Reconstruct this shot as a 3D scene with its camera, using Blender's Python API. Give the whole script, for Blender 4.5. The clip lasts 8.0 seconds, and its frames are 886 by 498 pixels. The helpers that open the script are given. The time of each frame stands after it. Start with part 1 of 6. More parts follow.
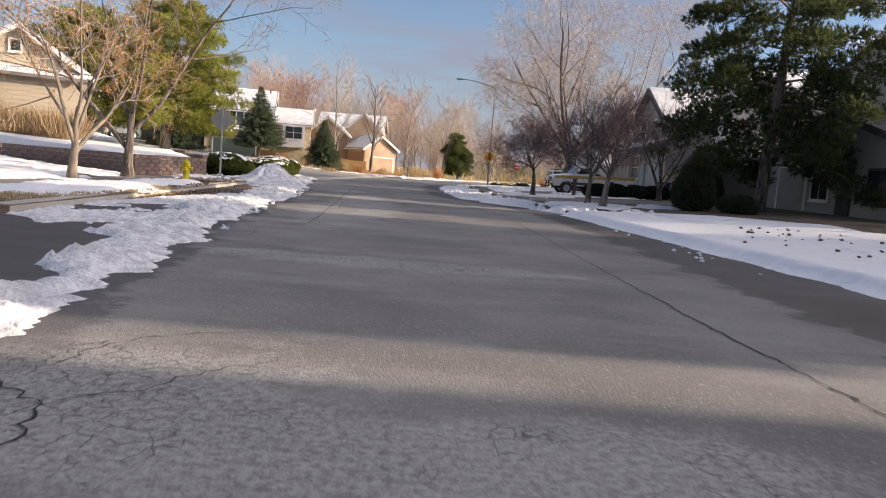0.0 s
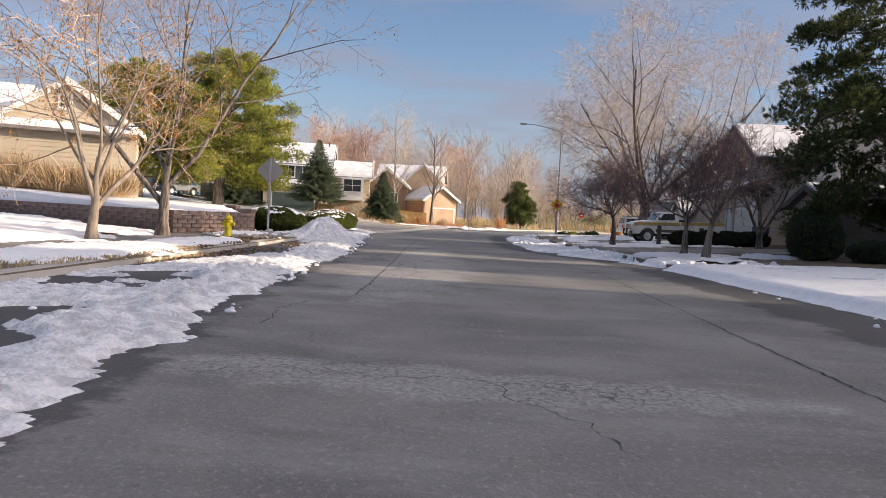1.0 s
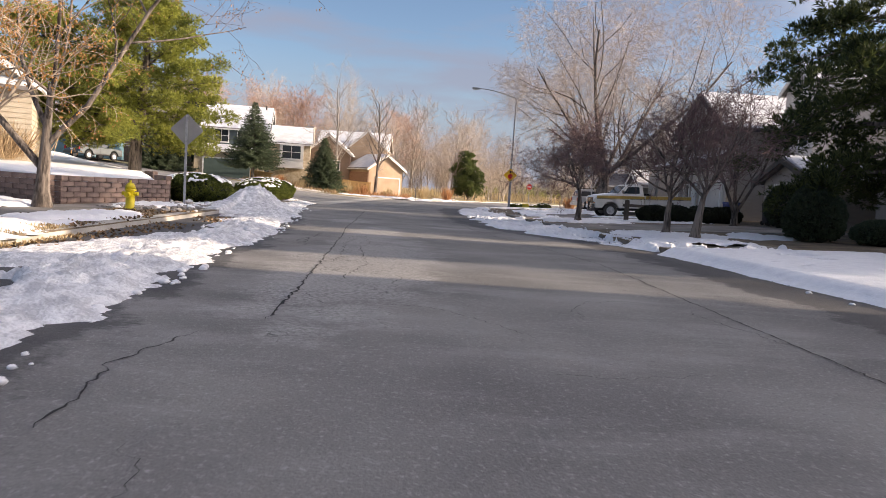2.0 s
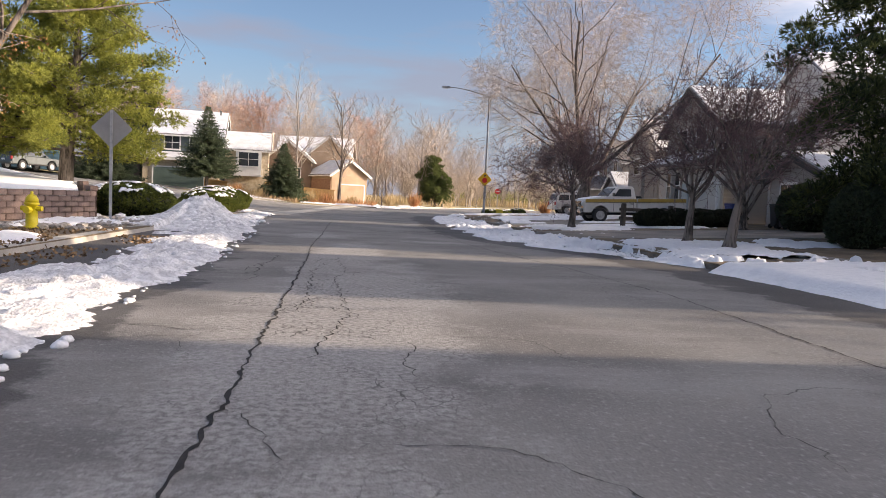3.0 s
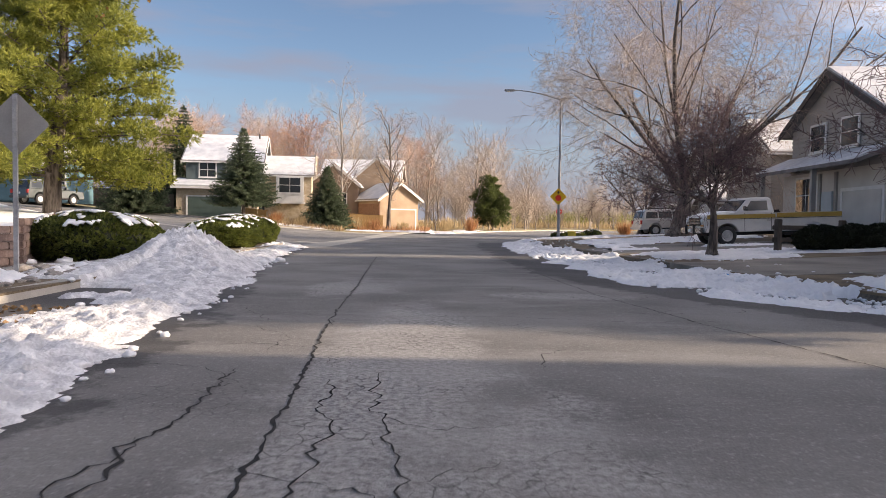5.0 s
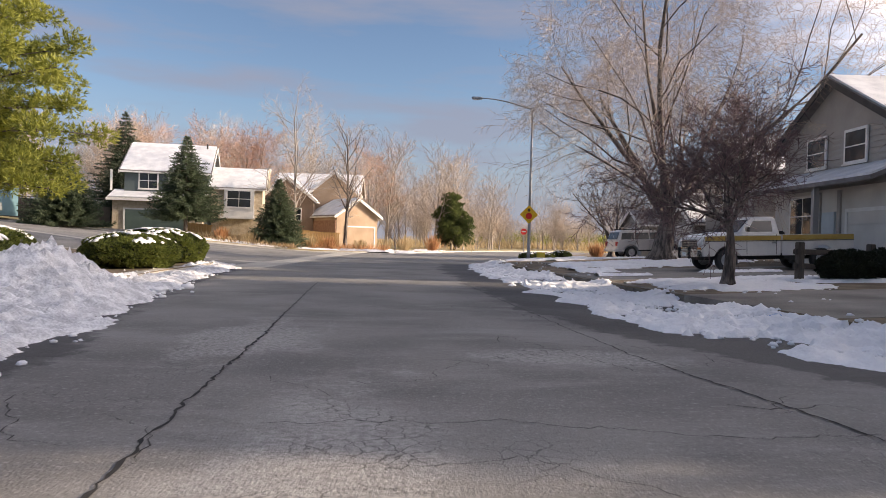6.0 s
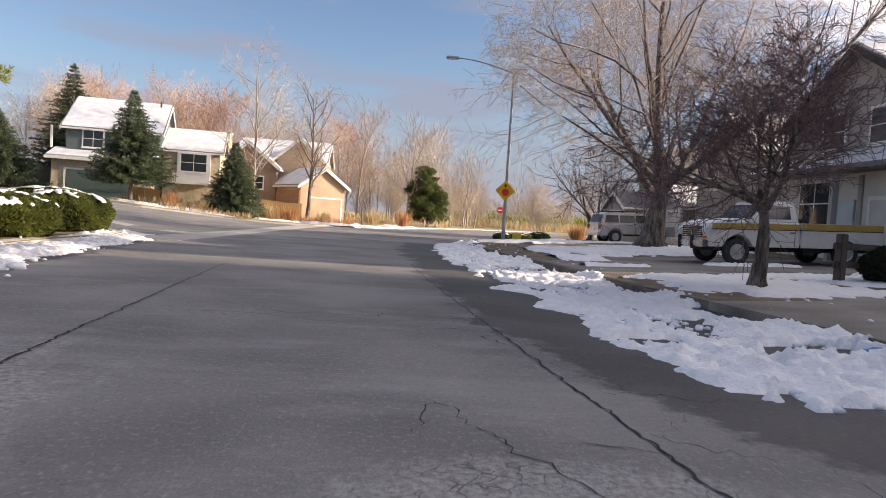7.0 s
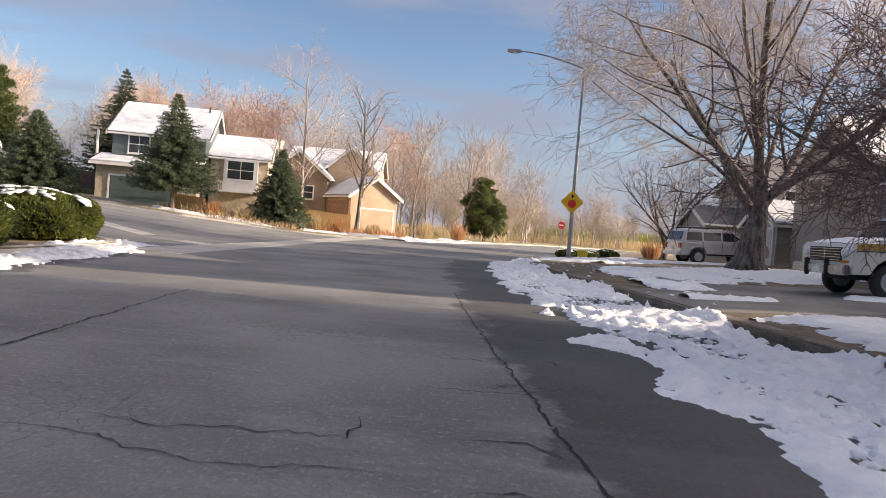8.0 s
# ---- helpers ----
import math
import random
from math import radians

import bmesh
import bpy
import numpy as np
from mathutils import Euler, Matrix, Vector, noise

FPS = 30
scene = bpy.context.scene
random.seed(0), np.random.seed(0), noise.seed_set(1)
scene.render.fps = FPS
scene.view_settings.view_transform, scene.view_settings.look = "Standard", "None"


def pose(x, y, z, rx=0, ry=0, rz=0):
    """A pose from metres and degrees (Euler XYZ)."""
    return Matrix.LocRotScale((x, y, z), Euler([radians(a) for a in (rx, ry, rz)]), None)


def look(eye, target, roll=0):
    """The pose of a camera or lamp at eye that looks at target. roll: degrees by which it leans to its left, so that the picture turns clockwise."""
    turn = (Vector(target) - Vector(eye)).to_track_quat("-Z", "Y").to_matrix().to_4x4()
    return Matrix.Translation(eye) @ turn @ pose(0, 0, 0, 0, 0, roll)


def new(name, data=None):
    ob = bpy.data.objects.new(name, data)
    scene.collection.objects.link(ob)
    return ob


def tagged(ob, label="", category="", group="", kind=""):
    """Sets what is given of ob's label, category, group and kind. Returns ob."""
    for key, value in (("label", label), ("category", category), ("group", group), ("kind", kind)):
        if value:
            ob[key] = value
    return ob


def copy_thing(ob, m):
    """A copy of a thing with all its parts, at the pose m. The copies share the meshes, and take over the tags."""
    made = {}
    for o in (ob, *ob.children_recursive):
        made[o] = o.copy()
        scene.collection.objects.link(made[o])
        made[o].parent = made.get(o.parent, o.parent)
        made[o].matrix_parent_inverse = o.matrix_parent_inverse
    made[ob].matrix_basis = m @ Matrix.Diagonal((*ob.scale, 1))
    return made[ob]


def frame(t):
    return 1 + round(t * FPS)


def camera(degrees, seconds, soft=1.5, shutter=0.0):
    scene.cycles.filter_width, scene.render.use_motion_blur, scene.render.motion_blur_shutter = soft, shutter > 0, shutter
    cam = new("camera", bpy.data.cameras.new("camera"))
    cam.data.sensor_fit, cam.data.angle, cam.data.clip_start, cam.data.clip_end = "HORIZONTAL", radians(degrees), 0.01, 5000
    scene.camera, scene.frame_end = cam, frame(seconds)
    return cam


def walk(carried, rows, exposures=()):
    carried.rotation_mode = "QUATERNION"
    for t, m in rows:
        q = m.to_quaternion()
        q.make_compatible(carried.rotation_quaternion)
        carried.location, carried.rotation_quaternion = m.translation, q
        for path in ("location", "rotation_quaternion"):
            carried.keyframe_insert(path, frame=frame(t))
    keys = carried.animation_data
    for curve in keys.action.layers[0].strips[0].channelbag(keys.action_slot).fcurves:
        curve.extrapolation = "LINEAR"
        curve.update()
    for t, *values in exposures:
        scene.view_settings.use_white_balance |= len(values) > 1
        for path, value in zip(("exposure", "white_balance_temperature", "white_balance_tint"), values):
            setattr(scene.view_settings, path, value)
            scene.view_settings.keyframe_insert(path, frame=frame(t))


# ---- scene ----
cam = camera(64.8, 8.0, soft=0.85, shutter=0.12)
METRES, EYE, TILT, LEAN, TURN = 31.622, 1.17, 0.0, 0.0, 0.0
ROWS = [
    (0.0, 0.0, 0.0, 0.0, 0.49, -6.3, -4.48),
    (0.5, -0.0081, 0.0588, -0.0004, 3.25, -1.95, -4.21),
    (1.0, -0.0167, 0.1163, -0.0008, 5.31, -2.51, -3.1),
    (1.5, -0.0258, 0.175, -0.0014, 5.03, -4.83, -2.98),
    (2.0, -0.0352, 0.2327, 0.0001, 0.66, -4.68, -3.76),
    (3.5, -0.0649, 0.4159, -0.001, -2.56, -3.82, -2.61),
    (4.0, -0.073, 0.4792, -0.0011, 2.48, -3.91, -2.16),
    (4.5, -0.0777, 0.5394, -0.001, 2.42, -3.35, -1.31),
    (6.0, -0.0791, 0.7293, -0.0019, -1.54, -0.57, -1.56),
    (6.5, -0.0692, 0.7933, -0.0015, -3.61, -1.6, -2.95),
    (7.0, -0.0573, 0.8584, -0.0013, -3.44, -2.41, -3.7),
    (7.5, -0.0497, 0.9249, -0.002, -0.85, -2.41, -4.24),
    (8.0, -0.0475, 0.9916, -0.0017, 1.35, -1.6, -4.63),
]
walk(cam, [(t, pose(0, 0, EYE, TILT, LEAN, TURN) @ pose(METRES * x, METRES * y, METRES * z, 90 + pitch, roll, yaw)) for t, x, y, z, yaw, pitch, roll in ROWS],
     exposures=[(0.0, 0.80, 7350, 20), (1.5, 0.86, 7350, 20), (2.2, 0.92, 7350, 20), (3.4, 0.95, 7350, 20), (4.0, 0.80, 7350, 20), (4.7, 0.86, 7350, 20), (6.0, 0.80, 7350, 20), (7.5, 0.97, 7350, 20), (8.0, 0.95, 7350, 20)])

# ---- light ----
SUN_EL, SUN_AZ = 17.0, 90.0          # degrees; azimuth clockwise from +y
world = bpy.data.worlds.new("winter_sky")
scene.world = world
world.use_nodes = True
wn, wl = world.node_tree.nodes, world.node_tree.links
wn.clear()
sky = wn.new("ShaderNodeTexSky")
sky.sky_type, sky.sun_disc = "NISHITA", False
sky.sun_elevation, sky.sun_rotation = radians(SUN_EL), radians(SUN_AZ)
sky.air_density, sky.dust_density, sky.ozone_density = 1.0, 0.15, 3.6
wtc = wn.new("ShaderNodeTexCoord")
wmap = wn.new("ShaderNodeMapping")
wmap.inputs["Scale"].default_value = (1.5, 1.5, 8.5)
wmap.inputs["Rotation"].default_value = (0.0, 0.12, 0.3)
cl = wn.new("ShaderNodeTexNoise")
cl.inputs["Scale"].default_value, cl.inputs["Detail"].default_value, cl.inputs["Roughness"].default_value = 2.1, 8, 0.55
cr = wn.new("ShaderNodeValToRGB")
cr.color_ramp.elements[0].position, cr.color_ramp.elements[1].position = 0.42, 0.64
cloudmix = wn.new("ShaderNodeMix")
cloudmix.data_type = "RGBA"
cf = wn.new("ShaderNodeMath")
cf.operation = "MULTIPLY"
cf.inputs[1].default_value = 0.75
bg = wn.new("ShaderNodeBackground")
bg.inputs["Strength"].default_value = 0.092
wo = wn.new("ShaderNodeOutputWorld")
wl.new(wtc.outputs["Generated"], wmap.inputs["Vector"])
wl.new(wmap.outputs["Vector"], cl.inputs["Vector"])
wl.new(cl.outputs["Fac"], cr.inputs["Fac"])
wl.new(cr.outputs["Color"], cf.inputs[0])
# pale haze low on the horizon
up = wn.new("ShaderNodeSeparateXYZ")
haze = wn.new("ShaderNodeMapRange")
haze.interpolation_type = "SMOOTHSTEP"
haze.inputs["From Min"].default_value, haze.inputs["From Max"].default_value = 0.03, 0.20
haze.inputs["To Min"].default_value, haze.inputs["To Max"].default_value = 0.9, 0.0
cover = wn.new("ShaderNodeMath")
cover.operation = "MAXIMUM"
wl.new(wtc.outputs["Generated"], up.inputs["Vector"])
wl.new(up.outputs["Z"], haze.inputs["Value"])
wl.new(haze.outputs["Result"], cover.inputs[0])
wl.new(cf.outputs[0], cover.inputs[1])
wl.new(cover.outputs[0], cloudmix.inputs["Factor"])
# cloud brightened towards the low sun: an added glow, mostly unseen, filling the shade
toward = wn.new("ShaderNodeVectorMath")
toward.operation = "DOT_PRODUCT"
toward.inputs[1].default_value = (0.956, 0.0, 0.292)
glow = wn.new("ShaderNodeMapRange")
glow.interpolation_type = "SMOOTHSTEP"
glow.inputs["From Min"].default_value, glow.inputs["From Max"].default_value = 0.42, 1.0
glow.inputs["To Min"].default_value, glow.inputs["To Max"].default_value = 0.0, 23.0
fill_cloud = wn.new("ShaderNodeVectorMath")
fill_cloud.operation = "SCALE"
fill_cloud.inputs[0].default_value = (2.65, 2.5, 2.36)
wl.new(wtc.outputs["Generated"], toward.inputs[0])
wl.new(toward.outputs["Value"], glow.inputs["Value"])
wl.new(glow.outputs["Result"], fill_cloud.inputs["Scale"])
all_cloud = wn.new("ShaderNodeVectorMath")
all_cloud.operation = "ADD"
all_cloud.inputs[1].default_value = (1.95, 2.3, 3.1)
wl.new(fill_cloud.outputs["Vector"], all_cloud.inputs[0])
wl.new(all_cloud.outputs["Vector"], cloudmix.inputs["B"])
wl.new(sky.outputs["Color"], cloudmix.inputs["A"])
wl.new(cloudmix.outputs["Result"], bg.inputs["Color"])
wl.new(bg.outputs["Background"], wo.inputs["Surface"])
sun = new("sun", bpy.data.lights.new("sun", "SUN"))
sun.data.energy, sun.data.angle, sun.data.color = 4.1, radians(0.6), (1.0, 0.90, 0.72)
to_sun = Vector((math.sin(radians(SUN_AZ)) * math.cos(radians(SUN_EL)), math.cos(radians(SUN_AZ)) * math.cos(radians(SUN_EL)), math.sin(radians(SUN_EL))))
sun.matrix_world = look(to_sun * 80, (0, 0, 0))


# ---- materials ----
def mat(name, a, b, scale=4.0, rough=0.85, bump=0.25, fine=40.0, metal=0.0, spread=0.5, stretch=(1, 1, 1), coat=0.0, island=0.0, deep=0.02):
    """Two-scale noise between colours a and b, a fine grain, and relief."""
    m = bpy.data.materials.new(name)
    m.use_nodes = True
    n, l = m.node_tree.nodes, m.node_tree.links
    p = n["Principled BSDF"]
    tc, mp = n.new("ShaderNodeTexCoord"), n.new("ShaderNodeMapping")
    mp.inputs["Scale"].default_value = stretch
    l.new(tc.outputs["Object"], mp.inputs["Vector"])
    big, small = n.new("ShaderNodeTexNoise"), n.new("ShaderNodeTexNoise")
    big.inputs["Scale"].default_value, big.inputs["Detail"].default_value = scale, 4
    small.inputs["Scale"].default_value, small.inputs["Detail"].default_value = fine, 3
    for t in (big, small):
        l.new(mp.outputs["Vector"], t.inputs["Vector"])
    ramp = n.new("ShaderNodeValToRGB")
    ramp.color_ramp.elements[0].position, ramp.color_ramp.elements[1].position = 0.5 - spread / 2 + 0.1, 0.5 + spread / 2 - 0.1
    add = n.new("ShaderNodeMath")
    add.operation = "MULTIPLY_ADD"
    add.inputs[1].default_value = 0.35
    l.new(small.outputs["Fac"], add.inputs[0])
    sub = n.new("ShaderNodeMath")
    sub.operation = "MULTIPLY_ADD"
    sub.inputs[1].default_value, sub.inputs[2].default_value = 0.65, 0.0
    l.new(big.outputs["Fac"], sub.inputs[0])
    l.new(sub.outputs[0], add.inputs[2])
    last = add.outputs[0]
    if island:
        geo = n.new("ShaderNodeNewGeometry")
        iso = n.new("ShaderNodeMath")
        iso.operation = "MULTIPLY_ADD"
        iso.inputs[1].default_value = island
        l.new(geo.outputs["Random Per Island"], iso.inputs[0])
        l.new(last, iso.inputs[2])
        shift = n.new("ShaderNodeMath")
        shift.operation = "SUBTRACT"
        shift.inputs[1].default_value = island / 2
        l.new(iso.outputs[0], shift.inputs[0])
        last = shift.outputs[0]
    l.new(last, ramp.inputs["Fac"])
    ramp.color_ramp.elements[0].color, ramp.color_ramp.elements[1].color = (*a, 1), (*b, 1)
    l.new(ramp.outputs["Color"], p.inputs["Base Color"])
    p.inputs["Roughness"].default_value, p.inputs["Metallic"].default_value = rough, metal
    p.inputs["Coat Weight"].default_value = coat
    if bump:
        bp = n.new("ShaderNodeBump")
        bp.inputs["Strength"].default_value, bp.inputs["Distance"].default_value = bump, deep
        l.new(add.outputs[0], bp.inputs["Height"])
        l.new(bp.outputs["Normal"], p.inputs["Normal"])
    return m


def glass(name, tint, rough=0.06):
    m = mat(name, tint, tuple(c * 1.6 for c in tint), 1.5, rough, 0.0)
    m.node_tree.nodes["Principled BSDF"].inputs["Specular IOR Level"].default_value = 0.45
    return m


SNOW = mat("snow", (0.82, 0.825, 0.84), (0.93, 0.93, 0.93), 5.0, 0.6, 0.8, 30, deep=0.04)
# thin old snow, with the blue-grey shade of the slopes in its colour
ROOF_SNOW = mat("thin_shaded_roof_snow", (0.60, 0.615, 0.64), (0.78, 0.79, 0.80), 1.6, 0.65, 0.5, 20, spread=0.4, deep=0.03)
# grey from dirt and from the left bank's shade, both in the colour
SNOW_DIRTY_SHADED = mat("dirty_shaded_snow", (0.58, 0.58, 0.59), (0.88, 0.88, 0.885), 5.0, 0.6, 1.0, 32, spread=0.36, deep=0.055)
ASPHALT = mat("asphalt", (0.138, 0.133, 0.128), (0.235, 0.227, 0.217), 0.5, 0.9, 1.0, 60, spread=0.42)


def crazed(m, cell, chance, width, dark):
    """Adds crazing: dark lines between cells, only where a broad noise lets them show, and pale salt film."""
    n, l = m.node_tree.nodes, m.node_tree.links
    p = n["Principled BSDF"]
    was = p.inputs["Base Color"].links[0].from_socket
    tc = n.new("ShaderNodeTexCoord")
    warp, vor, where, salt = n.new("ShaderNodeTexNoise"), n.new("ShaderNodeTexVoronoi"), n.new("ShaderNodeTexNoise"), n.new("ShaderNodeTexNoise")
    warp.inputs["Scale"].default_value, warp.inputs["Detail"].default_value = 5, 5
    mixv = n.new("ShaderNodeMix")
    mixv.data_type = "VECTOR"
    mixv.inputs["Factor"].default_value = 0.13
    l.new(tc.outputs["Object"], warp.inputs["Vector"])
    l.new(tc.outputs["Object"], mixv.inputs["A"])
    l.new(warp.outputs["Color"], mixv.inputs["B"])
    vor.feature = "DISTANCE_TO_EDGE"
    vor.inputs["Scale"].default_value = cell
    l.new(mixv.outputs["Result"], vor.inputs["Vector"])
    line = n.new("ShaderNodeMapRange")
    line.inputs["From Min"].default_value, line.inputs["From Max"].default_value = width, 0.0
    l.new(vor.outputs["Distance"], line.inputs["Value"])
    where.inputs["Scale"].default_value, where.inputs["Detail"].default_value = 0.35, 4
    l.new(tc.outputs["Object"], where.inputs["Vector"])
    gate = n.new("ShaderNodeMapRange")
    gate.inputs["From Min"].default_value, gate.inputs["From Max"].default_value = 1 - chance, 1 - chance + 0.1
    l.new(where.outputs["Fac"], gate.inputs["Value"])
    both = n.new("ShaderNodeMath")
    both.operation = "MULTIPLY"
    l.new(line.outputs["Result"], both.inputs[0])
    l.new(gate.outputs["Result"], both.inputs[1])
    film = n.new("ShaderNodeMapping")
    film.inputs["Scale"].default_value = (0.35, 0.9, 1)
    l.new(tc.outputs["Object"], film.inputs["Vector"])
    l.new(film.outputs["Vector"], salt.inputs["Vector"])
    salt.inputs["Scale"].default_value, salt.inputs["Detail"].default_value, salt.inputs["Roughness"].default_value = 1.1, 10, 0.72
    film_on = n.new("ShaderNodeMapRange")
    film_on.inputs["From Min"].default_value, film_on.inputs["From Max"].default_value, film_on.inputs["To Max"].default_value = 0.50, 0.74, 0.8
    l.new(salt.outputs["Fac"], film_on.inputs["Value"])
    pale = n.new("ShaderNodeMix")
    pale.data_type = "RGBA"
    pale.inputs["B"].default_value = (0.30, 0.293, 0.283, 1)
    l.new(film_on.outputs["Result"], pale.inputs["Factor"])
    l.new(was, pale.inputs["A"])
    # pale stones and salt grains in the worn surface, dark pits between them
    grit, grit_on, grit_col = n.new("ShaderNodeTexNoise"), n.new("ShaderNodeMapRange"), n.new("ShaderNodeMix")
    grit.inputs["Scale"].default_value, grit.inputs["Detail"].default_value, grit.inputs["Roughness"].default_value = 24, 5, 0.75
    l.new(tc.outputs["Object"], grit.inputs["Vector"])
    grit_on.inputs["From Min"].default_value, grit_on.inputs["From Max"].default_value, grit_on.inputs["To Max"].default_value = 0.54, 0.68, 0.65
    l.new(grit.outputs["Fac"], grit_on.inputs["Value"])
    grit_col.data_type = "RGBA"
    grit_col.inputs["B"].default_value = (0.40, 0.39, 0.375, 1)
    l.new(grit_on.outputs["Result"], grit_col.inputs["Factor"])
    l.new(pale.outputs["Result"], grit_col.inputs["A"])
    pit, pit_on, pit_col = n.new("ShaderNodeTexNoise"), n.new("ShaderNodeMapRange"), n.new("ShaderNodeMix")
    pit.inputs["Scale"].default_value, pit.inputs["Detail"].default_value, pit.inputs["Roughness"].default_value = 17, 6, 0.8
    l.new(tc.outputs["Object"], pit.inputs["Vector"])
    pit_on.inputs["From Min"].default_value, pit_on.inputs["From Max"].default_value, pit_on.inputs["To Max"].default_value = 0.44, 0.30, 0.6
    l.new(pit.outputs["Fac"], pit_on.inputs["Value"])
    pit_col.data_type = "RGBA"
    pit_col.inputs["B"].default_value = (0.08, 0.077, 0.074, 1)
    l.new(pit_on.outputs["Result"], pit_col.inputs["Factor"])
    l.new(grit_col.outputs["Result"], pit_col.inputs["A"])
    lined = n.new("ShaderNodeMix")
    lined.data_type = "RGBA"
    lined.inputs["B"].default_value = (*dark, 1)
    l.new(both.outputs[0], lined.inputs["Factor"])
    l.new(pit_col.outputs["Result"], lined.inputs["A"])
    l.new(lined.outputs["Result"], p.inputs["Base Color"])


crazed(ASPHALT, 8.5, 0.42, 0.03, (0.07, 0.067, 0.064))


def wear(m, spots, edges):
    """Worn spots (x, y, rx, ry): paler, closely crazed. Edges: damp, darker asphalt on one side of a line x(y) (points, side, y range)."""
    n, l = m.node_tree.nodes, m.node_tree.links
    p = n["Principled BSDF"]
    was = p.inputs["Base Color"].links[0].from_socket
    tc, xyz, rag, fray = n.new("ShaderNodeTexCoord"), n.new("ShaderNodeSeparateXYZ"), n.new("ShaderNodeTexNoise"), n.new("ShaderNodeTexNoise")
    l.new(tc.outputs["Object"], xyz.inputs["Vector"])
    for t, sc, de in ((rag, 1.3, 7), (fray, 0.9, 8)):
        t.inputs["Scale"].default_value, t.inputs["Detail"].default_value, t.inputs["Roughness"].default_value = sc, de, 0.7
        l.new(tc.outputs["Object"], t.inputs["Vector"])

    def sums(op, a, b, c=None):
        q = n.new("ShaderNodeMath")
        q.operation = op
        for k, v in enumerate((a, b, c)):
            if v is None:
                continue
            if isinstance(v, (int, float)):
                q.inputs[k].default_value = v
            else:
                l.new(v, q.inputs[k])
        return q.outputs[0]

    def ease(v, a, b, hi=1.0):
        q = n.new("ShaderNodeMapRange")
        q.interpolation_type = "SMOOTHSTEP"
        q.inputs["From Min"].default_value, q.inputs["From Max"].default_value, q.inputs["To Max"].default_value = a, b, hi
        l.new(v, q.inputs["Value"])
        return q.outputs["Result"]

    def tint(base_col, fac, to):
        q = n.new("ShaderNodeMix")
        q.data_type = "RGBA"
        l.new(fac, q.inputs["Factor"])
        l.new(base_col, q.inputs["A"])
        if isinstance(to, tuple):
            q.inputs["B"].default_value = (*to, 1)
        else:
            l.new(to, q.inputs["B"])
        return q.outputs["Result"]

    near = None
    for cx, cy, rx, ry in spots:
        far = n.new("ShaderNodeVectorMath")
        far.operation = "LENGTH"
        mp = n.new("ShaderNodeMapping")
        mp.inputs["Location"].default_value = (-cx / rx, -cy / ry, 0)
        mp.inputs["Scale"].default_value = (1 / rx, 1 / ry, 0)
        l.new(tc.outputs["Object"], mp.inputs["Vector"])
        l.new(mp.outputs["Vector"], far.inputs[0])
        near = far.outputs["Value"] if near is None else sums("MINIMUM", near, far.outputs["Value"])
    spot = ease(sums("MULTIPLY_ADD", rag.outputs["Fac"], -2.4, sums("ADD", near, 1.2)), 1.25, 0.7)
    vor, line = n.new("ShaderNodeTexVoronoi"), n.new("ShaderNodeMapRange")
    vor.feature = "DISTANCE_TO_EDGE"
    vor.inputs["Scale"].default_value = 8.5
    bent = n.new("ShaderNodeMix")
    bent.data_type = "VECTOR"
    bent.inputs["Factor"].default_value = 0.16
    bend = n.new("ShaderNodeTexNoise")
    bend.inputs["Scale"].default_value, bend.inputs["Detail"].default_value = 4, 6
    l.new(tc.outputs["Object"], bend.inputs["Vector"])
    l.new(tc.outputs["Object"], bent.inputs["A"])
    l.new(bend.outputs["Color"], bent.inputs["B"])
    l.new(bent.outputs["Result"], vor.inputs["Vector"])
    line.inputs["From Min"].default_value, line.inputs["From Max"].default_value = 0.042, 0.008
    l.new(vor.outputs["Distance"], line.inputs["Value"])
    grain = n.new("ShaderNodeTexNoise")
    grain.inputs["Scale"].default_value, grain.inputs["Detail"].default_value, grain.inputs["Roughness"].default_value = 20, 5, 0.75
    l.new(tc.outputs["Object"], grain.inputs["Vector"])
    col = tint(was, sums("MULTIPLY", spot, ease(grain.outputs["Fac"], 0.36, 0.62, 0.65)), (0.44, 0.43, 0.415))
    col = tint(col, sums("MULTIPLY", sums("MULTIPLY", spot, line.outputs["Result"]), ease(fray.outputs["Fac"], 0.46, 0.60, 0.85)), (0.06, 0.058, 0.055))
    damp = None
    for points, side, y0, y1 in edges:
        ramp = n.new("ShaderNodeValToRGB")
        e = ramp.color_ramp.elements
        for k, (x, y) in enumerate(points):
            u = (y + 10) / 80
            q = e[k] if k < 2 else e.new(u)
            q.position = u
            q.color = ((x + 12) / 24,) * 3 + (1,)
        e_pos = sums("MULTIPLY_ADD", xyz.outputs["Y"], 1 / 80, 10 / 80)
        l.new(e_pos, ramp.inputs["Fac"])
        grey = n.new("ShaderNodeSeparateColor")
        l.new(ramp.outputs["Color"], grey.inputs["Color"])
        line_x = sums("MULTIPLY_ADD", grey.outputs["Red"], 24.0, -12.0)
        off = sums("MULTIPLY", sums("SUBTRACT", xyz.outputs["X"], line_x), float(side))
        off = sums("ADD", off, sums("MULTIPLY_ADD", fray.outputs["Fac"], 2.2, -1.1))
        on = sums("MULTIPLY", ease(off, -0.08, 0.14), sums("MULTIPLY", ease(xyz.outputs["Y"], y0, y0 + 4), ease(xyz.outputs["Y"], y1, y1 - 3)))
        damp = on if damp is None else sums("MAXIMUM", damp, on)
    dark = n.new("ShaderNodeMix")
    dark.data_type, dark.blend_type = "RGBA", "MULTIPLY"
    dark.inputs["Factor"].default_value = 1.0
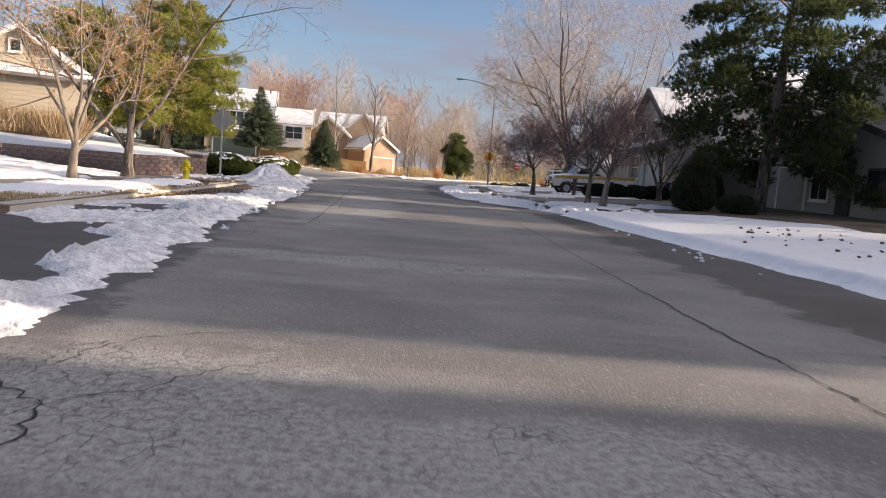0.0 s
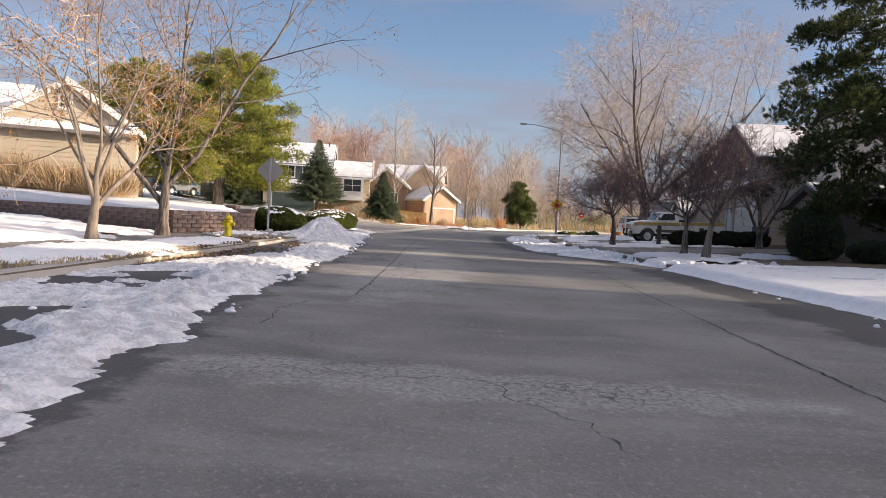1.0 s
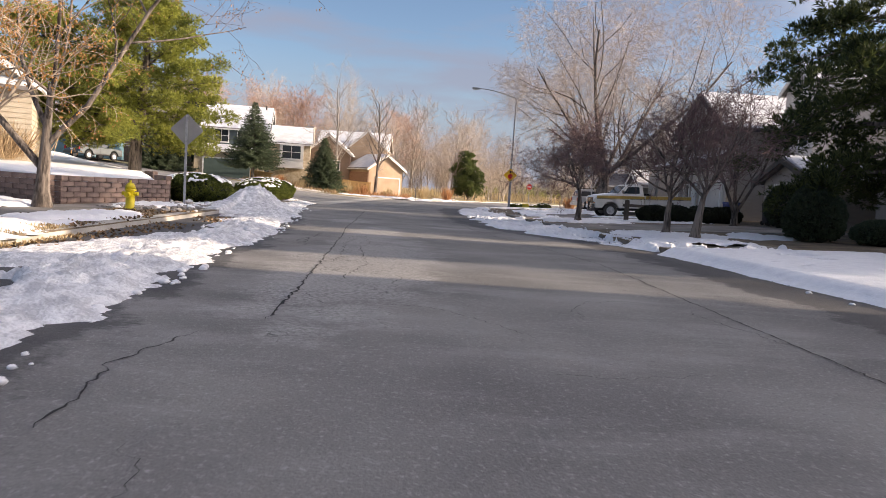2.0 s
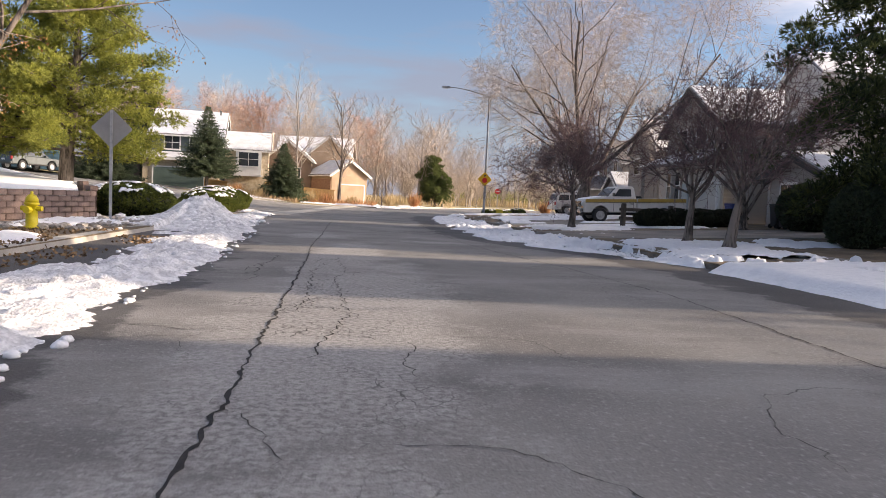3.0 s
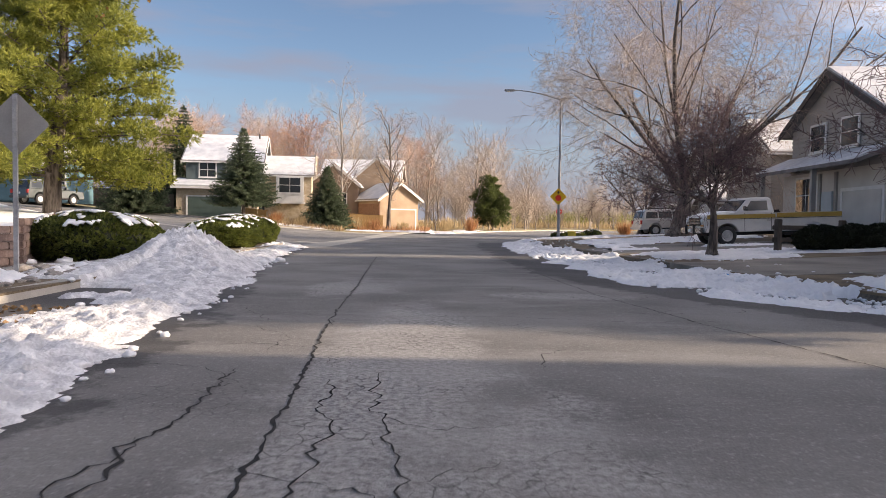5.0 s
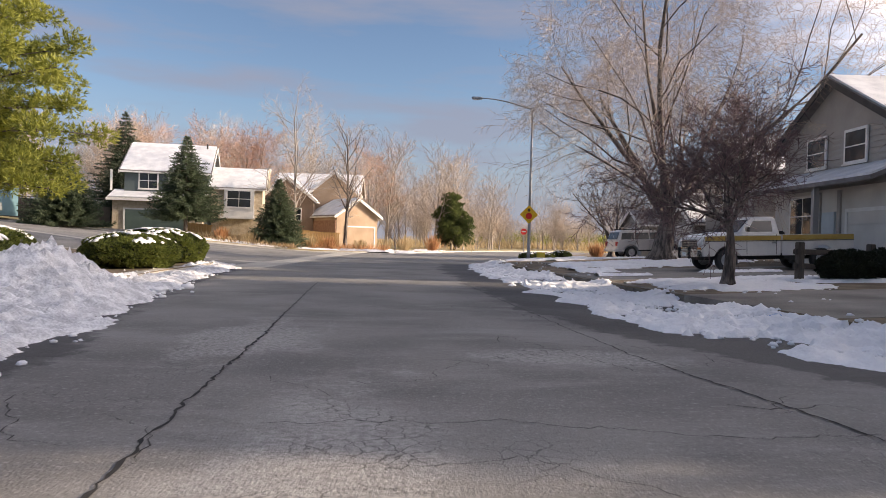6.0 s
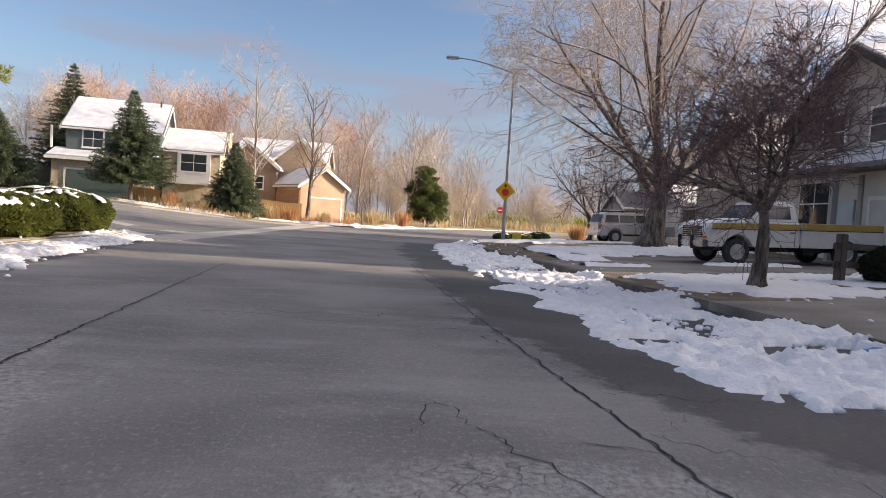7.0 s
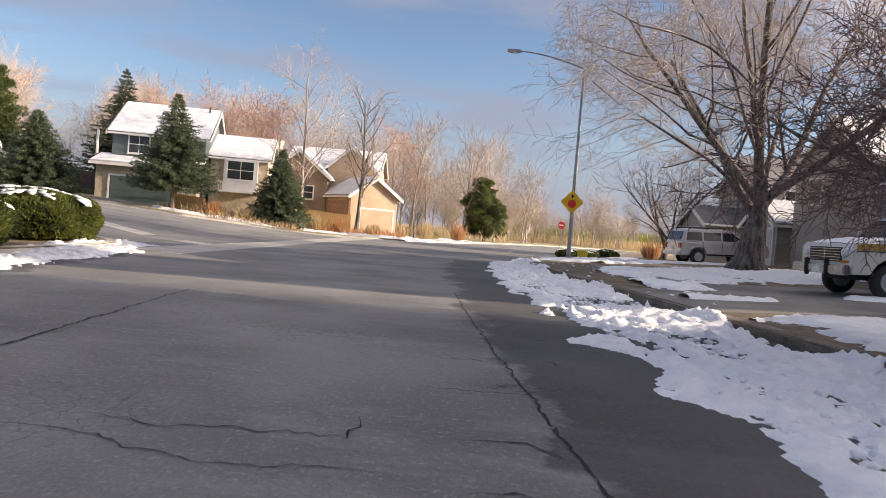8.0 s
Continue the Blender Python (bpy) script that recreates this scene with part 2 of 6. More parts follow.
    dark.inputs["B"].default_value = (0.40, 0.395, 0.40, 1)
    l.new(col, dark.inputs["A"])
    col = tint(col, damp, dark.outputs["Result"])
    l.new(col, p.inputs["Base Color"])
    l.new(sums("MULTIPLY_ADD", damp, -0.12, 0.9), p.inputs["Roughness"])


wear(ASPHALT,
     ((-2.35, 18.0, 1.1, 5.2), (-3.0, 24.6, 0.7, 4.0), (-1.6, 3.2, 1.2, 1.0), (0.6, 2.6, 2.0, 0.7), (-0.7, 8.5, 2.3, 0.5), (-1.0, 29.9, 1.0, 0.55), (-4.4, 30.8, 0.7, 1.6)),
     (([(-1.9, -6), (-2.15, 4), (-2.75, 6.6), (-3.15, 9.4), (-3.75, 13), (-4.4, 20), (-4.8, 23), (-5.9, 30.4), (-6.9, 34), (-8.2, 42.4), (-8.8, 47.5)], -1, 2, 49),
      ([(3.9, -6), (3.7, 8), (3.4, 16), (3.1, 22), (2.3, 27), (0.6, 30), (-0.45, 33), (-1.0, 37), (-1.4, 42.7), (-1.8, 51), (-1.6, 57)], 1, -4, 60)))


def translucent(m, share):
    """Lets some of the sun through thin leaves and needles."""
    n, l = m.node_tree.nodes, m.node_tree.links
    p, o = n["Principled BSDF"], n["Material Output"]
    tr, mx = n.new("ShaderNodeBsdfTranslucent"), n.new("ShaderNodeMixShader")
    l.new(p.inputs["Base Color"].links[0].from_socket, tr.inputs["Color"])
    mx.inputs["Fac"].default_value = share
    l.new(p.outputs["BSDF"], mx.inputs[1])
    l.new(tr.outputs["BSDF"], mx.inputs[2])
    l.new(mx.outputs["Shader"], o.inputs["Surface"])


CRACK = mat("crack", (0.012, 0.012, 0.012), (0.03, 0.028, 0.026), 8, 0.9, 0.0)
CONCRETE = mat("concrete", (0.34, 0.32, 0.285), (0.52, 0.49, 0.44), 1.2, 0.88, 0.2, 50)
CONCRETE_DAMP = mat("damp_concrete", (0.11, 0.10, 0.09), (0.30, 0.275, 0.24), 0.7, 0.7, 0.25, 45, spread=0.5)
MUDDY = mat("muddy_concrete", (0.07, 0.055, 0.043), (0.24, 0.205, 0.165), 1.6, 0.8, 0.5, 28, spread=0.45)
EARTH = mat("earth", (0.075, 0.055, 0.04), (0.25, 0.19, 0.12), 1.4, 0.95, 0.6, 30)
DRYGRASS = mat("dry_grass", (0.20, 0.17, 0.08), (0.42, 0.34, 0.18), 1.0, 0.95, 0.6, 35)
FIELD = mat("field", (0.22, 0.16, 0.09), (0.48, 0.37, 0.22), 0.15, 0.95, 0.4, 4)
BARK = mat("bark", (0.05, 0.04, 0.034), (0.21, 0.175, 0.15), 7, 0.95, 1.0, 26, stretch=(1, 1, 0.16), spread=0.36, deep=0.05)
BARK_ASH = mat("grey_ash_bark", (0.13, 0.105, 0.085), (0.30, 0.25, 0.20), 5, 0.95, 0.7, 30, stretch=(1, 1, 0.25))
BARK_PALE = mat("pale_bark", (0.24, 0.20, 0.165), (0.46, 0.41, 0.35), 5, 0.95, 0.6, 30, stretch=(1, 1, 0.25))
TWIG = mat("twig", (0.10, 0.07, 0.06), (0.20, 0.15, 0.13), 5, 0.95, 0.0)
TWIG_PALE = mat("pale_twig", (0.40, 0.31, 0.245), (0.60, 0.50, 0.41), 3, 0.9, 0.0)
TWIG_PURPLE = mat("purple_twig", (0.10, 0.062, 0.063), (0.20, 0.13, 0.127), 5, 0.95, 0.0)
TWIG_RED = mat("reddish_twig", (0.40, 0.20, 0.13), (0.58, 0.33, 0.22), 3, 0.9, 0.0)
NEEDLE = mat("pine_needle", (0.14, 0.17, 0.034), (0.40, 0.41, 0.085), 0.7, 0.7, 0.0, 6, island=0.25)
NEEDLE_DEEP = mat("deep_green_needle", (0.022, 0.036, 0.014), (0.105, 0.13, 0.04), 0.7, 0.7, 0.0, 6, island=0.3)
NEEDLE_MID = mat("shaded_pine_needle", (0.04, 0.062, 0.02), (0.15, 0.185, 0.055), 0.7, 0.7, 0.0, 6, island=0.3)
NEEDLE_DARK = mat("dark_needle", (0.018, 0.032, 0.018), (0.06, 0.085, 0.04), 0.8, 0.7, 0.0, 6, island=0.25)
NEEDLE_BLUE = mat("spruce_needle", (0.04, 0.065, 0.035), (0.15, 0.19, 0.11), 0.8, 0.7, 0.0, 6, island=0.3)
JUNIPER = mat("juniper", (0.04, 0.058, 0.014), (0.19, 0.22, 0.05), 1.2, 0.75, 0.0, 8, island=0.3)
# near-black as painted shade inside bushes; also the hedge's leaf colour
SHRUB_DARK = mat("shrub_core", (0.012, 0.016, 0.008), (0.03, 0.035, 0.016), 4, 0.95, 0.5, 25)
LEAF_ORANGE = mat("dry_leaf", (0.30, 0.15, 0.05), (0.55, 0.30, 0.11), 2, 0.8, 0.0, 12, island=0.3)
LEAF_BROWN = mat("fallen_leaf", (0.10, 0.062, 0.035), (0.30, 0.19, 0.095), 2, 0.85, 0.0, 12, island=0.4)
REED = mat("reed", (0.40, 0.30, 0.16), (0.62, 0.49, 0.30), 2, 0.9, 0.0, 12, island=0.3)
REED_RED = mat("reddish_reed", (0.38, 0.19, 0.09), (0.58, 0.33, 0.17), 2, 0.9, 0.0, 12, island=0.3)
for leafy in (NEEDLE, NEEDLE_MID, NEEDLE_DEEP, NEEDLE_BLUE, JUNIPER, LEAF_ORANGE, REED, REED_RED):
    translucent(leafy, 0.5)
STEEL = mat("galvanised_steel", (0.30, 0.31, 0.32), (0.46, 0.47, 0.48), 6, 0.5, 0.1, 40, metal=0.6)
SIGNBACK = mat("sign_back", (0.22, 0.22, 0.22), (0.29, 0.29, 0.285), 3, 0.55, 0.0, 40)
WHITE = mat("white_paint", (0.66, 0.65, 0.62), (0.80, 0.79, 0.76), 2, 0.6, 0.1, 30)
GLASS = glass("window_glass", (0.025, 0.03, 0.035))
BLACK = mat("black_rubber", (0.012, 0.012, 0.013), (0.03, 0.03, 0.03), 6, 0.8, 0.2, 40)


# ---- mesh helpers ----
def part(name, bm, material, parent=None, label=""):
    """Links a bmesh, or (verts, faces), as one mesh object."""
    me = bpy.data.meshes.new(name)
    if isinstance(bm, tuple):
        me.from_pydata(bm[0], [], bm[1])
        me.update()
    else:
        bmesh.ops.recalc_face_normals(bm, faces=bm.faces)
        bm.to_mesh(me)
        bm.free()
    for mm in material if isinstance(material, (list, tuple)) else [material]:
        me.materials.append(mm)
    ob = new(name, me)
    if parent is not None:
        ob.parent = parent
    if label:
        tagged(ob, label)
    return ob


def thing(name, m, label, category, group="", kind=""):
    ob = new(name)
    ob.matrix_basis = m
    return tagged(ob, label, category, group, kind)


def smooth(ob):
    for p in ob.data.polygons:
        p.use_smooth = True
    return ob


def box(x0, x1, y0, y1, z0, z1, bevel=0.0, bm=None):
    bm = bm or bmesh.new()
    r = bmesh.ops.create_cube(bm, size=1, matrix=Matrix.Translation(((x0 + x1) / 2, (y0 + y1) / 2, (z0 + z1) / 2)) @ Matrix.Diagonal((x1 - x0, y1 - y0, z1 - z0, 1)))
    if bevel:
        vs = set(r["verts"])
        bmesh.ops.bevel(bm, geom=[e for e in bm.edges if e.verts[0] in vs], offset=bevel, segments=2, affect="EDGES")
    return bm


def rod(a, b, r0, r1=None, sides=10, bm=None):
    bm = bm or bmesh.new()
    a, b = Vector(a), Vector(b)
    m = Matrix.Translation((a + b) / 2) @ (b - a).to_track_quat("Z", "Y").to_matrix().to_4x4()
    bmesh.ops.create_cone(bm, cap_ends=True, segments=sides, radius1=r0, radius2=r0 if r1 is None else r1, depth=(b - a).length, matrix=m)
    return bm


def prism(profile, y0, y1, bm=None):
    """A closed profile of (x, z) pushed from y0 to y1."""
    bm = bm or bmesh.new()
    f = [bm.verts.new((x, y0, z)) for x, z in profile]
    g = [bm.verts.new((x, y1, z)) for x, z in profile]
    bm.faces.new(f)
    bm.faces.new(g[::-1])
    for i in range(len(f)):
        j = (i + 1) % len(f)
        bm.faces.new((f[i], g[i], g[j], f[j]))
    return bm


def lattice(x, y, seed):
    """Smooth value noise on the plan, for arrays."""
    xi, yi = np.floor(x), np.floor(y)
    u, v = x - xi, y - yi
    u, v = u * u * (3 - 2 * u), v * v * (3 - 2 * v)

    def h(i, j):
        s = np.sin(i * 127.1 + j * 311.7 + seed * 74.7) * 43758.5453
        return s - np.floor(s)
    return (h(xi, yi) * (1 - u) + h(xi + 1, yi) * u) * (1 - v) + (h(xi, yi + 1) * (1 - u) + h(xi + 1, yi + 1) * u) * v


def fbm(x, y, scale, octaves=4, seed=0):
    x, y = np.asarray(x, float), np.asarray(y, float)
    total, amp, norm = 0, 1.0, 0.0
    for o in range(octaves):
        total = total + amp * lattice(x * scale * 2 ** o + 17.3 * o, y * scale * 2 ** o - 9.1 * o, seed + o)
        norm += amp
        amp *= 0.5
    return total / norm


def step(a, b, v):
    u = np.clip((np.asarray(v, float) - a) / (b - a), 0, 1)
    return u * u * (3 - 2 * u)


# ---- the lie of the land ----
def kerb_left(y):
    return -5.9 - 0.09 * y


def kerb_right(y):
    return 7.0 - 0.105 * y + 0.0008 * np.maximum(0, np.asarray(y, float) - 40) ** 2


def base(x, y):
    """Height of the road and its plane carried on."""
    x, y = np.asarray(x, float), np.asarray(y, float)
    far_left = 0.08 * np.maximum(0, -x - 12) * step(44, 62, y) * (1 - step(-45, -120, x) * 0.6)
    far_left = np.minimum(far_left, 3.2)
    right = 0.040 * np.clip(x - kerb_right(np.minimum(y, 62)) - 0.45 * np.maximum(0, y - 62), 0, 14) * (1 - step(74, 98, y))
    return far_left + right


KERB = 0.13


def road_outline():
    left = [(kerb_left(y), y) for y in range(-60, 45, 4)]
    corner = [(-9.95, 47.5), (-10.4, 49.6), (-11.6, 51.2), (-14.0, 52.4), (-20, 55), (-30, 59.5), (-44, 66), (-70, 77)]
    back = [(-70, 89), (-44, 83), (-34, 79.5), (-26, 77.5), (-20, 77.5), (-14, 80), (-8.5, 82.2), (-5, 85.5), (-2.2, 92), (2, 106), (9, 122), (20, 136), (60, 160)]
    right = [(60, 148), (26, 122), (16, 104), (10.5, 88), (7.2, 77), (5.2, 71), (3.2, 66.5), (2.3, 62)]
    return left + corner + back + right + [(float(kerb_right(y)), y) for y in range(58, -61, -4)]


def raised(x, y):
    """1 where the verge stands a kerb higher than the road."""
    x, y = np.asarray(x, float), np.asarray(y, float)
    lb = (x < kerb_left(y)) & (y < 49.5)
    rb = (x > kerb_right(np.minimum(y, 62)) + np.maximum(0, y - 62) * 0.45) & (y < 110)
    fb = (y > 79) & (x < -5.5)
    return (lb | rb | fb) * 1.0


def top(x, y):
    return base(x, y) + KERB * raised(x, y)


def area(name, outline, lift, gap, material, label, category, kind="structure", skirt=0.2, wobble=0.0):
    """A sheet over an outline in plan, following the land, with a skirt as its thickness."""
    from mathutils import geometry
    pts = []
    for i, (x, y) in enumerate(outline):
        x2, y2 = outline[(i + 1) % len(outline)]
        n = max(1, int(math.hypot(x2 - x, y2 - y) / gap))
        pts += [Vector((x + (x2 - x) * k / n, y + (y2 - y) * k / n)) for k in range(n)]
    count = len(pts)
    xs, ys = [p.x for p in pts], [p.y for p in pts]
    ring = list(range(count))
    inner = [Vector((x, y)) for x in np.arange(min(xs) + gap / 2, max(xs), gap) for y in np.arange(min(ys) + gap / 2, max(ys), gap)]
    vs, _, fs, *_ = geometry.delaunay_2d_cdt(pts + inner, [(i, (i + 1) % count) for i in ring], [], 1, 1e-5)
    co = np.array([(v.x, v.y) for v in vs])
    z = base(co[:, 0], co[:, 1]) + lift
    if wobble:
        z = z + wobble * (fbm(co[:, 0], co[:, 1], 0.5, 3, 5) - 0.5)
    bm = bmesh.new()
    bv = [bm.verts.new((x, y, h)) for (x, y), h in zip(co, z)]
    for f in fs:
        bm.faces.new([bv[i] for i in f])
    loose = [v for v in bm.verts if not v.link_faces]
    bmesh.ops.delete(bm, geom=loose, context="VERTS")
    bmesh.ops.recalc_face_normals(bm, faces=bm.faces)
    if sum(f.normal.z for f in bm.faces) < 0:
        bmesh.ops.reverse_faces(bm, faces=bm.faces)
    edge = [e for e in bm.edges if e.is_boundary]
    ext = bmesh.ops.extrude_edge_only(bm, edges=edge)["geom"]
    for v in ext:
        if isinstance(v, bmesh.types.BMVert):
            v.co.z -= skirt
    me = bpy.data.meshes.new(name)
    bm.to_mesh(me)
    bm.free()
    me.materials.append(material)
    return tagged(new(name, me), label, category, kind=kind)


def snow_sheet(name, x0, x1, y0, y1, gap, depth, material, label, category="snow", surface=top, kind="stuff"):
    """Lying snow: depth(x, y) in metres, ragged where it thins out."""
    nx, ny = int((x1 - x0) / gap) + 1, int((y1 - y0) / gap) + 1
    X, Y = np.meshgrid(np.linspace(x0, x1, nx), np.linspace(y0, y1, ny))
    X = X + (fbm(X, Y, 3.1, 1, 91) - 0.5) * gap * 0.8
    Y = Y + (fbm(X, Y, 3.1, 1, 92) - 0.5) * gap * 0.8
    H = depth(X, Y)
    Z = surface(X, Y) + np.where(H > 0, H, -0.015)
    idx = np.arange(nx * ny).reshape(ny, nx)
    on = (H > 0)
    keep = on[:-1, :-1] | on[1:, :-1] | on[:-1, 1:] | on[1:, 1:]
    quads = np.stack([idx[:-1, :-1][keep], idx[:-1, 1:][keep], idx[1:, 1:][keep], idx[1:, :-1][keep]], 1)
    used, inv = np.unique(quads, return_inverse=True)
    verts = np.stack([X.ravel()[used], Y.ravel()[used], Z.ravel()[used]], 1)
    ob = part(name, (verts.tolist(), inv.reshape(quads.shape).tolist()), material)
    return smooth(tagged(ob, label, category, kind=kind))


# ---- trees ----
class Growth:
    """How a tree branches: children for each level, their lean, length, and how limbs bend."""

    def __init__(self, kids, lean, ratio, bend, lift, first, twig=0.008, thin=0.5):
        self.kids, self.lean, self.ratio, self.bend, self.lift, self.first, self.twig, self.thin = kids, lean, ratio, bend, lift, first, twig, thin


def branch_out(rng, start, way, length, radius, level, g, out):
    n = 6 if level == 0 else (5 if level < 3 else (3 if level == 3 else 2))
    pts, rad = [start.copy()], [radius]
    d = way.normalized()
    end = max(g.twig * 0.6, radius * 0.3)
    for i in range(n):
        b = g.bend[min(level, len(g.bend) - 1)]
        d = (d + Vector((rng.gauss(0, b), rng.gauss(0, b), rng.gauss(0, b) + g.lift[min(level, len(g.lift) - 1)]))).normalized()
        pts.append(pts[-1] + d * (length / n))
        rad.append(radius + (end - radius) * (i + 1) / n)
    out.append((level, pts, rad))
    if level >= len(g.kids):
        return
    k = g.kids[level]
    turn = rng.uniform(0, 6.28)
    for c in range(k):
        u = g.first[min(level, len(g.first) - 1)]
        u = u + (1 - u) * (c + rng.uniform(0.2, 0.95)) / k
        s = min(n - 1, int(u * n))
        f = u * n - s
        p = pts[s].lerp(pts[s + 1], f)
        r = rad[s] + (rad[s + 1] - rad[s]) * f
        along = (pts[s + 1] - pts[s]).normalized()
        side = along.orthogonal().normalized()
        turn += 2.4 + rng.uniform(-0.5, 0.5)
        side.rotate(Matrix.Rotation(turn, 3, along))
        a = radians(g.lean[min(level, len(g.lean) - 1)] * rng.uniform(0.7, 1.3))
        nd = along * math.cos(a) + side * math.sin(a)
        branch_out(rng, p, nd, length * g.ratio[min(level, len(g.ratio) - 1)] * rng.uniform(0.75, 1.2) * (1.15 - 0.4 * u),
                   max(g.twig, r * (0.66 if level == 0 else g.thin)), level + 1, g, out)


def tubes(limbs, sides):
    verts, faces = [], []
    for _, pts, rad in limbs:
        first = len(verts)
        for i, p in enumerate(pts):
            d = (pts[min(i + 1, len(pts) - 1)] - pts[max(i - 1, 0)]).normalized()
            a = d.orthogonal().normalized()
            b = d.cross(a)
            for s in range(sides):
                w = 2 * math.pi * s / sides
                verts.append(tuple(p + (a * math.cos(w) + b * math.sin(w)) * rad[i]))
        for i in range(len(pts) - 1):
            for s in range(sides):
                q, r = first + i * sides + s, first + i * sides + (s + 1) % sides
                faces.append((q, r, r + sides, q + sides))
    return verts, faces


def bare_tree(m, seed, g, trunk, radius, bark, twig, label, start_lean=(0, 0, 1), flare=True, name="bare_tree", group="", leaves=0, leaf_mat=None, sides=(12, 6)):
    rng = random.Random(seed)
    out = []
    branch_out(rng, Vector((0, 0, -0.1)), Vector(start_lean), trunk, radius, 0, g, out)
    if flare:
        out[0][2][0] *= 1.45
    t = thing(name, m, label, "tree", group)
    smooth(part("trunk", tubes([b for b in out if b[0] == 0], sides[0]), bark, t))
    tagged(smooth(part("branchwork", tubes([b for b in out if 1 <= b[0] <= 2], sides[1]), bark, t)), kind="stuff")
    if any(b[0] > 2 for b in out):
        tagged(part("crown", tubes([b for b in out if b[0] > 2], 3), twig, t), kind="stuff")
    if leaves:
        ends = [b for b in out if b[0] >= 3]
        verts, faces = [], []
        for _ in range(leaves):
            b = ends[int(rng.random() ** 1.4 * len(ends))]
            p = b[1][rng.randrange(1, len(b[1]))]
            blade(verts, faces, p + Vector((rng.gauss(0, .07), rng.gauss(0, .07), rng.gauss(-.05, .07))), Vector((rng.gauss(0, .5), rng.gauss(0, .5), -1)), rng.uniform(.04, .08), .02, rng)
        tagged(part("dry_foliage", (verts, faces), leaf_mat, t, "curled orange-brown dry leaves"), kind="stuff")
    return t


def blade(verts, faces, p, d, length, width, rng):
    d = d.normalized()
    a = d.orthogonal().normalized()
    a.rotate(Matrix.Rotation(rng.uniform(0, 6.28), 3, d))
    k = len(verts)
    verts += [tuple(p), tuple(p + d * length * 0.45 + a * width), tuple(p + d * length), tuple(p + d * length * 0.45 - a * width)]
    faces.append((k, k + 1, k + 2, k + 3))


def tuft(verts, faces, p, d, size, rng, blades=7, width=0.035, cone=0.75):
    for _ in range(blades):
        w = d + Vector((rng.gauss(0, cone), rng.gauss(0, cone), rng.gauss(0, cone)))
        blade(verts, faces, p, w, size * rng.uniform(0.7, 1.2), width, rng)


def spruce(m, seed, height, wide, needle, label, skirt=0.4, name="spruce", ragged=0.12, dense=1.0, group=""):
    """A cone of drooping whorls with sprays of needles."""
    rng = random.Random(seed)
    t = thing(name, m, label, "conifer", group)
    smooth(part("trunk", rod((0, 0, -0.1), (0, 0, height * 0.97), height * 0.022, 0.015, 10), BARK, t))
    verts, faces, limbs = [], [], []
    h = skirt
    while h < height * 0.985:
        u = (h - skirt) / (height - skirt)
        reach = wide * (1 - u) ** 0.86 * (0.86 + 0.14 * min(1, u * 8 + 0.4)) * rng.uniform(0.9, 1.08) + 0.06
        n = max(4, int((7 + 5 * (1 - u)) * dense))
        a0 = rng.uniform(0, 6.28)
        for i in range(n):
            a = a0 + 6.283 * i / n + rng.gauss(0, 0.15)
            L = reach * (1 + rng.gauss(0, ragged))
            out = Vector((math.cos(a), math.sin(a), 0))
            pts = [Vector((0, 0, h)) + out * L * s + Vector((0, 0, (-0.30 * s + 0.22 * s * s) * L * (1.2 - u))) for s in (0, .25, .5, .75, 1)]
            limbs.append((1, pts, [0.03 * (1 - u) + 0.012, 0.022, 0.016, 0.012, 0.006]))
            k = max(5, int(L * 11 * dense))
            for j in range(k):
                s = 0.12 + 0.88 * (j + rng.random()) / k
                q = min(3, int(s * 4))
                p = pts[q].lerp(pts[q + 1], s * 4 - q)
                side = Vector((-out.y, out.x, 0)) * rng.choice((-1, 1))
                d = out * 0.8 + side * rng.uniform(0.2, 1.1) + Vector((0, 0, rng.uniform(-0.5, 0.25)))
                size = (0.20 + 0.20 * (1 - s)) * (0.65 + 0.5 * (1 - u)) * min(1.3, 0.5 + wide / 3)
                tuft(verts, faces, p + Vector((0, 0, rng.uniform(-0.06, 0.06))), d.normalized(), size, rng, 6, size * 0.075, 0.4)
        h += height * 0.030 * rng.uniform(0.8, 1.2)
    for _ in range(10):
        tuft(verts, faces, Vector((0, 0, height * 0.95)), Vector((0, 0, 1)), height * 0.05, rng, 3, 0.03, 0.3)
    tagged(part("branchwork", tubes(limbs, 3), BARK, t), kind="stuff")
    tagged(part("crown", (verts, faces), needle, t), kind="stuff")
    return t


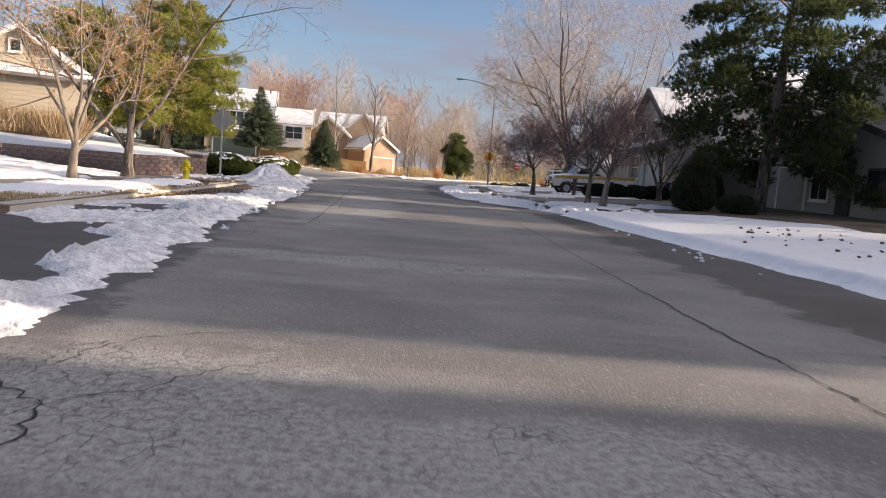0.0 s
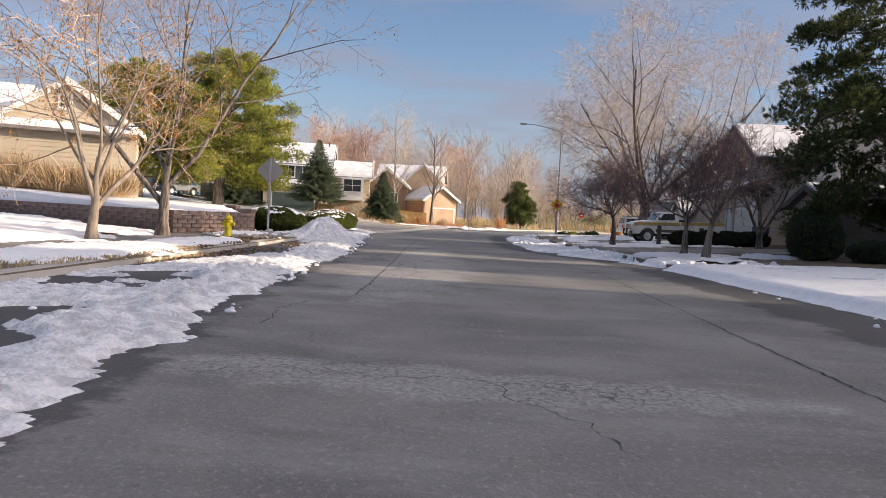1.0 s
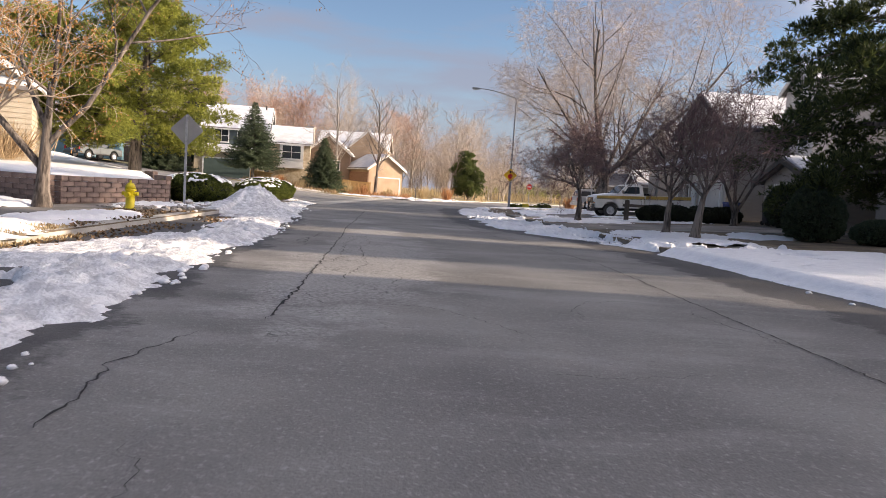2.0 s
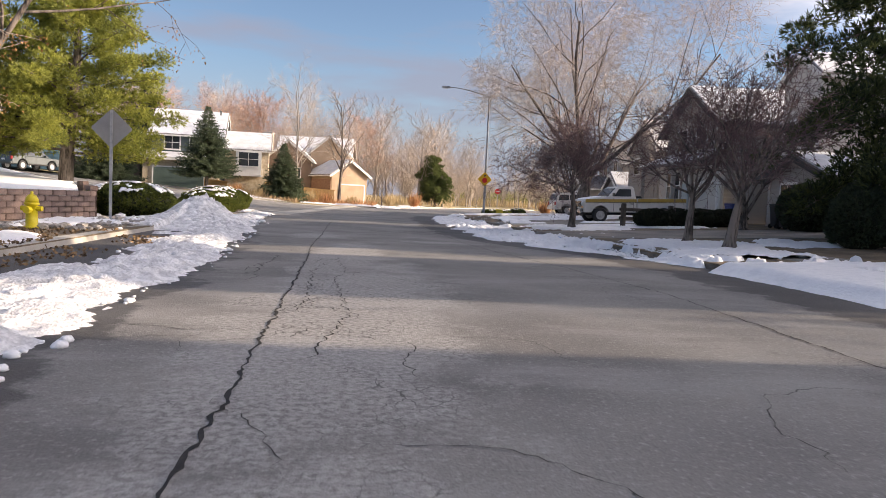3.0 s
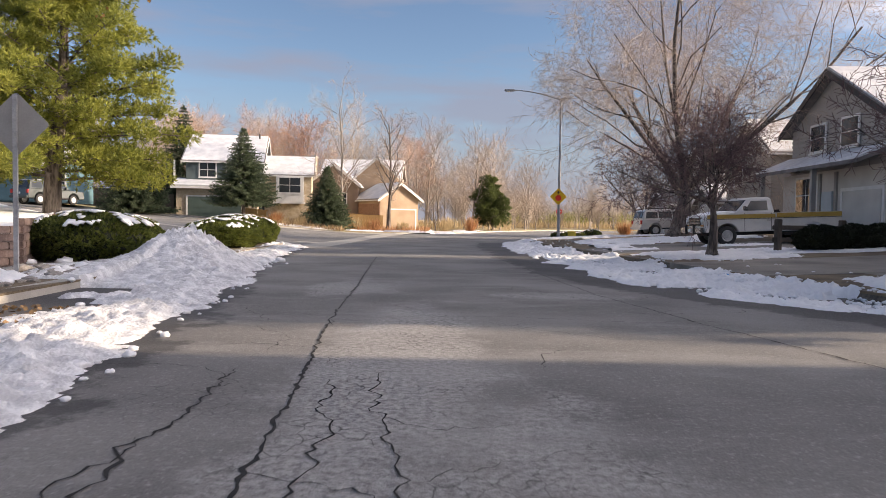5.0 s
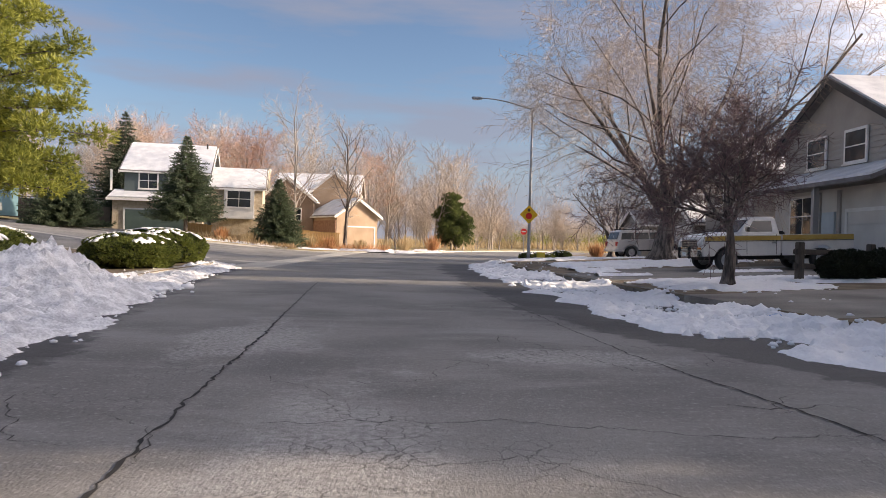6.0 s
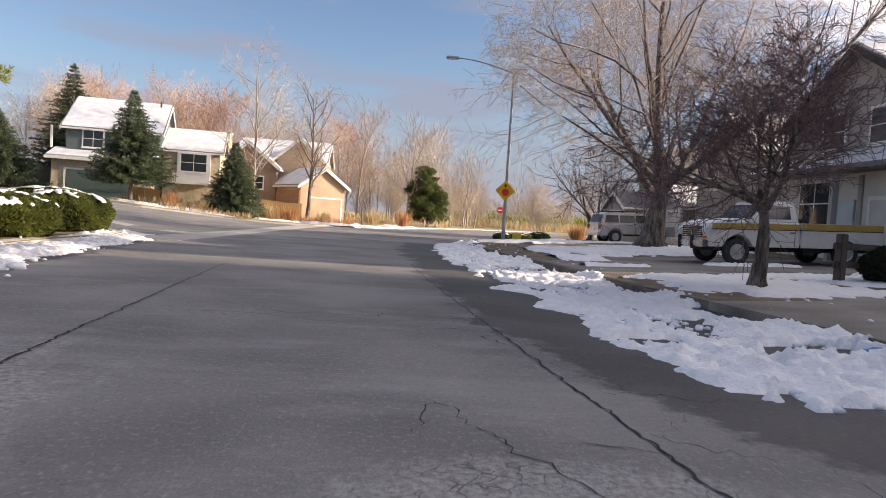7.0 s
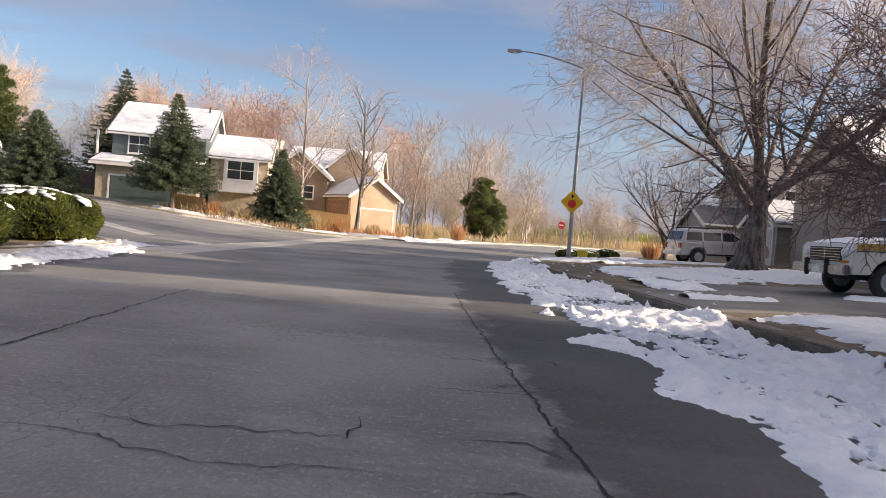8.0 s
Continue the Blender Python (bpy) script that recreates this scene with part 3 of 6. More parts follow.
def pine(m, seed, height, wide, needle, label, clear=0.2, limbs_n=44, per=6, tufts=26, size=0.2, clump=0.55, lean=(0, 0, 1), droop=0.0, low=0.3, power=0.8, name="pine", radius=0.22):
    """A broad pine: limbs from the trunk that carry flattened clumps of needle tufts, denser towards their ends."""
    rng = random.Random(seed)
    t = thing(name, m, label, "conifer")
    out = []
    branch_out(rng, Vector((0, 0, -0.1)), Vector(lean), height * 0.97, radius, 0, Growth([], [0], [0], [0.05], [0.02], [0]), out)
    trunk_pts = out[0][1]
    smooth(part("trunk", tubes(out, 12), BARK, t))
    limbs, verts, faces = [], [], []

    def foliage(c, r):
        for _ in range(int(tufts * (r / clump) ** 1.5) + 6):
            d = Vector((rng.gauss(0, 1), rng.gauss(0, 1), rng.gauss(0, 1))).normalized()
            q = c + Vector((d.x * r, d.y * r, d.z * r * 0.55)) * rng.uniform(0.45, 1.0)
            tuft(verts, faces, q, (d + Vector((0, 0, 0.7))).normalized(), size, rng, 7, size * 0.085, 0.5)

    for i in range(limbs_n):
        u = clear + (0.98 - clear) * (i + rng.random()) / limbs_n
        k = min(5, int(u * 6))
        p = trunk_pts[k].lerp(trunk_pts[k + 1], u * 6 - k)
        v = (u - clear) / (1 - clear)
        reach = wide * max(0.10, math.sin(math.pi * min(1, low + (1 - low) * v) ** 0.9) ** power) * rng.uniform(0.74, 1.12)
        a = i * 2.4 + rng.uniform(-0.5, 0.5)
        way = Vector((math.cos(a), math.sin(a), 0))
        side = Vector((-way.y, way.x, 0))
        rise, sag, sway = 0.12 + 0.75 * v * v, droop * (1.1 - v), rng.gauss(0, 0.12)
        pts = [p + way * reach * f + side * reach * sway * f * f + Vector((0, 0, reach * (rise * f - sag * f * f))) for f in (0, 0.25, 0.5, 0.75, 1.0)]
        limbs.append((1, pts, [max(0.025, 0.085 * (1 - v) * reach / wide + 0.015) * (1 - 0.8 * f) for f in (0, 0.25, 0.5, 0.75, 1.0)]))
        for j in range(per):
            f = 0.30 + 0.70 * (j + rng.random()) / per
            b = min(3, int(f * 4))
            o = pts[b].lerp(pts[b + 1], f * 4 - b)
            c = o + side * rng.gauss(0, 0.20) * reach * (1.15 - f) + Vector((0, 0, rng.uniform(-0.1, 0.25)))
            limbs.append((2, [o, (o + c) / 2 + Vector((0, 0, 0.05)), c], [0.02, 0.015, 0.008]))
            foliage(c, clump * rng.uniform(0.6, 1.15) * (1.1 - 0.35 * v))
        foliage(pts[-1], clump * 0.75)
    for j in range(4):
        foliage(trunk_pts[-1] + Vector((rng.gauss(0, 0.25), rng.gauss(0, 0.25), -0.35 * j)), clump * (0.5 + 0.1 * j))
    tagged(part("branchwork", tubes(limbs, 4), BARK, t), kind="stuff")
    tagged(part("crown", (verts, faces), needle, t), kind="stuff")
    return t


def shrub(m, seed, rx, ry, rz, foliage, label, count=2600, size=0.11, snow=0.0, name="juniper_bush", core=True, group=""):
    """A rounded evergreen bush: a near-black core as painted inner shade, sprays over it, snow lying on its crown."""
    rng = random.Random(seed)
    t = thing(name, m, label, "bush", group)
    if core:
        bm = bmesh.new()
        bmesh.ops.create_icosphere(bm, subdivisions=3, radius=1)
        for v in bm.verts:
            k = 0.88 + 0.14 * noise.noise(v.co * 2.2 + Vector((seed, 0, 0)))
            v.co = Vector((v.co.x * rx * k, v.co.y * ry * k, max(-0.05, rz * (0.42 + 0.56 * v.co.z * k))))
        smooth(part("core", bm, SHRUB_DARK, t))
    verts, faces = [], []
    for _ in range(count):
        z = rng.uniform(-0.7, 1)
        a = rng.uniform(0, 6.283)
        r = math.sqrt(1 - z * z)
        n0 = Vector((r * math.cos(a), r * math.sin(a), z))
        k = 0.88 + 0.16 * noise.noise(n0 * 2.2 + Vector((seed, 0, 0)))
        p = Vector((n0.x * rx * k, n0.y * ry * k, max(0.02, rz * (0.42 + 0.56 * n0.z * k))))
        tuft(verts, faces, p, (n0 + Vector((0, 0, 0.5))).normalized(), size, rng, 4, size * 0.22, 0.45)
    tagged(part("foliage", (verts, faces), foliage, t), kind="stuff")
    if snow:
        n = 40
        bv, bf = [], []
        for j in range(n + 1):
            for i in range(n + 1):
                u, w = 2 * i / n - 1, 2 * j / n - 1
                rr = u * u + w * w
                hgt = rz * (0.42 + 0.56 * math.sqrt(max(0, 1 - rr)) * 0.93)
                bv.append((u * rx * 0.95, w * ry * 0.95, hgt + 0.10))
        def lies(i, j):
            u, w = 2 * (i + .5) / n - 1, 2 * (j + .5) / n - 1
            return u * u + w * w < 0.8 and noise.noise(Vector((u * 3.1 + seed, w * 3.1, 0))) + noise.noise(Vector((u * 9 + seed, w * 9, 3))) * .5 > 0.45 - snow
        for j in range(n):
            for i in range(n):
                if lies(i, j):
                    k = j * (n + 1) + i
                    bf.append((k, k + 1, k + n + 2, k + n + 1))
        if bf:
            used = sorted({i for f in bf for i in f})
            where = {v: i for i, v in enumerate(used)}
            cap = smooth(part("snow_cap", ([(bv[i][0], bv[i][1], bv[i][2] + rng.uniform(-.015, .015)) for i in used], [tuple(where[i] for i in f) for f in bf]), SNOW, t, "patchy white snow"))
            tagged(cap, kind="stuff")
            so = cap.modifiers.new("thickness", "SOLIDIFY")
            so.thickness = 0.03
    return t


def brush(m, seed, wide, height, count, reed, label, name="dry_shrub", category="shrub", spread=0.35, group="", width=0.012):
    """Dry stems fanning from the ground."""
    rng = random.Random(seed)
    verts, faces = [], []
    for _ in range(count):
        p = Vector((rng.gauss(0, wide * 0.28), rng.gauss(0, wide * 0.28), 0))
        d = Vector((p.x * 0.5 / max(wide, .1) + rng.gauss(0, spread), p.y * 0.5 / max(wide, .1) + rng.gauss(0, spread), 1))
        blade(verts, faces, p, d, height * rng.uniform(0.5, 1.1), width, rng)
    ob = part(name, (verts, faces), reed)
    ob.matrix_basis = m
    return tagged(ob, label, category, group)


def at(x, y, rz=0.0, dz=0.0):
    """A pose on the land."""
    return pose(x, y, float(top(x, y)) + dz, 0, 0, rz)


# ---- ground, road, verges ----
gx = [-900, -500, -300, -200, -140, -100, -80] + list(range(-70, 71, 4)) + [80, 100, 140, 200, 300, 500, 900]
gy = [-300, -150, -90] + list(range(-60, 171, 5)) + [180, 200, 240, 300, 400, 600, 900, 1400]
gv = [(x, y, float(base(x, y)) - 0.06 - (0.0 if abs(x) < 75 and y < 175 else 0.1)) for y in gy for x in gx]
gf = [(j * len(gx) + i, j * len(gx) + i + 1, (j + 1) * len(gx) + i + 1, (j + 1) * len(gx) + i) for j in range(len(gy) - 1) for i in range(len(gx) - 1)]
tagged(part("ground", (gv, gf), FIELD), "open tan winter field reaching the horizon", "ground", kind="structure")

ROAD = road_outline()
area("road", ROAD, 0.0, 2.0, ASPHALT, "grey worn asphalt street with long seams and cracks", "road")
LEFT_BLOCK = [(kerb_left(y), y) for y in range(-60, 45, 4)] + [(-9.95, 47.5), (-10.4, 49.6), (-11.6, 51.2), (-14.0, 52.4), (-20, 55), (-30, 59.5), (-44, 66), (-70, 77), (-70, -60)]
area("ground_left_block", LEFT_BLOCK, KERB - 0.004, 2.5, EARTH, "bare winter earth and lawn beside the street", "ground", wobble=0.05)
RIGHT_BLOCK = [(60, 148), (26, 122), (16, 104), (10.5, 88), (7.2, 77), (5.2, 71), (3.2, 66.5), (2.3, 62)] + [(float(kerb_right(y)), y) for y in range(58, -61, -4)] + [(60, -60)]
area("ground_right_block", RIGHT_BLOCK, KERB - 0.004, 2.5, EARTH, "brown winter lawn and mulch beside the street", "ground", wobble=0.05)
FAR_BLOCK = [(-70, 89), (-44, 83), (-34, 79.5), (-26, 77.5), (-20, 77.5), (-14, 80), (-8.5, 82.2), (-5, 85.5), (-2.2, 92), (2, 106), (9, 122), (20, 136), (60, 160), (60, 170), (-70, 170)]
area("ground_far_block", FAR_BLOCK, KERB - 0.004, 3.0, DRYGRASS, "dry tan grass of the far yards", "ground", wobble=0.08)


def ribbon(name, line, wide, high, material, label, category="kerb", parent=None, side=1, kind="structure"):
    """A kerb of wide by high along a line in plan, its road face on the line."""
    bm = bmesh.new()
    rows = []
    for i, (x, y) in enumerate(line):
        a, b = line[max(0, i - 1)], line[min(len(line) - 1, i + 1)]
        d = Vector((b[0] - a[0], b[1] - a[1], 0)).normalized()
        nrm = Vector((-d.y, d.x, 0)) * side
        z = float(base(x, y))
        o = Vector((x, y, z))
        prof = [(-0.02, -0.1), (0.0, high - 0.03), (0.03, high), (wide, high + 0.004), (wide, -0.1)]
        rows.append([bm.verts.new(o + nrm * u + Vector((0, 0, w))) for u, w in prof])
    for r, s in zip(rows, rows[1:]):
        for k in range(4):
            bm.faces.new((r[k], r[k + 1], s[k + 1], s[k]))
    bm.faces.new(rows[0])
    bm.faces.new(rows[-1][::-1])
    ob = part(name, bm, material, parent)
    return tagged(ob, label, category, kind=kind) if parent is None else ob


def fine(line, gap=1.0):
    out = []
    for (x, y), (x2, y2) in zip(line, line[1:]):
        n = max(1, int(math.hypot(x2 - x, y2 - y) / gap))
        out += [(x + (x2 - x) * k / n, y + (y2 - y) * k / n) for k in range(n)]
    return out + [line[-1]]


ribbon("kerb_left", fine([(kerb_left(y), y) for y in range(11, 45, 3)] + [(-9.95, 47.5), (-10.4, 49.6), (-11.6, 51.2), (-14.0, 52.4), (-20, 55), (-30, 59.5)]), 0.3, KERB, CONCRETE, "weathered concrete kerb with a rounded lip")
ribbon("kerb_right", fine([(float(kerb_right(y)), y) for y in range(-40, 60, 4)] + [(2.3, 62), (3.2, 66.5), (5.2, 71), (7.2, 77), (10.5, 88), (16, 104)]), 0.3, KERB, MUDDY, "mud-stained damp concrete kerb with a rounded lip", side=-1)
ribbon("kerb_far", fine([(-44, 83), (-34, 79.5), (-26, 77.5), (-20, 77.5), (-14, 80), (-8.5, 82.2), (-5, 85.5), (-2.2, 92), (2, 106), (9, 122), (20, 136)]), 0.3, KERB, CONCRETE, "sunlit pale concrete kerb")


def strip(a, b, y0, y1, gap=3.0):
    """The outline between two lines x = a(y) and x = b(y)."""
    ys = np.linspace(y0, y1, max(2, int((y1 - y0) / gap)))
    return [(float(a(y)), float(y)) for y in ys] + [(float(b(y)), float(y)) for y in ys[::-1]]


area("pavement_right", strip(lambda y: kerb_right(y) + 2.1, lambda y: kerb_right(y) + 3.5, -40, 58), KERB + 0.004, 1.5, CONCRETE_DAMP, "damp grey concrete pavement", "pavement")
area("pavement_left", strip(lambda y: kerb_left(y) - 3.6, lambda y: kerb_left(y) - 2.2, 11, 44), KERB + 0.004, 1.5, CONCRETE_DAMP, "damp brown-grey concrete pavement", "pavement")


def beside(line, wide, side=1):
    """The outline of a strip of that width along a line in plan."""
    other = []
    for i, (x, y) in enumerate(line):
        a, b = line[max(0, i - 1)], line[min(len(line) - 1, i + 1)]
        d = Vector((b[0] - a[0], b[1] - a[1])).normalized()
        other.append((x - d.y * wide * side, y + d.x * wide * side))
    return line + other[::-1]


area("gutter_far", beside([(-44, 83), (-34, 79.5), (-26, 77.5), (-20, 77.5), (-14, 80), (-8.5, 82.2), (-5, 85.5), (-2.2, 92), (2, 106)], 0.75, -1), 0.006, 1.0, CONCRETE, "pale concrete gutter along the far kerb", "gutter")
area("gutter_side_street", beside([(-9.6, 53.4), (-10.4, 54.2), (-13, 56.2), (-16.6, 59.2), (-26, 64.6), (-44, 73)], 0.9, -1), 0.006, 1.0, CONCRETE, "pale concrete gutter along the side street", "gutter")
area("cross_gutter", [(-9.9, 49.0), (-8.3, 48.2), (-8.2, 60), (-8.1, 72), (-7.6, 82.4), (-9.6, 82.0), (-9.5, 72), (-9.5, 60)], 0.008, 1.0, CONCRETE, "pale concrete gutter across the mouth of the side street", "gutter")
# driveways
area("driveway_left", [(-6.3, -2), (-6.9, 10.8), (-26, 13.5), (-26, 1)], KERB + 0.012, 1.5, CONCRETE_DAMP, "damp grey concrete driveway", "driveway")
area("driveway_bins", [(3.55, 33.2), (3.0, 37.6), (14, 39.4), (15, 33.6)], KERB + 0.012, 1.2, CONCRETE_DAMP, "damp grey concrete driveway", "driveway")
area("driveway_truck", [(2.62, 42.6), (2.25, 46.6), (5.5, 49.6), (14.0, 50.2), (14.0, 44.6), (7, 43.6)], KERB + 0.012, 1.2, CONCRETE_DAMP, "damp grey concrete driveway", "driveway")
area("driveway_suv", [(4.6, 69.2), (5.8, 72.6), (16, 74), (16, 67.6)], KERB + 0.012, 1.2, CONCRETE_DAMP, "damp grey concrete driveway", "driveway")
area("driveway_garage", [(-29.6, 78.6), (-23.2, 77.5), (-23.4, 85.4), (-28.8, 85.4)], KERB + 0.012, 1.2, CONCRETE_DAMP, "concrete driveway before a green garage door", "driveway")


# ---- snow ----
def edge(points):
    ys = np.array([p[1] for p in points])
    xs = np.array([p[0] for p in points])
    return lambda y: np.interp(y, ys, xs)


LEFT_IN = edge([(-1.6, -6), (-2.3, 4), (-2.9, 6.6), (-3.3, 9.4), (-3.9, 13), (-4.2, 15.4), (-4.6, 20), (-5.0, 23), (-6.1, 30.4), (-7.0, 34), (-7.5, 37.4), (-8.4, 42.4), (-9.0, 47.5), (-9.9, 50.5)])
LEFT_OUT = edge([(-3.0, -6), (-3.5, 4), (-3.6, 6.4), (-4.1, 8.5), (-5.0, 9.6), (-6.4, 10.6), (-7.2, 12.5), (-7.4, 15.5), (-6.8, 18.5), (-6.7, 21), (-6.5, 23.5), (-7.2, 25.5), (-7.9, 28), (-10.1, 31), (-11.2, 33), (-10.4, 37), (-9.5, 40), (-9.7, 44), (-10.6, 50.5)])
RIGHT_IN = edge([(6.4, -30), (6.4, 4), (6.1, 9.4), (5.5, 12), (4.9, 19), (4.35, 23.5), (3.5, 26.6), (1.8, 30), (0.95, 31.3), (0.5, 33.2), (0.3, 37), (-0.1, 42.7), (-0.5, 51), (-0.4, 56), (0.6, 60)])
RIGHT_OUT = edge([(13, -30), (12.5, 9), (12.3, 16), (11.6, 22), (9.5, 24.5), (5.8, 26), (4.6, 27.5), (4.2, 30), (3.7, 33), (2.75, 37), (2.35, 42), (1.6, 50), (1.3, 56), (1.6, 60)])


def clods(x, y, seed):
    """Broken lumps: rounded cells of two sizes."""
    a = np.abs(fbm(x, y, 3.4, 2, seed) - 0.5) * 2
    b = np.abs(fbm(x, y, 7.5, 2, seed + 9) - 0.5) * 2
    return 1 - 0.75 * np.sqrt(a) - 0.35 * np.sqrt(b)


def left_bank(x, y):
    e = 0.9 * (fbm(x, y, 1.3, 4, 3) - 0.5)
    d_in = LEFT_IN(y) - 0.1 + e - x
    d_out = x - LEFT_OUT(y) + 1.6 * (fbm(x, y, 0.9, 4, 8) - 0.5)
    d = np.minimum(d_in, d_out)
    c = clods(x, y, 12)
    ridge = np.exp(-((d_in - 0.75) / 0.55) ** 2)
    tall = 0.045 + 0.10 * ridge * (0.5 + fbm(x, y, 0.6, 2, 20))
    h = tall * np.clip(d / 0.25, 0, 1) ** 0.6 * (0.2 + 1.25 * np.clip(c, 0, 1) ** 1.3) + 0.075 * (clods(x * 2.1, y * 2.1, 89) - 0.32) - 0.012
    patch = fbm(x, y, 0.8, 4, 31)
    bare = step(0.6, 1.6, d_in) * (y < 30) * (patch < 0.44)
    pile = 0.64 * np.exp(-(((x + 8.8) / 0.8) ** 2 + ((y - 34.7) / 1.2) ** 2)) + 0.24 * np.exp(-(((x + 8.5) / 1.0) ** 2 + ((y - 33.4) / 2.2) ** 2))
    bare = np.where((y > 10) & (y < 29) & (x < kerb_left(y) + 0.1), 1.0, bare)
    return np.where((d > 0) & (bare < 0.5), h + pile * (0.8 + 0.32 * c + 0.2 * clods(x * 0.6, y * 0.6, 33)), -0.1)


def right_bank(x, y):
    e = 1.0 * (fbm(x, y, 1.0, 4, 43) - 0.5)
    slab = (y < 24.5)
    inner = np.where(slab, kerb_right(y) - 0.42 + 0.4 * e, RIGHT_IN(y) + e)
    d = np.minimum(x - inner, RIGHT_OUT(y) + np.where(y > 30, 0.25, 0.0) + 1.3 * (fbm(x, y, 0.8, 4, 48) - 0.5) - x)
    c = clods(x, y, 52)
    tall = np.where(slab, 0.09, 0.05 + 0.10 * fbm(x, y, 0.6, 2, 60))
    h = tall * np.clip(d / 0.35, 0, 1) ** 0.6 * np.where(slab, 0.9 + 0.15 * c, 0.12 + 1.35 * np.clip(c, 0, 1) ** 1.4) + np.where(slab, 0, 0.085 * (clods(x * 2.3, y * 2.3, 88) - 0.28)) - 0.012
    patch = fbm(x, y, 1.2, 4, 71)
    thin = ((y > 24.5) & (y < 30) & (patch < 0.56)) | ((y > 30) & (patch < 0.395)) | (slab & (patch < 0.27) & (x > kerb_right(y) + 0.6))
    # wheel ruts along the street
    u = x - inner + 0.25 * (fbm(x, y * 0.25, 1.6, 3, 66) - 0.5)
    rut = np.exp(-((u - 0.62) / 0.16) ** 2) + np.exp(-((u - 1.3) / 0.2) ** 2)
    h = np.where(slab, h, h - 0.055 * rut * (0.4 + fbm(x, y, 0.9, 3, 67)))
    # the snow climbs the kerb in a slope instead of following its step
    climb = np.clip((x - kerb_right(y) + 0.36) / 0.36, 0, 1)
    over = KERB * climb * np.clip(d / 0.3, 0, 1) + h - (top(x, y) - base(x, y))
    h = np.where(np.abs(x - kerb_right(y)) < 0.6, over, h)
    return np.where((d > 0) & ~thin, h, -0.1)


snow_sheet("ploughed_snow_bank", -12, -1, -6, 51, 0.056, left_bank, SNOW_DIRTY_SHADED, "lumpy white and grey ploughed snow bank along the road edge")
# the whiter snow colour brightens this shaded side
snow_sheet("roadside_snow", -1, 13.5, 2, 60, 0.058, right_bank, SNOW, "crusted ploughed snow in the gutter and on the verge")


def patches(cells, seed, thick=0.10, rag=1.0):
    """Snow lying in rounded patches (x, y, rx, ry)."""
    def depth(x, y):
        f = np.full(np.shape(x), -1.0)
        for cx, cy, rx, ry in cells:
            f = np.maximum(f, 1 - np.sqrt(((x - cx) / rx) ** 2 + ((y - cy) / ry) ** 2))
        f = f + rag * (fbm(x, y, 1.1, 3, seed) - 0.5) + 0.8 * rag * (fbm(x, y, 3.4, 4, seed + 3) - 0.5)
        return np.where(f > 0, thick * np.sqrt(np.clip(f / 0.25, 0, 1)) * (0.45 + 0.8 * clods(x, y, seed + 5)) - 0.008, -0.1)
    return depth


snow_sheet("lawn_snow", 3, 14, 26, 64, 0.08, patches([(6.1, 30.2, 1.5, 1.9), (5.6, 27.0, 1.5, 1.6), (9.3, 30.5, 1.0, 1.6), (9.2, 41.3, 2.6, 0.7), (5.2, 39.9, 1.8, 1.4), (7.6, 42.6, 1.6, 0.6), (5.2, 53.5, 1.9, 3.4), (8.6, 55.5, 2.0, 3.6), (11.5, 57.5, 2.0, 2.5), (8, 46.4, 1.4, .5), (5, 62.5, 2, 2.0), (10.8, 43.6, 1.6, .5), (3.6, 45.2, 1.0, .4), (4.6, 41.8, 1.2, .6), (3.6, 48.5, .8, 1.4)], 77), SNOW, "thin snow lying in patches on the lawn")
snow_sheet("corner_snow", 2, 16, 60, 84, 0.14, patches([(3.6, 62.0, 1.5, 2.4), (5.2, 66.4, 1.6, 1.8), (9.5, 66, 3, 1.5), (8.6, 77, 1.4, 2)], 87), SNOW, "thin snow on the corner verge")


def left_terrace(x, y):
    """Lawn above the retaining wall."""
    return base(x, y) + 0.86 + 0.05 * np.clip(-x - 12, 0, 30)


def lower_lawn(x, y):
    return base(x, y) + KERB + 0.03 * np.clip(-x - 11, 0, 12)


snow_sheet("lower_lawn_snow", -27, -6.6, 12, 31, 0.13, patches([(-8.7, 16.6, 1.1, 3.8), (-9.0, 22.0, 0.8, 2.4), (-14.8, 19.8, 3.6, 4.8), (-20, 23, 6, 6.0), (-13.6, 25.0, 1.9, 1.6), (-10.4, 29.2, 0.9, 2.2), (-18, 15, 6, 3)], 97, 0.12, 0.7), SNOW, "thin patchy snow on the front lawn", surface=lower_lawn)
terrace = [(-12.4, 27.4), (-11.75, 32.6), (-15.3, 40), (-18.3, 46), (-26, 52), (-45, 58), (-45, 34), (-27, 32.6), (-22.2, 31.2)]


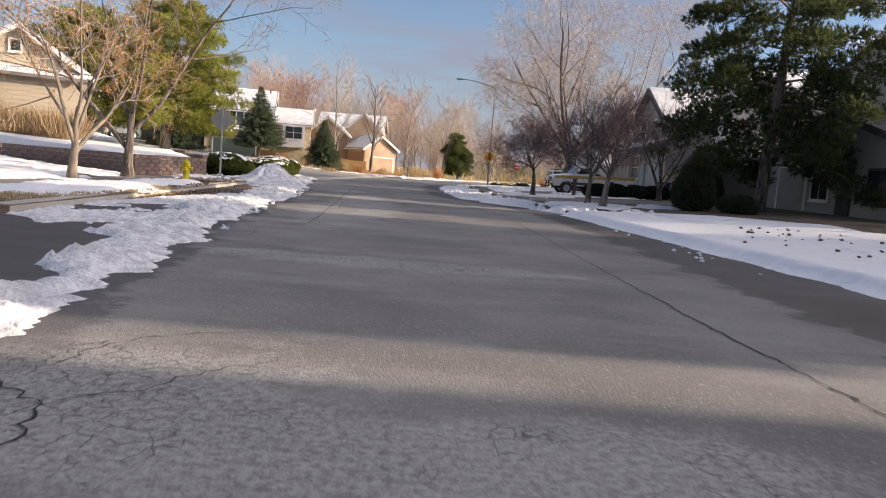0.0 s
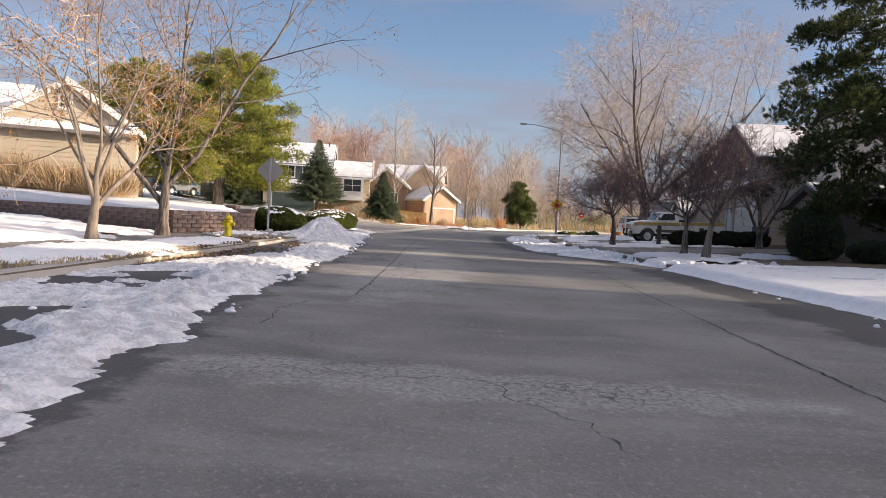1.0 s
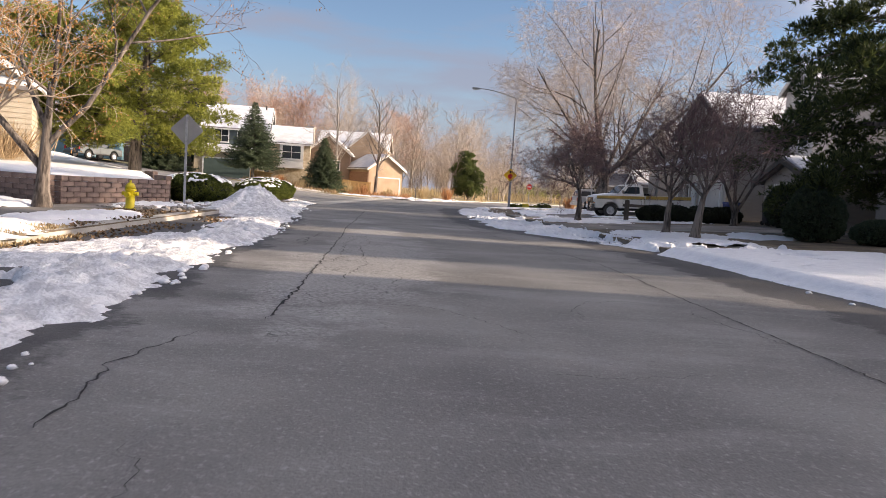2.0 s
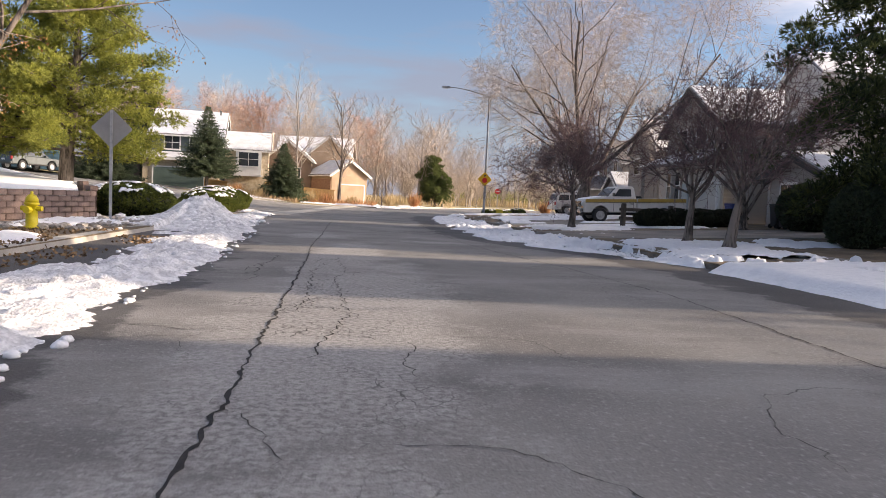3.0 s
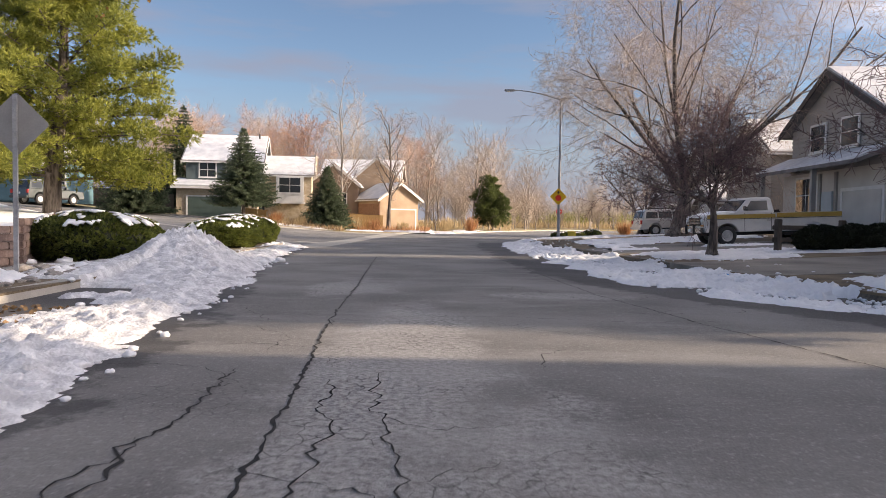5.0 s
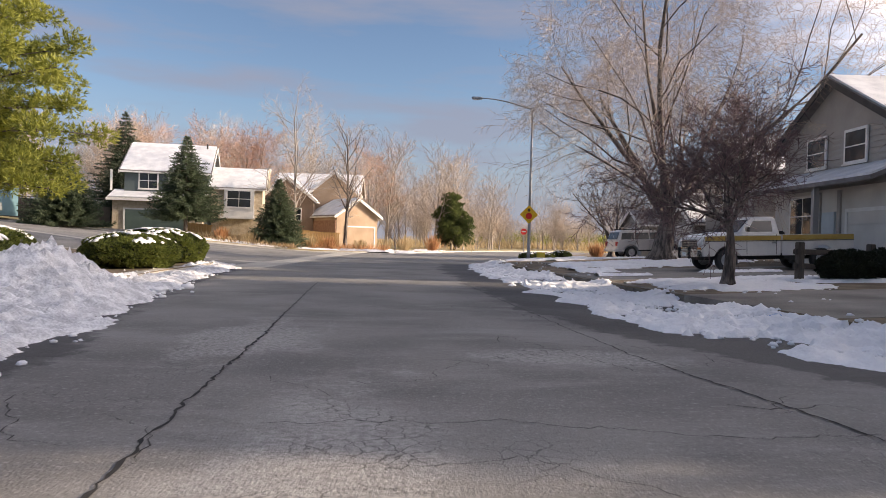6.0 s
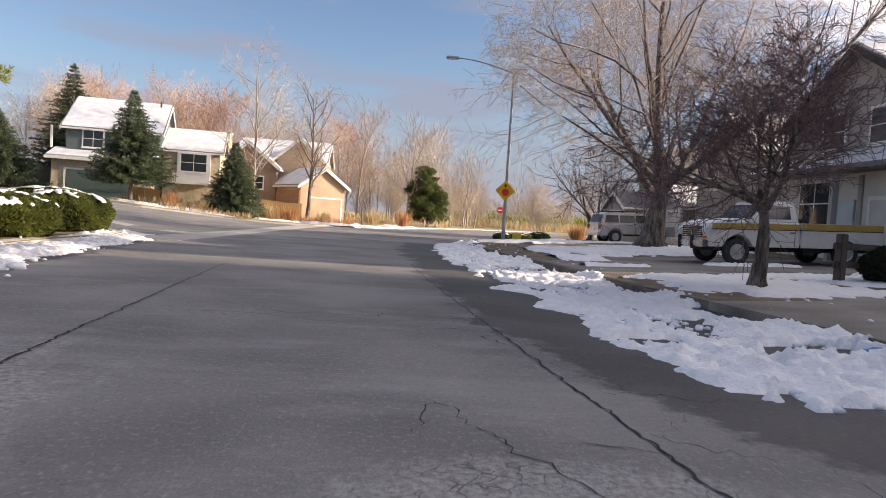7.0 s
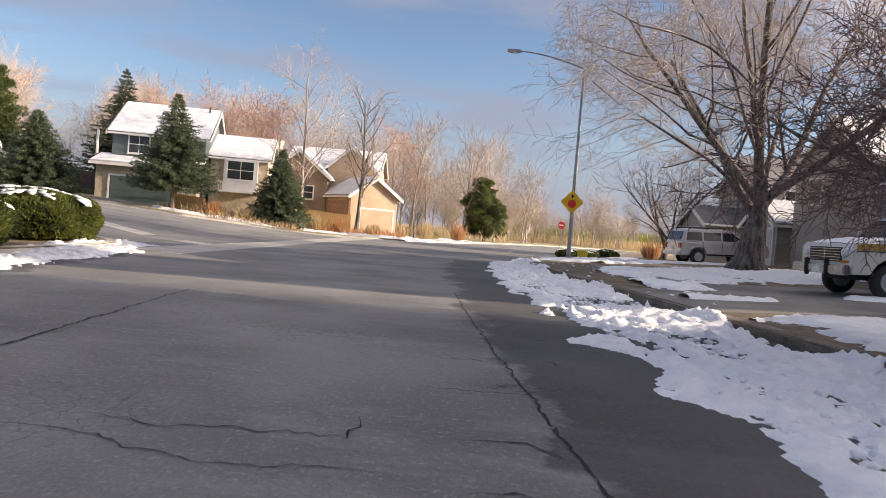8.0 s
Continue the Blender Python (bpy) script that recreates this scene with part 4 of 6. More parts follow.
def terrace_sheet():
    from mathutils import geometry
    pts = [Vector(p) for p in fine(terrace + [terrace[0]], 1.0)[:-1]]
    n = len(pts)
    inner = [Vector((x, y)) for x in np.arange(-45, -10, 1.3) for y in np.arange(26, 60, 1.3)]
    vs, _, fs, *_ = geometry.delaunay_2d_cdt(pts + inner, [(i, (i + 1) % n) for i in range(n)], [], 1, 1e-5)
    bm = bmesh.new()
    bv = [bm.verts.new((v.x, v.y, float(left_terrace(v.x, v.y)) + 0.05 * float(fbm(v.x, v.y, 0.6, 3, 4)))) for v in vs]
    for f in fs:
        bm.faces.new([bv[i] for i in f])
    bmesh.ops.delete(bm, geom=[v for v in bm.verts if not v.link_faces], context="VERTS")
    ext = bmesh.ops.extrude_edge_only(bm, edges=[e for e in bm.edges if e.is_boundary])["geom"]
    for v in ext:
        if isinstance(v, bmesh.types.BMVert):
            v.co.z = min(v.co.z - 0.3, float(base(v.co.x, v.co.y)) + 0.05)
    return smooth(tagged(part("ground_terrace", bm, SNOW), "snow-covered lawn terrace above the block retaining wall", "ground", kind="structure"))


terrace_sheet()
snow_sheet("far_yard_snow", -24, 12, 78, 112, 0.2, patches([(-15.5, 81.6, 2.0, 0.5), (-18.6, 82.6, 1.5, 0.6), (-22.4, 80.4, 0.9, 0.8), (-9.8, 85.6, 1.4, 0.6), (-12, 82.6, 2.2, 0.8), (-8, 84.6, 2.6, 1.2), (-4.5, 89, 1.2, 3.2), (-17, 80.6, 2.5, 0.9), (-6.5, 88, 2, 1.2), (-2.5, 96, 1.4, 4), (-20.5, 79.6, 1.6, 0.7), (-11, 86.2, 2.2, 0.8), (-2, 104, 2, 4)], 107, 0.2, 0.8), SNOW, "thin snow patches along the far kerb and beds")

# ---- retaining wall of stacked blocks ----
BLOCK = mat("split_block", (0.14, 0.097, 0.083), (0.25, 0.178, 0.152), 2.5, 0.92, 0.7, 22, spread=0.4, deep=0.04)
wall = tagged(new("retaining_wall"), "retaining wall of stacked red-brown split concrete blocks", "wall", kind="structure")


def block_run(a, b, courses, high, long):
    """Courses of blocks, each set half a block along from the one below and a little uneven."""
    L = math.hypot(b[0] - a[0], b[1] - a[1])
    n = max(1, round(L / long))
    ang = math.degrees(math.atan2(b[1] - a[1], b[0] - a[0]))
    rng = random.Random(int(L * 100))
    made = {}
    for c in range(courses):
        cap = c == courses - 1
        for k in range(n + c % 2):
            u0, u1 = (max(0, k - 0.5 * (c % 2)) / n, min(n, k + 1 - 0.5 * (c % 2)) / n)
            half = u1 - u0 < 0.75 / n
            x, y = a[0] + (b[0] - a[0]) * (u0 + u1) / 2, a[1] + (b[1] - a[1]) * (u0 + u1) / 2
            if (half, cap) not in made:
                w = L * (u1 - u0) / 2 - 0.005
                ob = part("block", box(-w, w, -0.12 if cap else -0.09, 0.09, 0, high - 0.008, 0.014), BLOCK, wall)
                made[half, cap] = ob.data
            else:
                ob = new("block", made[half, cap])
                ob.parent = wall
            ob.matrix_basis = pose(x, y, float(base(x, y)) + KERB - 0.12 + c * high, 0, 0, ang + rng.uniform(-0.5, 0.5)) @ Matrix.Translation((0, rng.uniform(-0.008, 0.008), 0))


block_run((-12.15, 26.9), (-11.4, 32.7), 6, 0.155, 0.6)
block_run((-22.3, 30.8), (-12.25, 26.85), 6, 0.155, 0.6)
block_run((-11.42, 32.8), (-15.0, 40.2), 7, 0.155, 0.9)
block_run((-15.1, 40.3), (-18.1, 46.2), 8, 0.155, 1.5)
block_run((-34, 33.0), (-22.35, 30.85), 7, 0.155, 2.4)


# ---- houses ----
SHINGLE = mat("shingle", (0.12, 0.11, 0.105), (0.24, 0.22, 0.21), 2, 0.9, 0.4, 30)
TAN = mat("tan_siding", (0.40, 0.345, 0.26), (0.51, 0.445, 0.35), 0.8, 0.85, 0.2, 30)
GREIGE = mat("greige_siding", (0.30, 0.282, 0.26), (0.40, 0.375, 0.345), 0.8, 0.85, 0.2, 30)
STUCCO = mat("pale_stucco", (0.52, 0.49, 0.45), (0.66, 0.63, 0.58), 0.9, 0.9, 0.3, 50)
SAGE = mat("sage_siding", (0.07, 0.095, 0.10), (0.11, 0.14, 0.14), 0.8, 0.8, 0.2, 30)
GREEN_DOOR = mat("green_garage_door", (0.06, 0.095, 0.085), (0.10, 0.145, 0.13), 0.8, 0.6, 0.1, 30)
STONE = mat("pale_stone", (0.36, 0.29, 0.20), (0.58, 0.50, 0.38), 3.5, 0.9, 0.6, 14)
BRICK = mat("brown_brick", (0.24, 0.13, 0.085), (0.40, 0.24, 0.16), 6, 0.9, 0.4, 30)
PEACH = mat("peach_siding", (0.38, 0.27, 0.18), (0.50, 0.37, 0.26), 0.8, 0.85, 0.2, 30)
BROWN = mat("brown_siding", (0.20, 0.145, 0.11), (0.30, 0.22, 0.17), 0.8, 0.85, 0.2, 30)
TEAL = mat("teal_siding", (0.07, 0.15, 0.18), (0.11, 0.21, 0.25), 0.8, 0.8, 0.2, 30)
FENCE = mat("cedar_fence", (0.42, 0.25, 0.09), (0.62, 0.40, 0.17), 2.5, 0.85, 0.3, 30, stretch=(1, 1, 0.2))
PALE_BLUE = mat("pale_blue_paint", (0.40, 0.47, 0.50), (0.50, 0.57, 0.60), 2, 0.6, 0.1, 30)
DARK_TRIM = mat("dark_trim", (0.03, 0.03, 0.03), (0.07, 0.065, 0.06), 2, 0.7, 0.1, 30)


def turned(bm, axis):
    """Volumes are drawn with the ridge along y; axis x turns them a quarter."""
    if axis == "x":
        bmesh.ops.rotate(bm, verts=bm.verts, cent=(0, 0, 0), matrix=Matrix.Rotation(radians(90), 3, "Z"))
    return bm


def volume(t, cx, cy, wide, deep, z0, eave, ridge, axis, wall_mat, over=0.45, snow=True, siding=0.0, trim=WHITE, roof_mat=None):
    """A gabled block: wide across the ridge, deep along it; centre cx, cy. Walls, two roof slopes, barge boards, snow."""
    m = Matrix.Translation((cx, cy, 0))
    h = wide / 2
    bm = turned(prism([(-h, z0), (h, z0), (h, eave), (0, ridge), (-h, eave)], -deep / 2, deep / 2), axis)
    w = part("wall", bm, wall_mat, t)
    w.matrix_basis = m
    if siding:
        me = None
        z = z0 + 0.3
        while z < eave - 0.1:
            bm = bmesh.new()
            for s in (-1, 1):
                box(s * h - 0.03, s * h + 0.03, -deep / 2 - 0.03, deep / 2 + 0.03, 0, siding * 0.6, 0, bm)
                box(-h - 0.03, h + 0.03, s * deep / 2 - 0.03, s * deep / 2 + 0.03, 0, siding * 0.6, 0, bm)
            if me is None:
                o = part("siding_board", turned(bm, axis), wall_mat, w)
                me = o.data
            else:
                bm.free()
                o = new("siding_board", me)
                o.parent = w
            o.matrix_basis = pose(0, 0, z)
            z += siding
    k = (ridge - eave) / h
    ez = eave - over * k
    for s in (-1, 1):
        prof = [(s * (h + over), ez + 0.02), (0, ridge + 0.02), (0, ridge + 0.18), (s * (h + over), ez + 0.18)]
        r = part("roof", turned(prism(prof, -deep / 2 - over, deep / 2 + over), axis), roof_mat or SHINGLE, t)
        r.matrix_basis = m
        part("gutter", turned(box(s * (h + over) - 0.06, s * (h + over) + 0.06, -deep / 2 - over, deep / 2 + over, ez + 0.0, ez + 0.13), axis), trim, r)
        if snow:
            prof = [(s * (h + over - 0.08), ez + 0.19 + 0.08 * k), (0, ridge + 0.185), (0, ridge + 0.29), (s * (h + over - 0.12), ez + 0.28 + 0.08 * k)]
            part("snow_cover", turned(prism(prof, -deep / 2 - over + 0.1, deep / 2 + over - 0.1), axis), ROOF_SNOW, r, "white snow")
    for e in (-1, 1):
        for s in (-1, 1):
            y = e * (deep / 2 + over)
            prof = [(s * (h + over + .02), ez - 0.12), (0, ridge - 0.12), (0, ridge + 0.16), (s * (h + over + .02), ez + 0.16)]
            b = part("barge_board", turned(prism(prof, y - 0.03, y + 0.03), axis), trim, t)
            b.matrix_basis = m
    return w


def window(t, x, y, z, wide, high, face, panes=(1, 2), trim=WHITE, name="window"):
    """A framed window on a wall; face is the outward turn in degrees (0 looks along -y)."""
    fr = part(name, box(-wide / 2 - 0.09, wide / 2 + 0.09, -0.05, 0.02, -high / 2 - 0.09, high / 2 + 0.09, 0.01), trim, t, "white-framed window")
    fr.matrix_basis = pose(x, y, z, 0, 0, face)
    part("sill", box(-wide / 2 - 0.13, wide / 2 + 0.13, -0.10, -0.05, -high / 2 - 0.13, -high / 2 - 0.07), trim, fr)
    nx, nz = panes
    for i in range(nx):
        for j in range(nz):
            x0, x1 = -wide / 2 + wide * i / nx + 0.025, -wide / 2 + wide * (i + 1) / nx - 0.025
            a, b = -high / 2 + high * j / nz + 0.025, -high / 2 + high * (j + 1) / nz - 0.025
            part("pane", box(x0, x1, -0.054, -0.03, a, b), GLASS, fr)
    return fr


def garage_door(t, x, y, z0, wide, high, face, material, rows=4, trim=WHITE):
    d = part("garage_door", box(-wide / 2, wide / 2, -0.03, 0.05, 0, high), material, t, "panelled garage door")
    d.matrix_basis = pose(x, y, z0, 0, 0, face)
    for j in range(rows):
        part("panel", box(-wide / 2 + 0.05, wide / 2 - 0.05, -0.055, -0.02, high * j / rows + 0.03, high * (j + 1) / rows - 0.03, 0.015), material, d)
    for s in (-1, 1):
        part("jamb", box(s * (wide / 2 + 0.07) - 0.07, s * (wide / 2 + 0.07) + 0.07, -0.06, 0.05, 0, high + 0.14), trim, d)
    part("lintel", box(-wide / 2, wide / 2, -0.06, 0.05, high, high + 0.14), trim, d)
    return d


def house_green():
    """Two storeys over a green garage, and a lower wing with a balcony window."""
    z = 1.25
    t = thing("house", pose(-27, 85.6, 0, 0, 0, 11) @ pose(27, -85.2, 0), "two-storey house with green garage door and snow-covered roofs", "house")
    volume(t, -25.6, 90.2, 9.2, 7.0, z, 6.75, 9.5, "x", SAGE, 0.4)
    g = part("garage_wall", box(-29.7, -22.3, 84.0, 85.7, z - 0.4, 4.05), STONE, t, "pale stone garage front")
    part("garage_roof", prism([(84.0 - 0.5, 4.0), (86.2, 4.75), (86.2, 4.95), (84.0 - 0.5, 4.18)], 22.0, 30.1), SHINGLE, g).matrix_basis = pose(0, 0, 0, 0, 0, 90)
    part("snow_cover", prism([(84.0 - 0.42, 4.19), (86.15, 4.96), (86.15, 5.06), (84.0 - 0.46, 4.29)], 22.1, 30.0), ROOF_SNOW, g, "white snow").matrix_basis = pose(0, 0, 0, 0, 0, 90)
    part("fascia", box(-30.1, -22.0, 83.44, 83.52, 3.95, 4.18), WHITE, g)
    garage_door(t, -26.2, 83.98, z - 0.2, 4.9, 2.15, 0, GREEN_DOOR)
    window(t, -27.1, 85.58, 5.85, 1.5, 1.35, 0, (2, 2))
    window(t, -24.6, 85.58, 5.85, 1.5, 1.35, 0, (2, 2))
    part("corner_board", box(-30.25, -30.1, 85.5, 85.66, 4.9, 6.7), WHITE, t)
    volume(t, -19.6, 91.3, 8.2, 4.6, 0.9, 5.6, 7.6, "x", STONE, 0.35)
    window(t, -19.4, 87.18, 4.5, 1.8, 1.45, 0, (2, 2))
    part("bay", box(-20.75, -18.05, 86.7, 87.25, 2.9, 5.5), WHITE, t)
    window(t, -19.4, 86.68, 4.6, 2.1, 1.5, 0, (2, 2))
    b = part("balcony", box(-21.0, -17.9, 86.0, 87.1, 2.75, 2.9), WHITE, t)
    part("rail", box(-21.0, -17.9, 86.0, 86.06, 3.55, 3.62), WHITE, b)
    for i in range(22):
        part("baluster", box(-20.98 + i * 0.145, -20.94 + i * 0.145, 86.01, 86.05, 2.9, 3.56), WHITE, b)
    part("vent_pipe", rod((-22.6, 89.6, 8.9), (-22.6, 89.6, 9.9), 0.08), DARK_TRIM, t)


def house_brown():
    t = thing("house", pose(0, 0, 0), "brown house with a chimney and snowy valley roof", "house")
    volume(t, -17.0, 101.5, 5.4, 9.0, 0.3, 5.2, 7.4, "y", BROWN, 0.4)
    volume(t, -14.6, 104.0, 6.0, 9.0, 0.3, 6.3, 8.3, "x", PEACH, 0.4)
    volume(t, -12.3, 100.0, 4.6, 3.0, 0.3, 6.2, 8.2, "y", PEACH, 0.4)
    c = part("chimney", box(-20.6, -19.6, 99.4, 100.6, 4, 8.4, 0.03), STONE, t)
    part("chimney_cap", box(-20.7, -19.5, 99.3, 100.7, 8.4, 8.55), CONCRETE, c)
    window(t, -18.2, 96.95, 3.6, 0.9, 1.2, 0, (1, 2))
    window(t, -16.0, 96.95, 3.6, 0.9, 1.2, 0, (1, 2))


def house_peach_garage():
    t = thing("garage", pose(-11.0, 96.5, 0, 0, 0, 33), "peach gabled garage with brick side wall and snowy roof", "garage")
    volume(t, 0, 0, 4.6, 6.2, 0.0, 3.55, 5.1, "y", PEACH, 0.4)
    part("brick_wall", box(-2.42, -2.3, -3.05, 3.05, 0, 3.0), BRICK, t)
    garage_door(t, 0.3, -3.12, 0.15, 3.2, 2.2, 0, PEACH)


def house_tan():
    t = thing("house", pose(-25.0, 41.0, 0, 0, 0, 27), "tan house with a white-trimmed gable facing the street", "house")
    volume(t, 0, 0, 6.6, 6.4, 0.8, 4.9, 7.1, "y", TAN, 0.4, siding=0.24)
    volume(t, -8.2, 2.6, 8.4, 11.0, 0.8, 4.9, 7.3, "x", TAN, 0.4, siding=0.24)
    window(t, -0.1, -3.24, 6.1, 0.5, 0.6, 0, (1, 1))
    part("pent_roof", prism([(-3.85, 4.5), (-3.15, 4.85), (-3.15, 5.0), (-3.85, 4.65)], -3.4, 3.4), SHINGLE, t).matrix_basis = pose(0, 0, 0, 0, 0, 90)
    part("snow_cover", prism([(-3.8, 4.66), (-3.16, 5.01), (-3.16, 5.11), (-3.8, 4.76)], -3.35, 3.35), ROOF_SNOW, t, "white snow").matrix_basis = pose(0, 0, 0, 0, 0, 90)
    window(t, -8.0, -1.66, 3.2, 1.4, 1.2, 0, (2, 1))


def house_teal():
    t = thing("house", pose(0, 0, 0), "teal house with a brick end beyond the side street", "house")
    volume(t, -44, 78.5, 6, 16, 2.3, 5.0, 7.4, "x", TEAL, 0.5)
    part("brick_front", box(-46.0, -42.8, 75.3, 75.45, 2.3, 4.9), BRICK, t)
    garage_door(t, -38.6, 75.4, 2.4, 4.9, 2.1, 0, TEAL)
    window(t, -35.6, 75.45, 4.0, 1.0, 1.2, 0)


def house_right_near():
    """Beige house behind the dark conifer, one storey before a tall block added for its shadow."""
    t = thing("house", pose(0, 0, 0), "shaded beige house behind a dark conifer", "house")
    # height and length set by the shade wanted on the road
    volume(t, 25.6, 33.6, 13.6, 9.0, 0.3, 8.0, 10.2, "x", GREIGE, 0.1, snow=False, trim=DARK_TRIM)
    volume(t, 19.0, 30.8, 12.4, 4.4, 0.3, 3.2, 5.0, "x", GREIGE, 0.5, snow=False, trim=DARK_TRIM)
    part("front_door", box(16.7, 16.82, 29.3, 30.3, 0.55, 2.65, 0.01), DARK_TRIM, t)
    window(t, 16.78, 27.4, 1.9, 1.6, 1.3, -90, (2, 1), DARK_TRIM)
    window(t, 16.78, 31.8, 1.9, 1.4, 1.3, -90, (2, 1))
    garage_door(t, 16.76, 34.4, 0.6, 2.6, 2.1, -90, GREIGE)


def house_right_white():
    t = thing("house", pose(0, 0, 0), "pale two-storey house with a low grey wing and snowy eaves", "house")
    volume(t, 21.5, 44.9, 3.4, 9.0, 0.3, 7.8, 8.9, "x", STUCCO, 0.3)
    volume(t, 16.4, 40.9, 5.0, 3.0, 0.3, 2.8, 3.7, "x", GREIGE, 0.5, siding=0.22, trim=DARK_TRIM)
    window(t, 16.98, 44.1, 5.3, 0.9, 1.1, -90)
    window(t, 16.98, 45.7, 5.3, 0.9, 1.1, -90)
    window(t, 14.88, 41.6, 2.0, 1.2, 1.1, -90, (2, 1))


def house_right_grey():
    t = thing("house", pose(0, 0, 0), "grey-beige two-storey house behind the parked pickup", "house")
    volume(t, 19.5, 51.2, 8.0, 10.5, 0.4, 5.9, 8.1, "x", GREIGE, 0.5, trim=DARK_TRIM, siding=0.22)
    # hidden back wing, added only to block the sun from the road
    volume(t, 27.0, 54.8, 8.0, 5.0, 0.4, 8.2, 10.2, "x", GREIGE, 0.2, trim=DARK_TRIM)
    part("stucco_front", box(14.02, 14.2, 46.6, 55.6, 0.4, 3.7), STUCCO, t)
    part("porch_roof", prism([(12.6, 3.65), (14.3, 4.35), (14.3, 4.5), (12.6, 3.8)], 46.4, 55.8), SHINGLE, t)
    part("snow_cover", prism([(12.65, 3.81), (14.3, 4.51), (14.3, 4.6), (12.65, 3.9)], 46.5, 55.7), ROOF_SNOW, t, "white snow")
    window(t, 14.0, 53.1, 2.65, 2.0, 1.6, -90, (2, 2))
    part("front_door", box(13.93, 14.02, 50.7, 51.6, 0.6, 2.75, 0.01), PALE_BLUE, t, "pale blue door")
    part("pilaster", box(13.94, 14.02, 51.75, 51.95, 0.5, 3.6), GREIGE, t)
    part("pilaster", box(13.94, 14.02, 50.35, 50.55, 0.5, 3.6), GREIGE, t)
    for y in (50.2, 55.4):
        part("porch_post", box(12.75, 12.95, y - 0.1, y + 0.1, 0.5, 3.7), GREIGE, t)
    garage_door(t, 14.0, 48.4, 0.6, 2.9, 2.1, -90, STUCCO)
    window(t, 14.18, 52.5, 5.3, 1.3, 1.2, -90)
    window(t, 14.18, 49.8, 5.3, 1.3, 1.2, -90)


def house_right_far():
    t = thing("house", pose(0, 0, 0), "grey lap-sided house with a small garage behind the old tree", "house")
    volume(t, 21.0, 65.1, 7.0, 10.0, 0.3, 5.6, 7.8, "x", GREIGE, 0.3, siding=0.22)
    volume(t, 17.9, 70.9, 3.8, 5.0, 0.3, 2.9, 4.0, "x", GREIGE, 0.4, siding=0.22)
    window(t, 15.98, 66.5, 4.5, 1.2, 1.2, -90)
    garage_door(t, 15.36, 70.7, 0.45, 2.6, 2.1, -90, STUCCO)


def house_right_corner():
    """A house added before the bend to shade the crossing, half hidden by the old tree."""
    t = thing("house", pose(0, 0, 0), "pale grey two-storey house with white window frames, added to shade the crossing", "house")
    volume(t, 22.5, 79.5, 8.0, 10.0, 0.3, 5.4, 7.6, "x", GREIGE, 0.4, siding=0.22, snow=False)
    volume(t, 15.9, 79.0, 5.0, 3.2, 0.3, 2.9, 4.0, "x", GREIGE, 0.35, siding=0.22, snow=False)
    for y in (77.6, 81.0):
        window(t, 17.48, y, 5.0, 1.2, 1.3, -90, (2, 1))
    window(t, 19.2, 75.48, 4.6, 1.2, 1.3, 0, (2, 1))
    garage_door(t, 14.28, 79.0, 0.45, 2.6, 2.1, -90, STUCCO)


# Added out of view, tall enough for its shadow to cross the road.
def unseen_shade_house(y0, y1, label):
    t = thing("house", pose(0, (y0 + y1) / 2, 0), label, "house")
    volume(t, 26.5, 0, y1 - y0, 10, 0.2, 9.0, 11.2, "x", TAN, 0.3, trim=DARK_TRIM)
    window(t, 21.48, 1.0, 4.8, 1.2, 1.2, -90)
    garage_door(t, 21.46, -1.2, 0.5, 2.4, 2.1, -90, WHITE)


house_green(), house_brown(), house_peach_garage(), house_tan(), house_teal()
house_right_near(), house_right_white(), house_right_grey(), house_right_far(), house_right_corner()
# gaps between these unseen houses leave the sun stripes on the road
unseen_shade_house(-30.0, -16.2, "unseen tan house added further back to shade the street")
unseen_shade_house(-14.8, 3.3, "unseen tall tan house added further back to shade the street")
unseen_shade_house(5.0, 16.1, "unseen tall tan house added beside the street to shade it")
unseen_shade_house(19.5, 24.4, "unseen narrow tall tan house added beside the street to shade it")

SHRUB_TAN = mat("tan_twig", (0.24, 0.16, 0.085), (0.42, 0.30, 0.17), 2, 0.9, 0.0, 12, island=0.3)
# ---- trees along the right ----
CRAB = Growth([9, 10, 10, 8], [58, 46, 46, 46], [1.68, 0.56, 0.5, 0.48], [0.07, 0.12, 0.18, 0.2, 0.2], [0.0, 0.085, 0.04, 0.0, -0.02], [0.74, 0.22, 0.22, 0.2], 0.0066, 0.52)
CRAB_TALL = Growth([8, 8, 8, 6], [47, 44, 46, 46], [1.8, 0.56, 0.5, 0.48], [0.07, 0.13, 0.17, 0.2, 0.2], [0.0, 0.12, 0.05, 0.0, -0.02], [0.72, 0.22, 0.22, 0.2], 0.0066, 0.52)
for x, y, s, h, r, g in ((4.8, 39.6, 11, 1.95, 0.17, CRAB), (6.2, 31.0, 12, 1.75, 0.15, CRAB_TALL), (6.4, 28.7, 13, 1.8, 0.17, CRAB_TALL)):
    bare_tree(at(x, y, s * 40), s, g, h, r, BARK, TWIG_PURPLE, "bare crab apple tree with dense purple-brown twigs", name="crab_apple_tree", group="street trees")
CLUMP = Growth([6, 6, 5, 4], [24, 38, 42, 42], [4.0, 0.6, 0.5, 0.5], [0.06, 0.08, 0.15, 0.18, 0.2], [0.0, 0.05, 0.02, -0.01, -0.03], [0.2, 0.25, 0.22, 0.2], 0.0065, 0.55)
bare_tree(at(11.8, 39.2, 15), 14, CLUMP, 1.2, 0.2, BARK, TWIG, "many-stemmed bare tree beside the bins", name="multi_stem_tree")
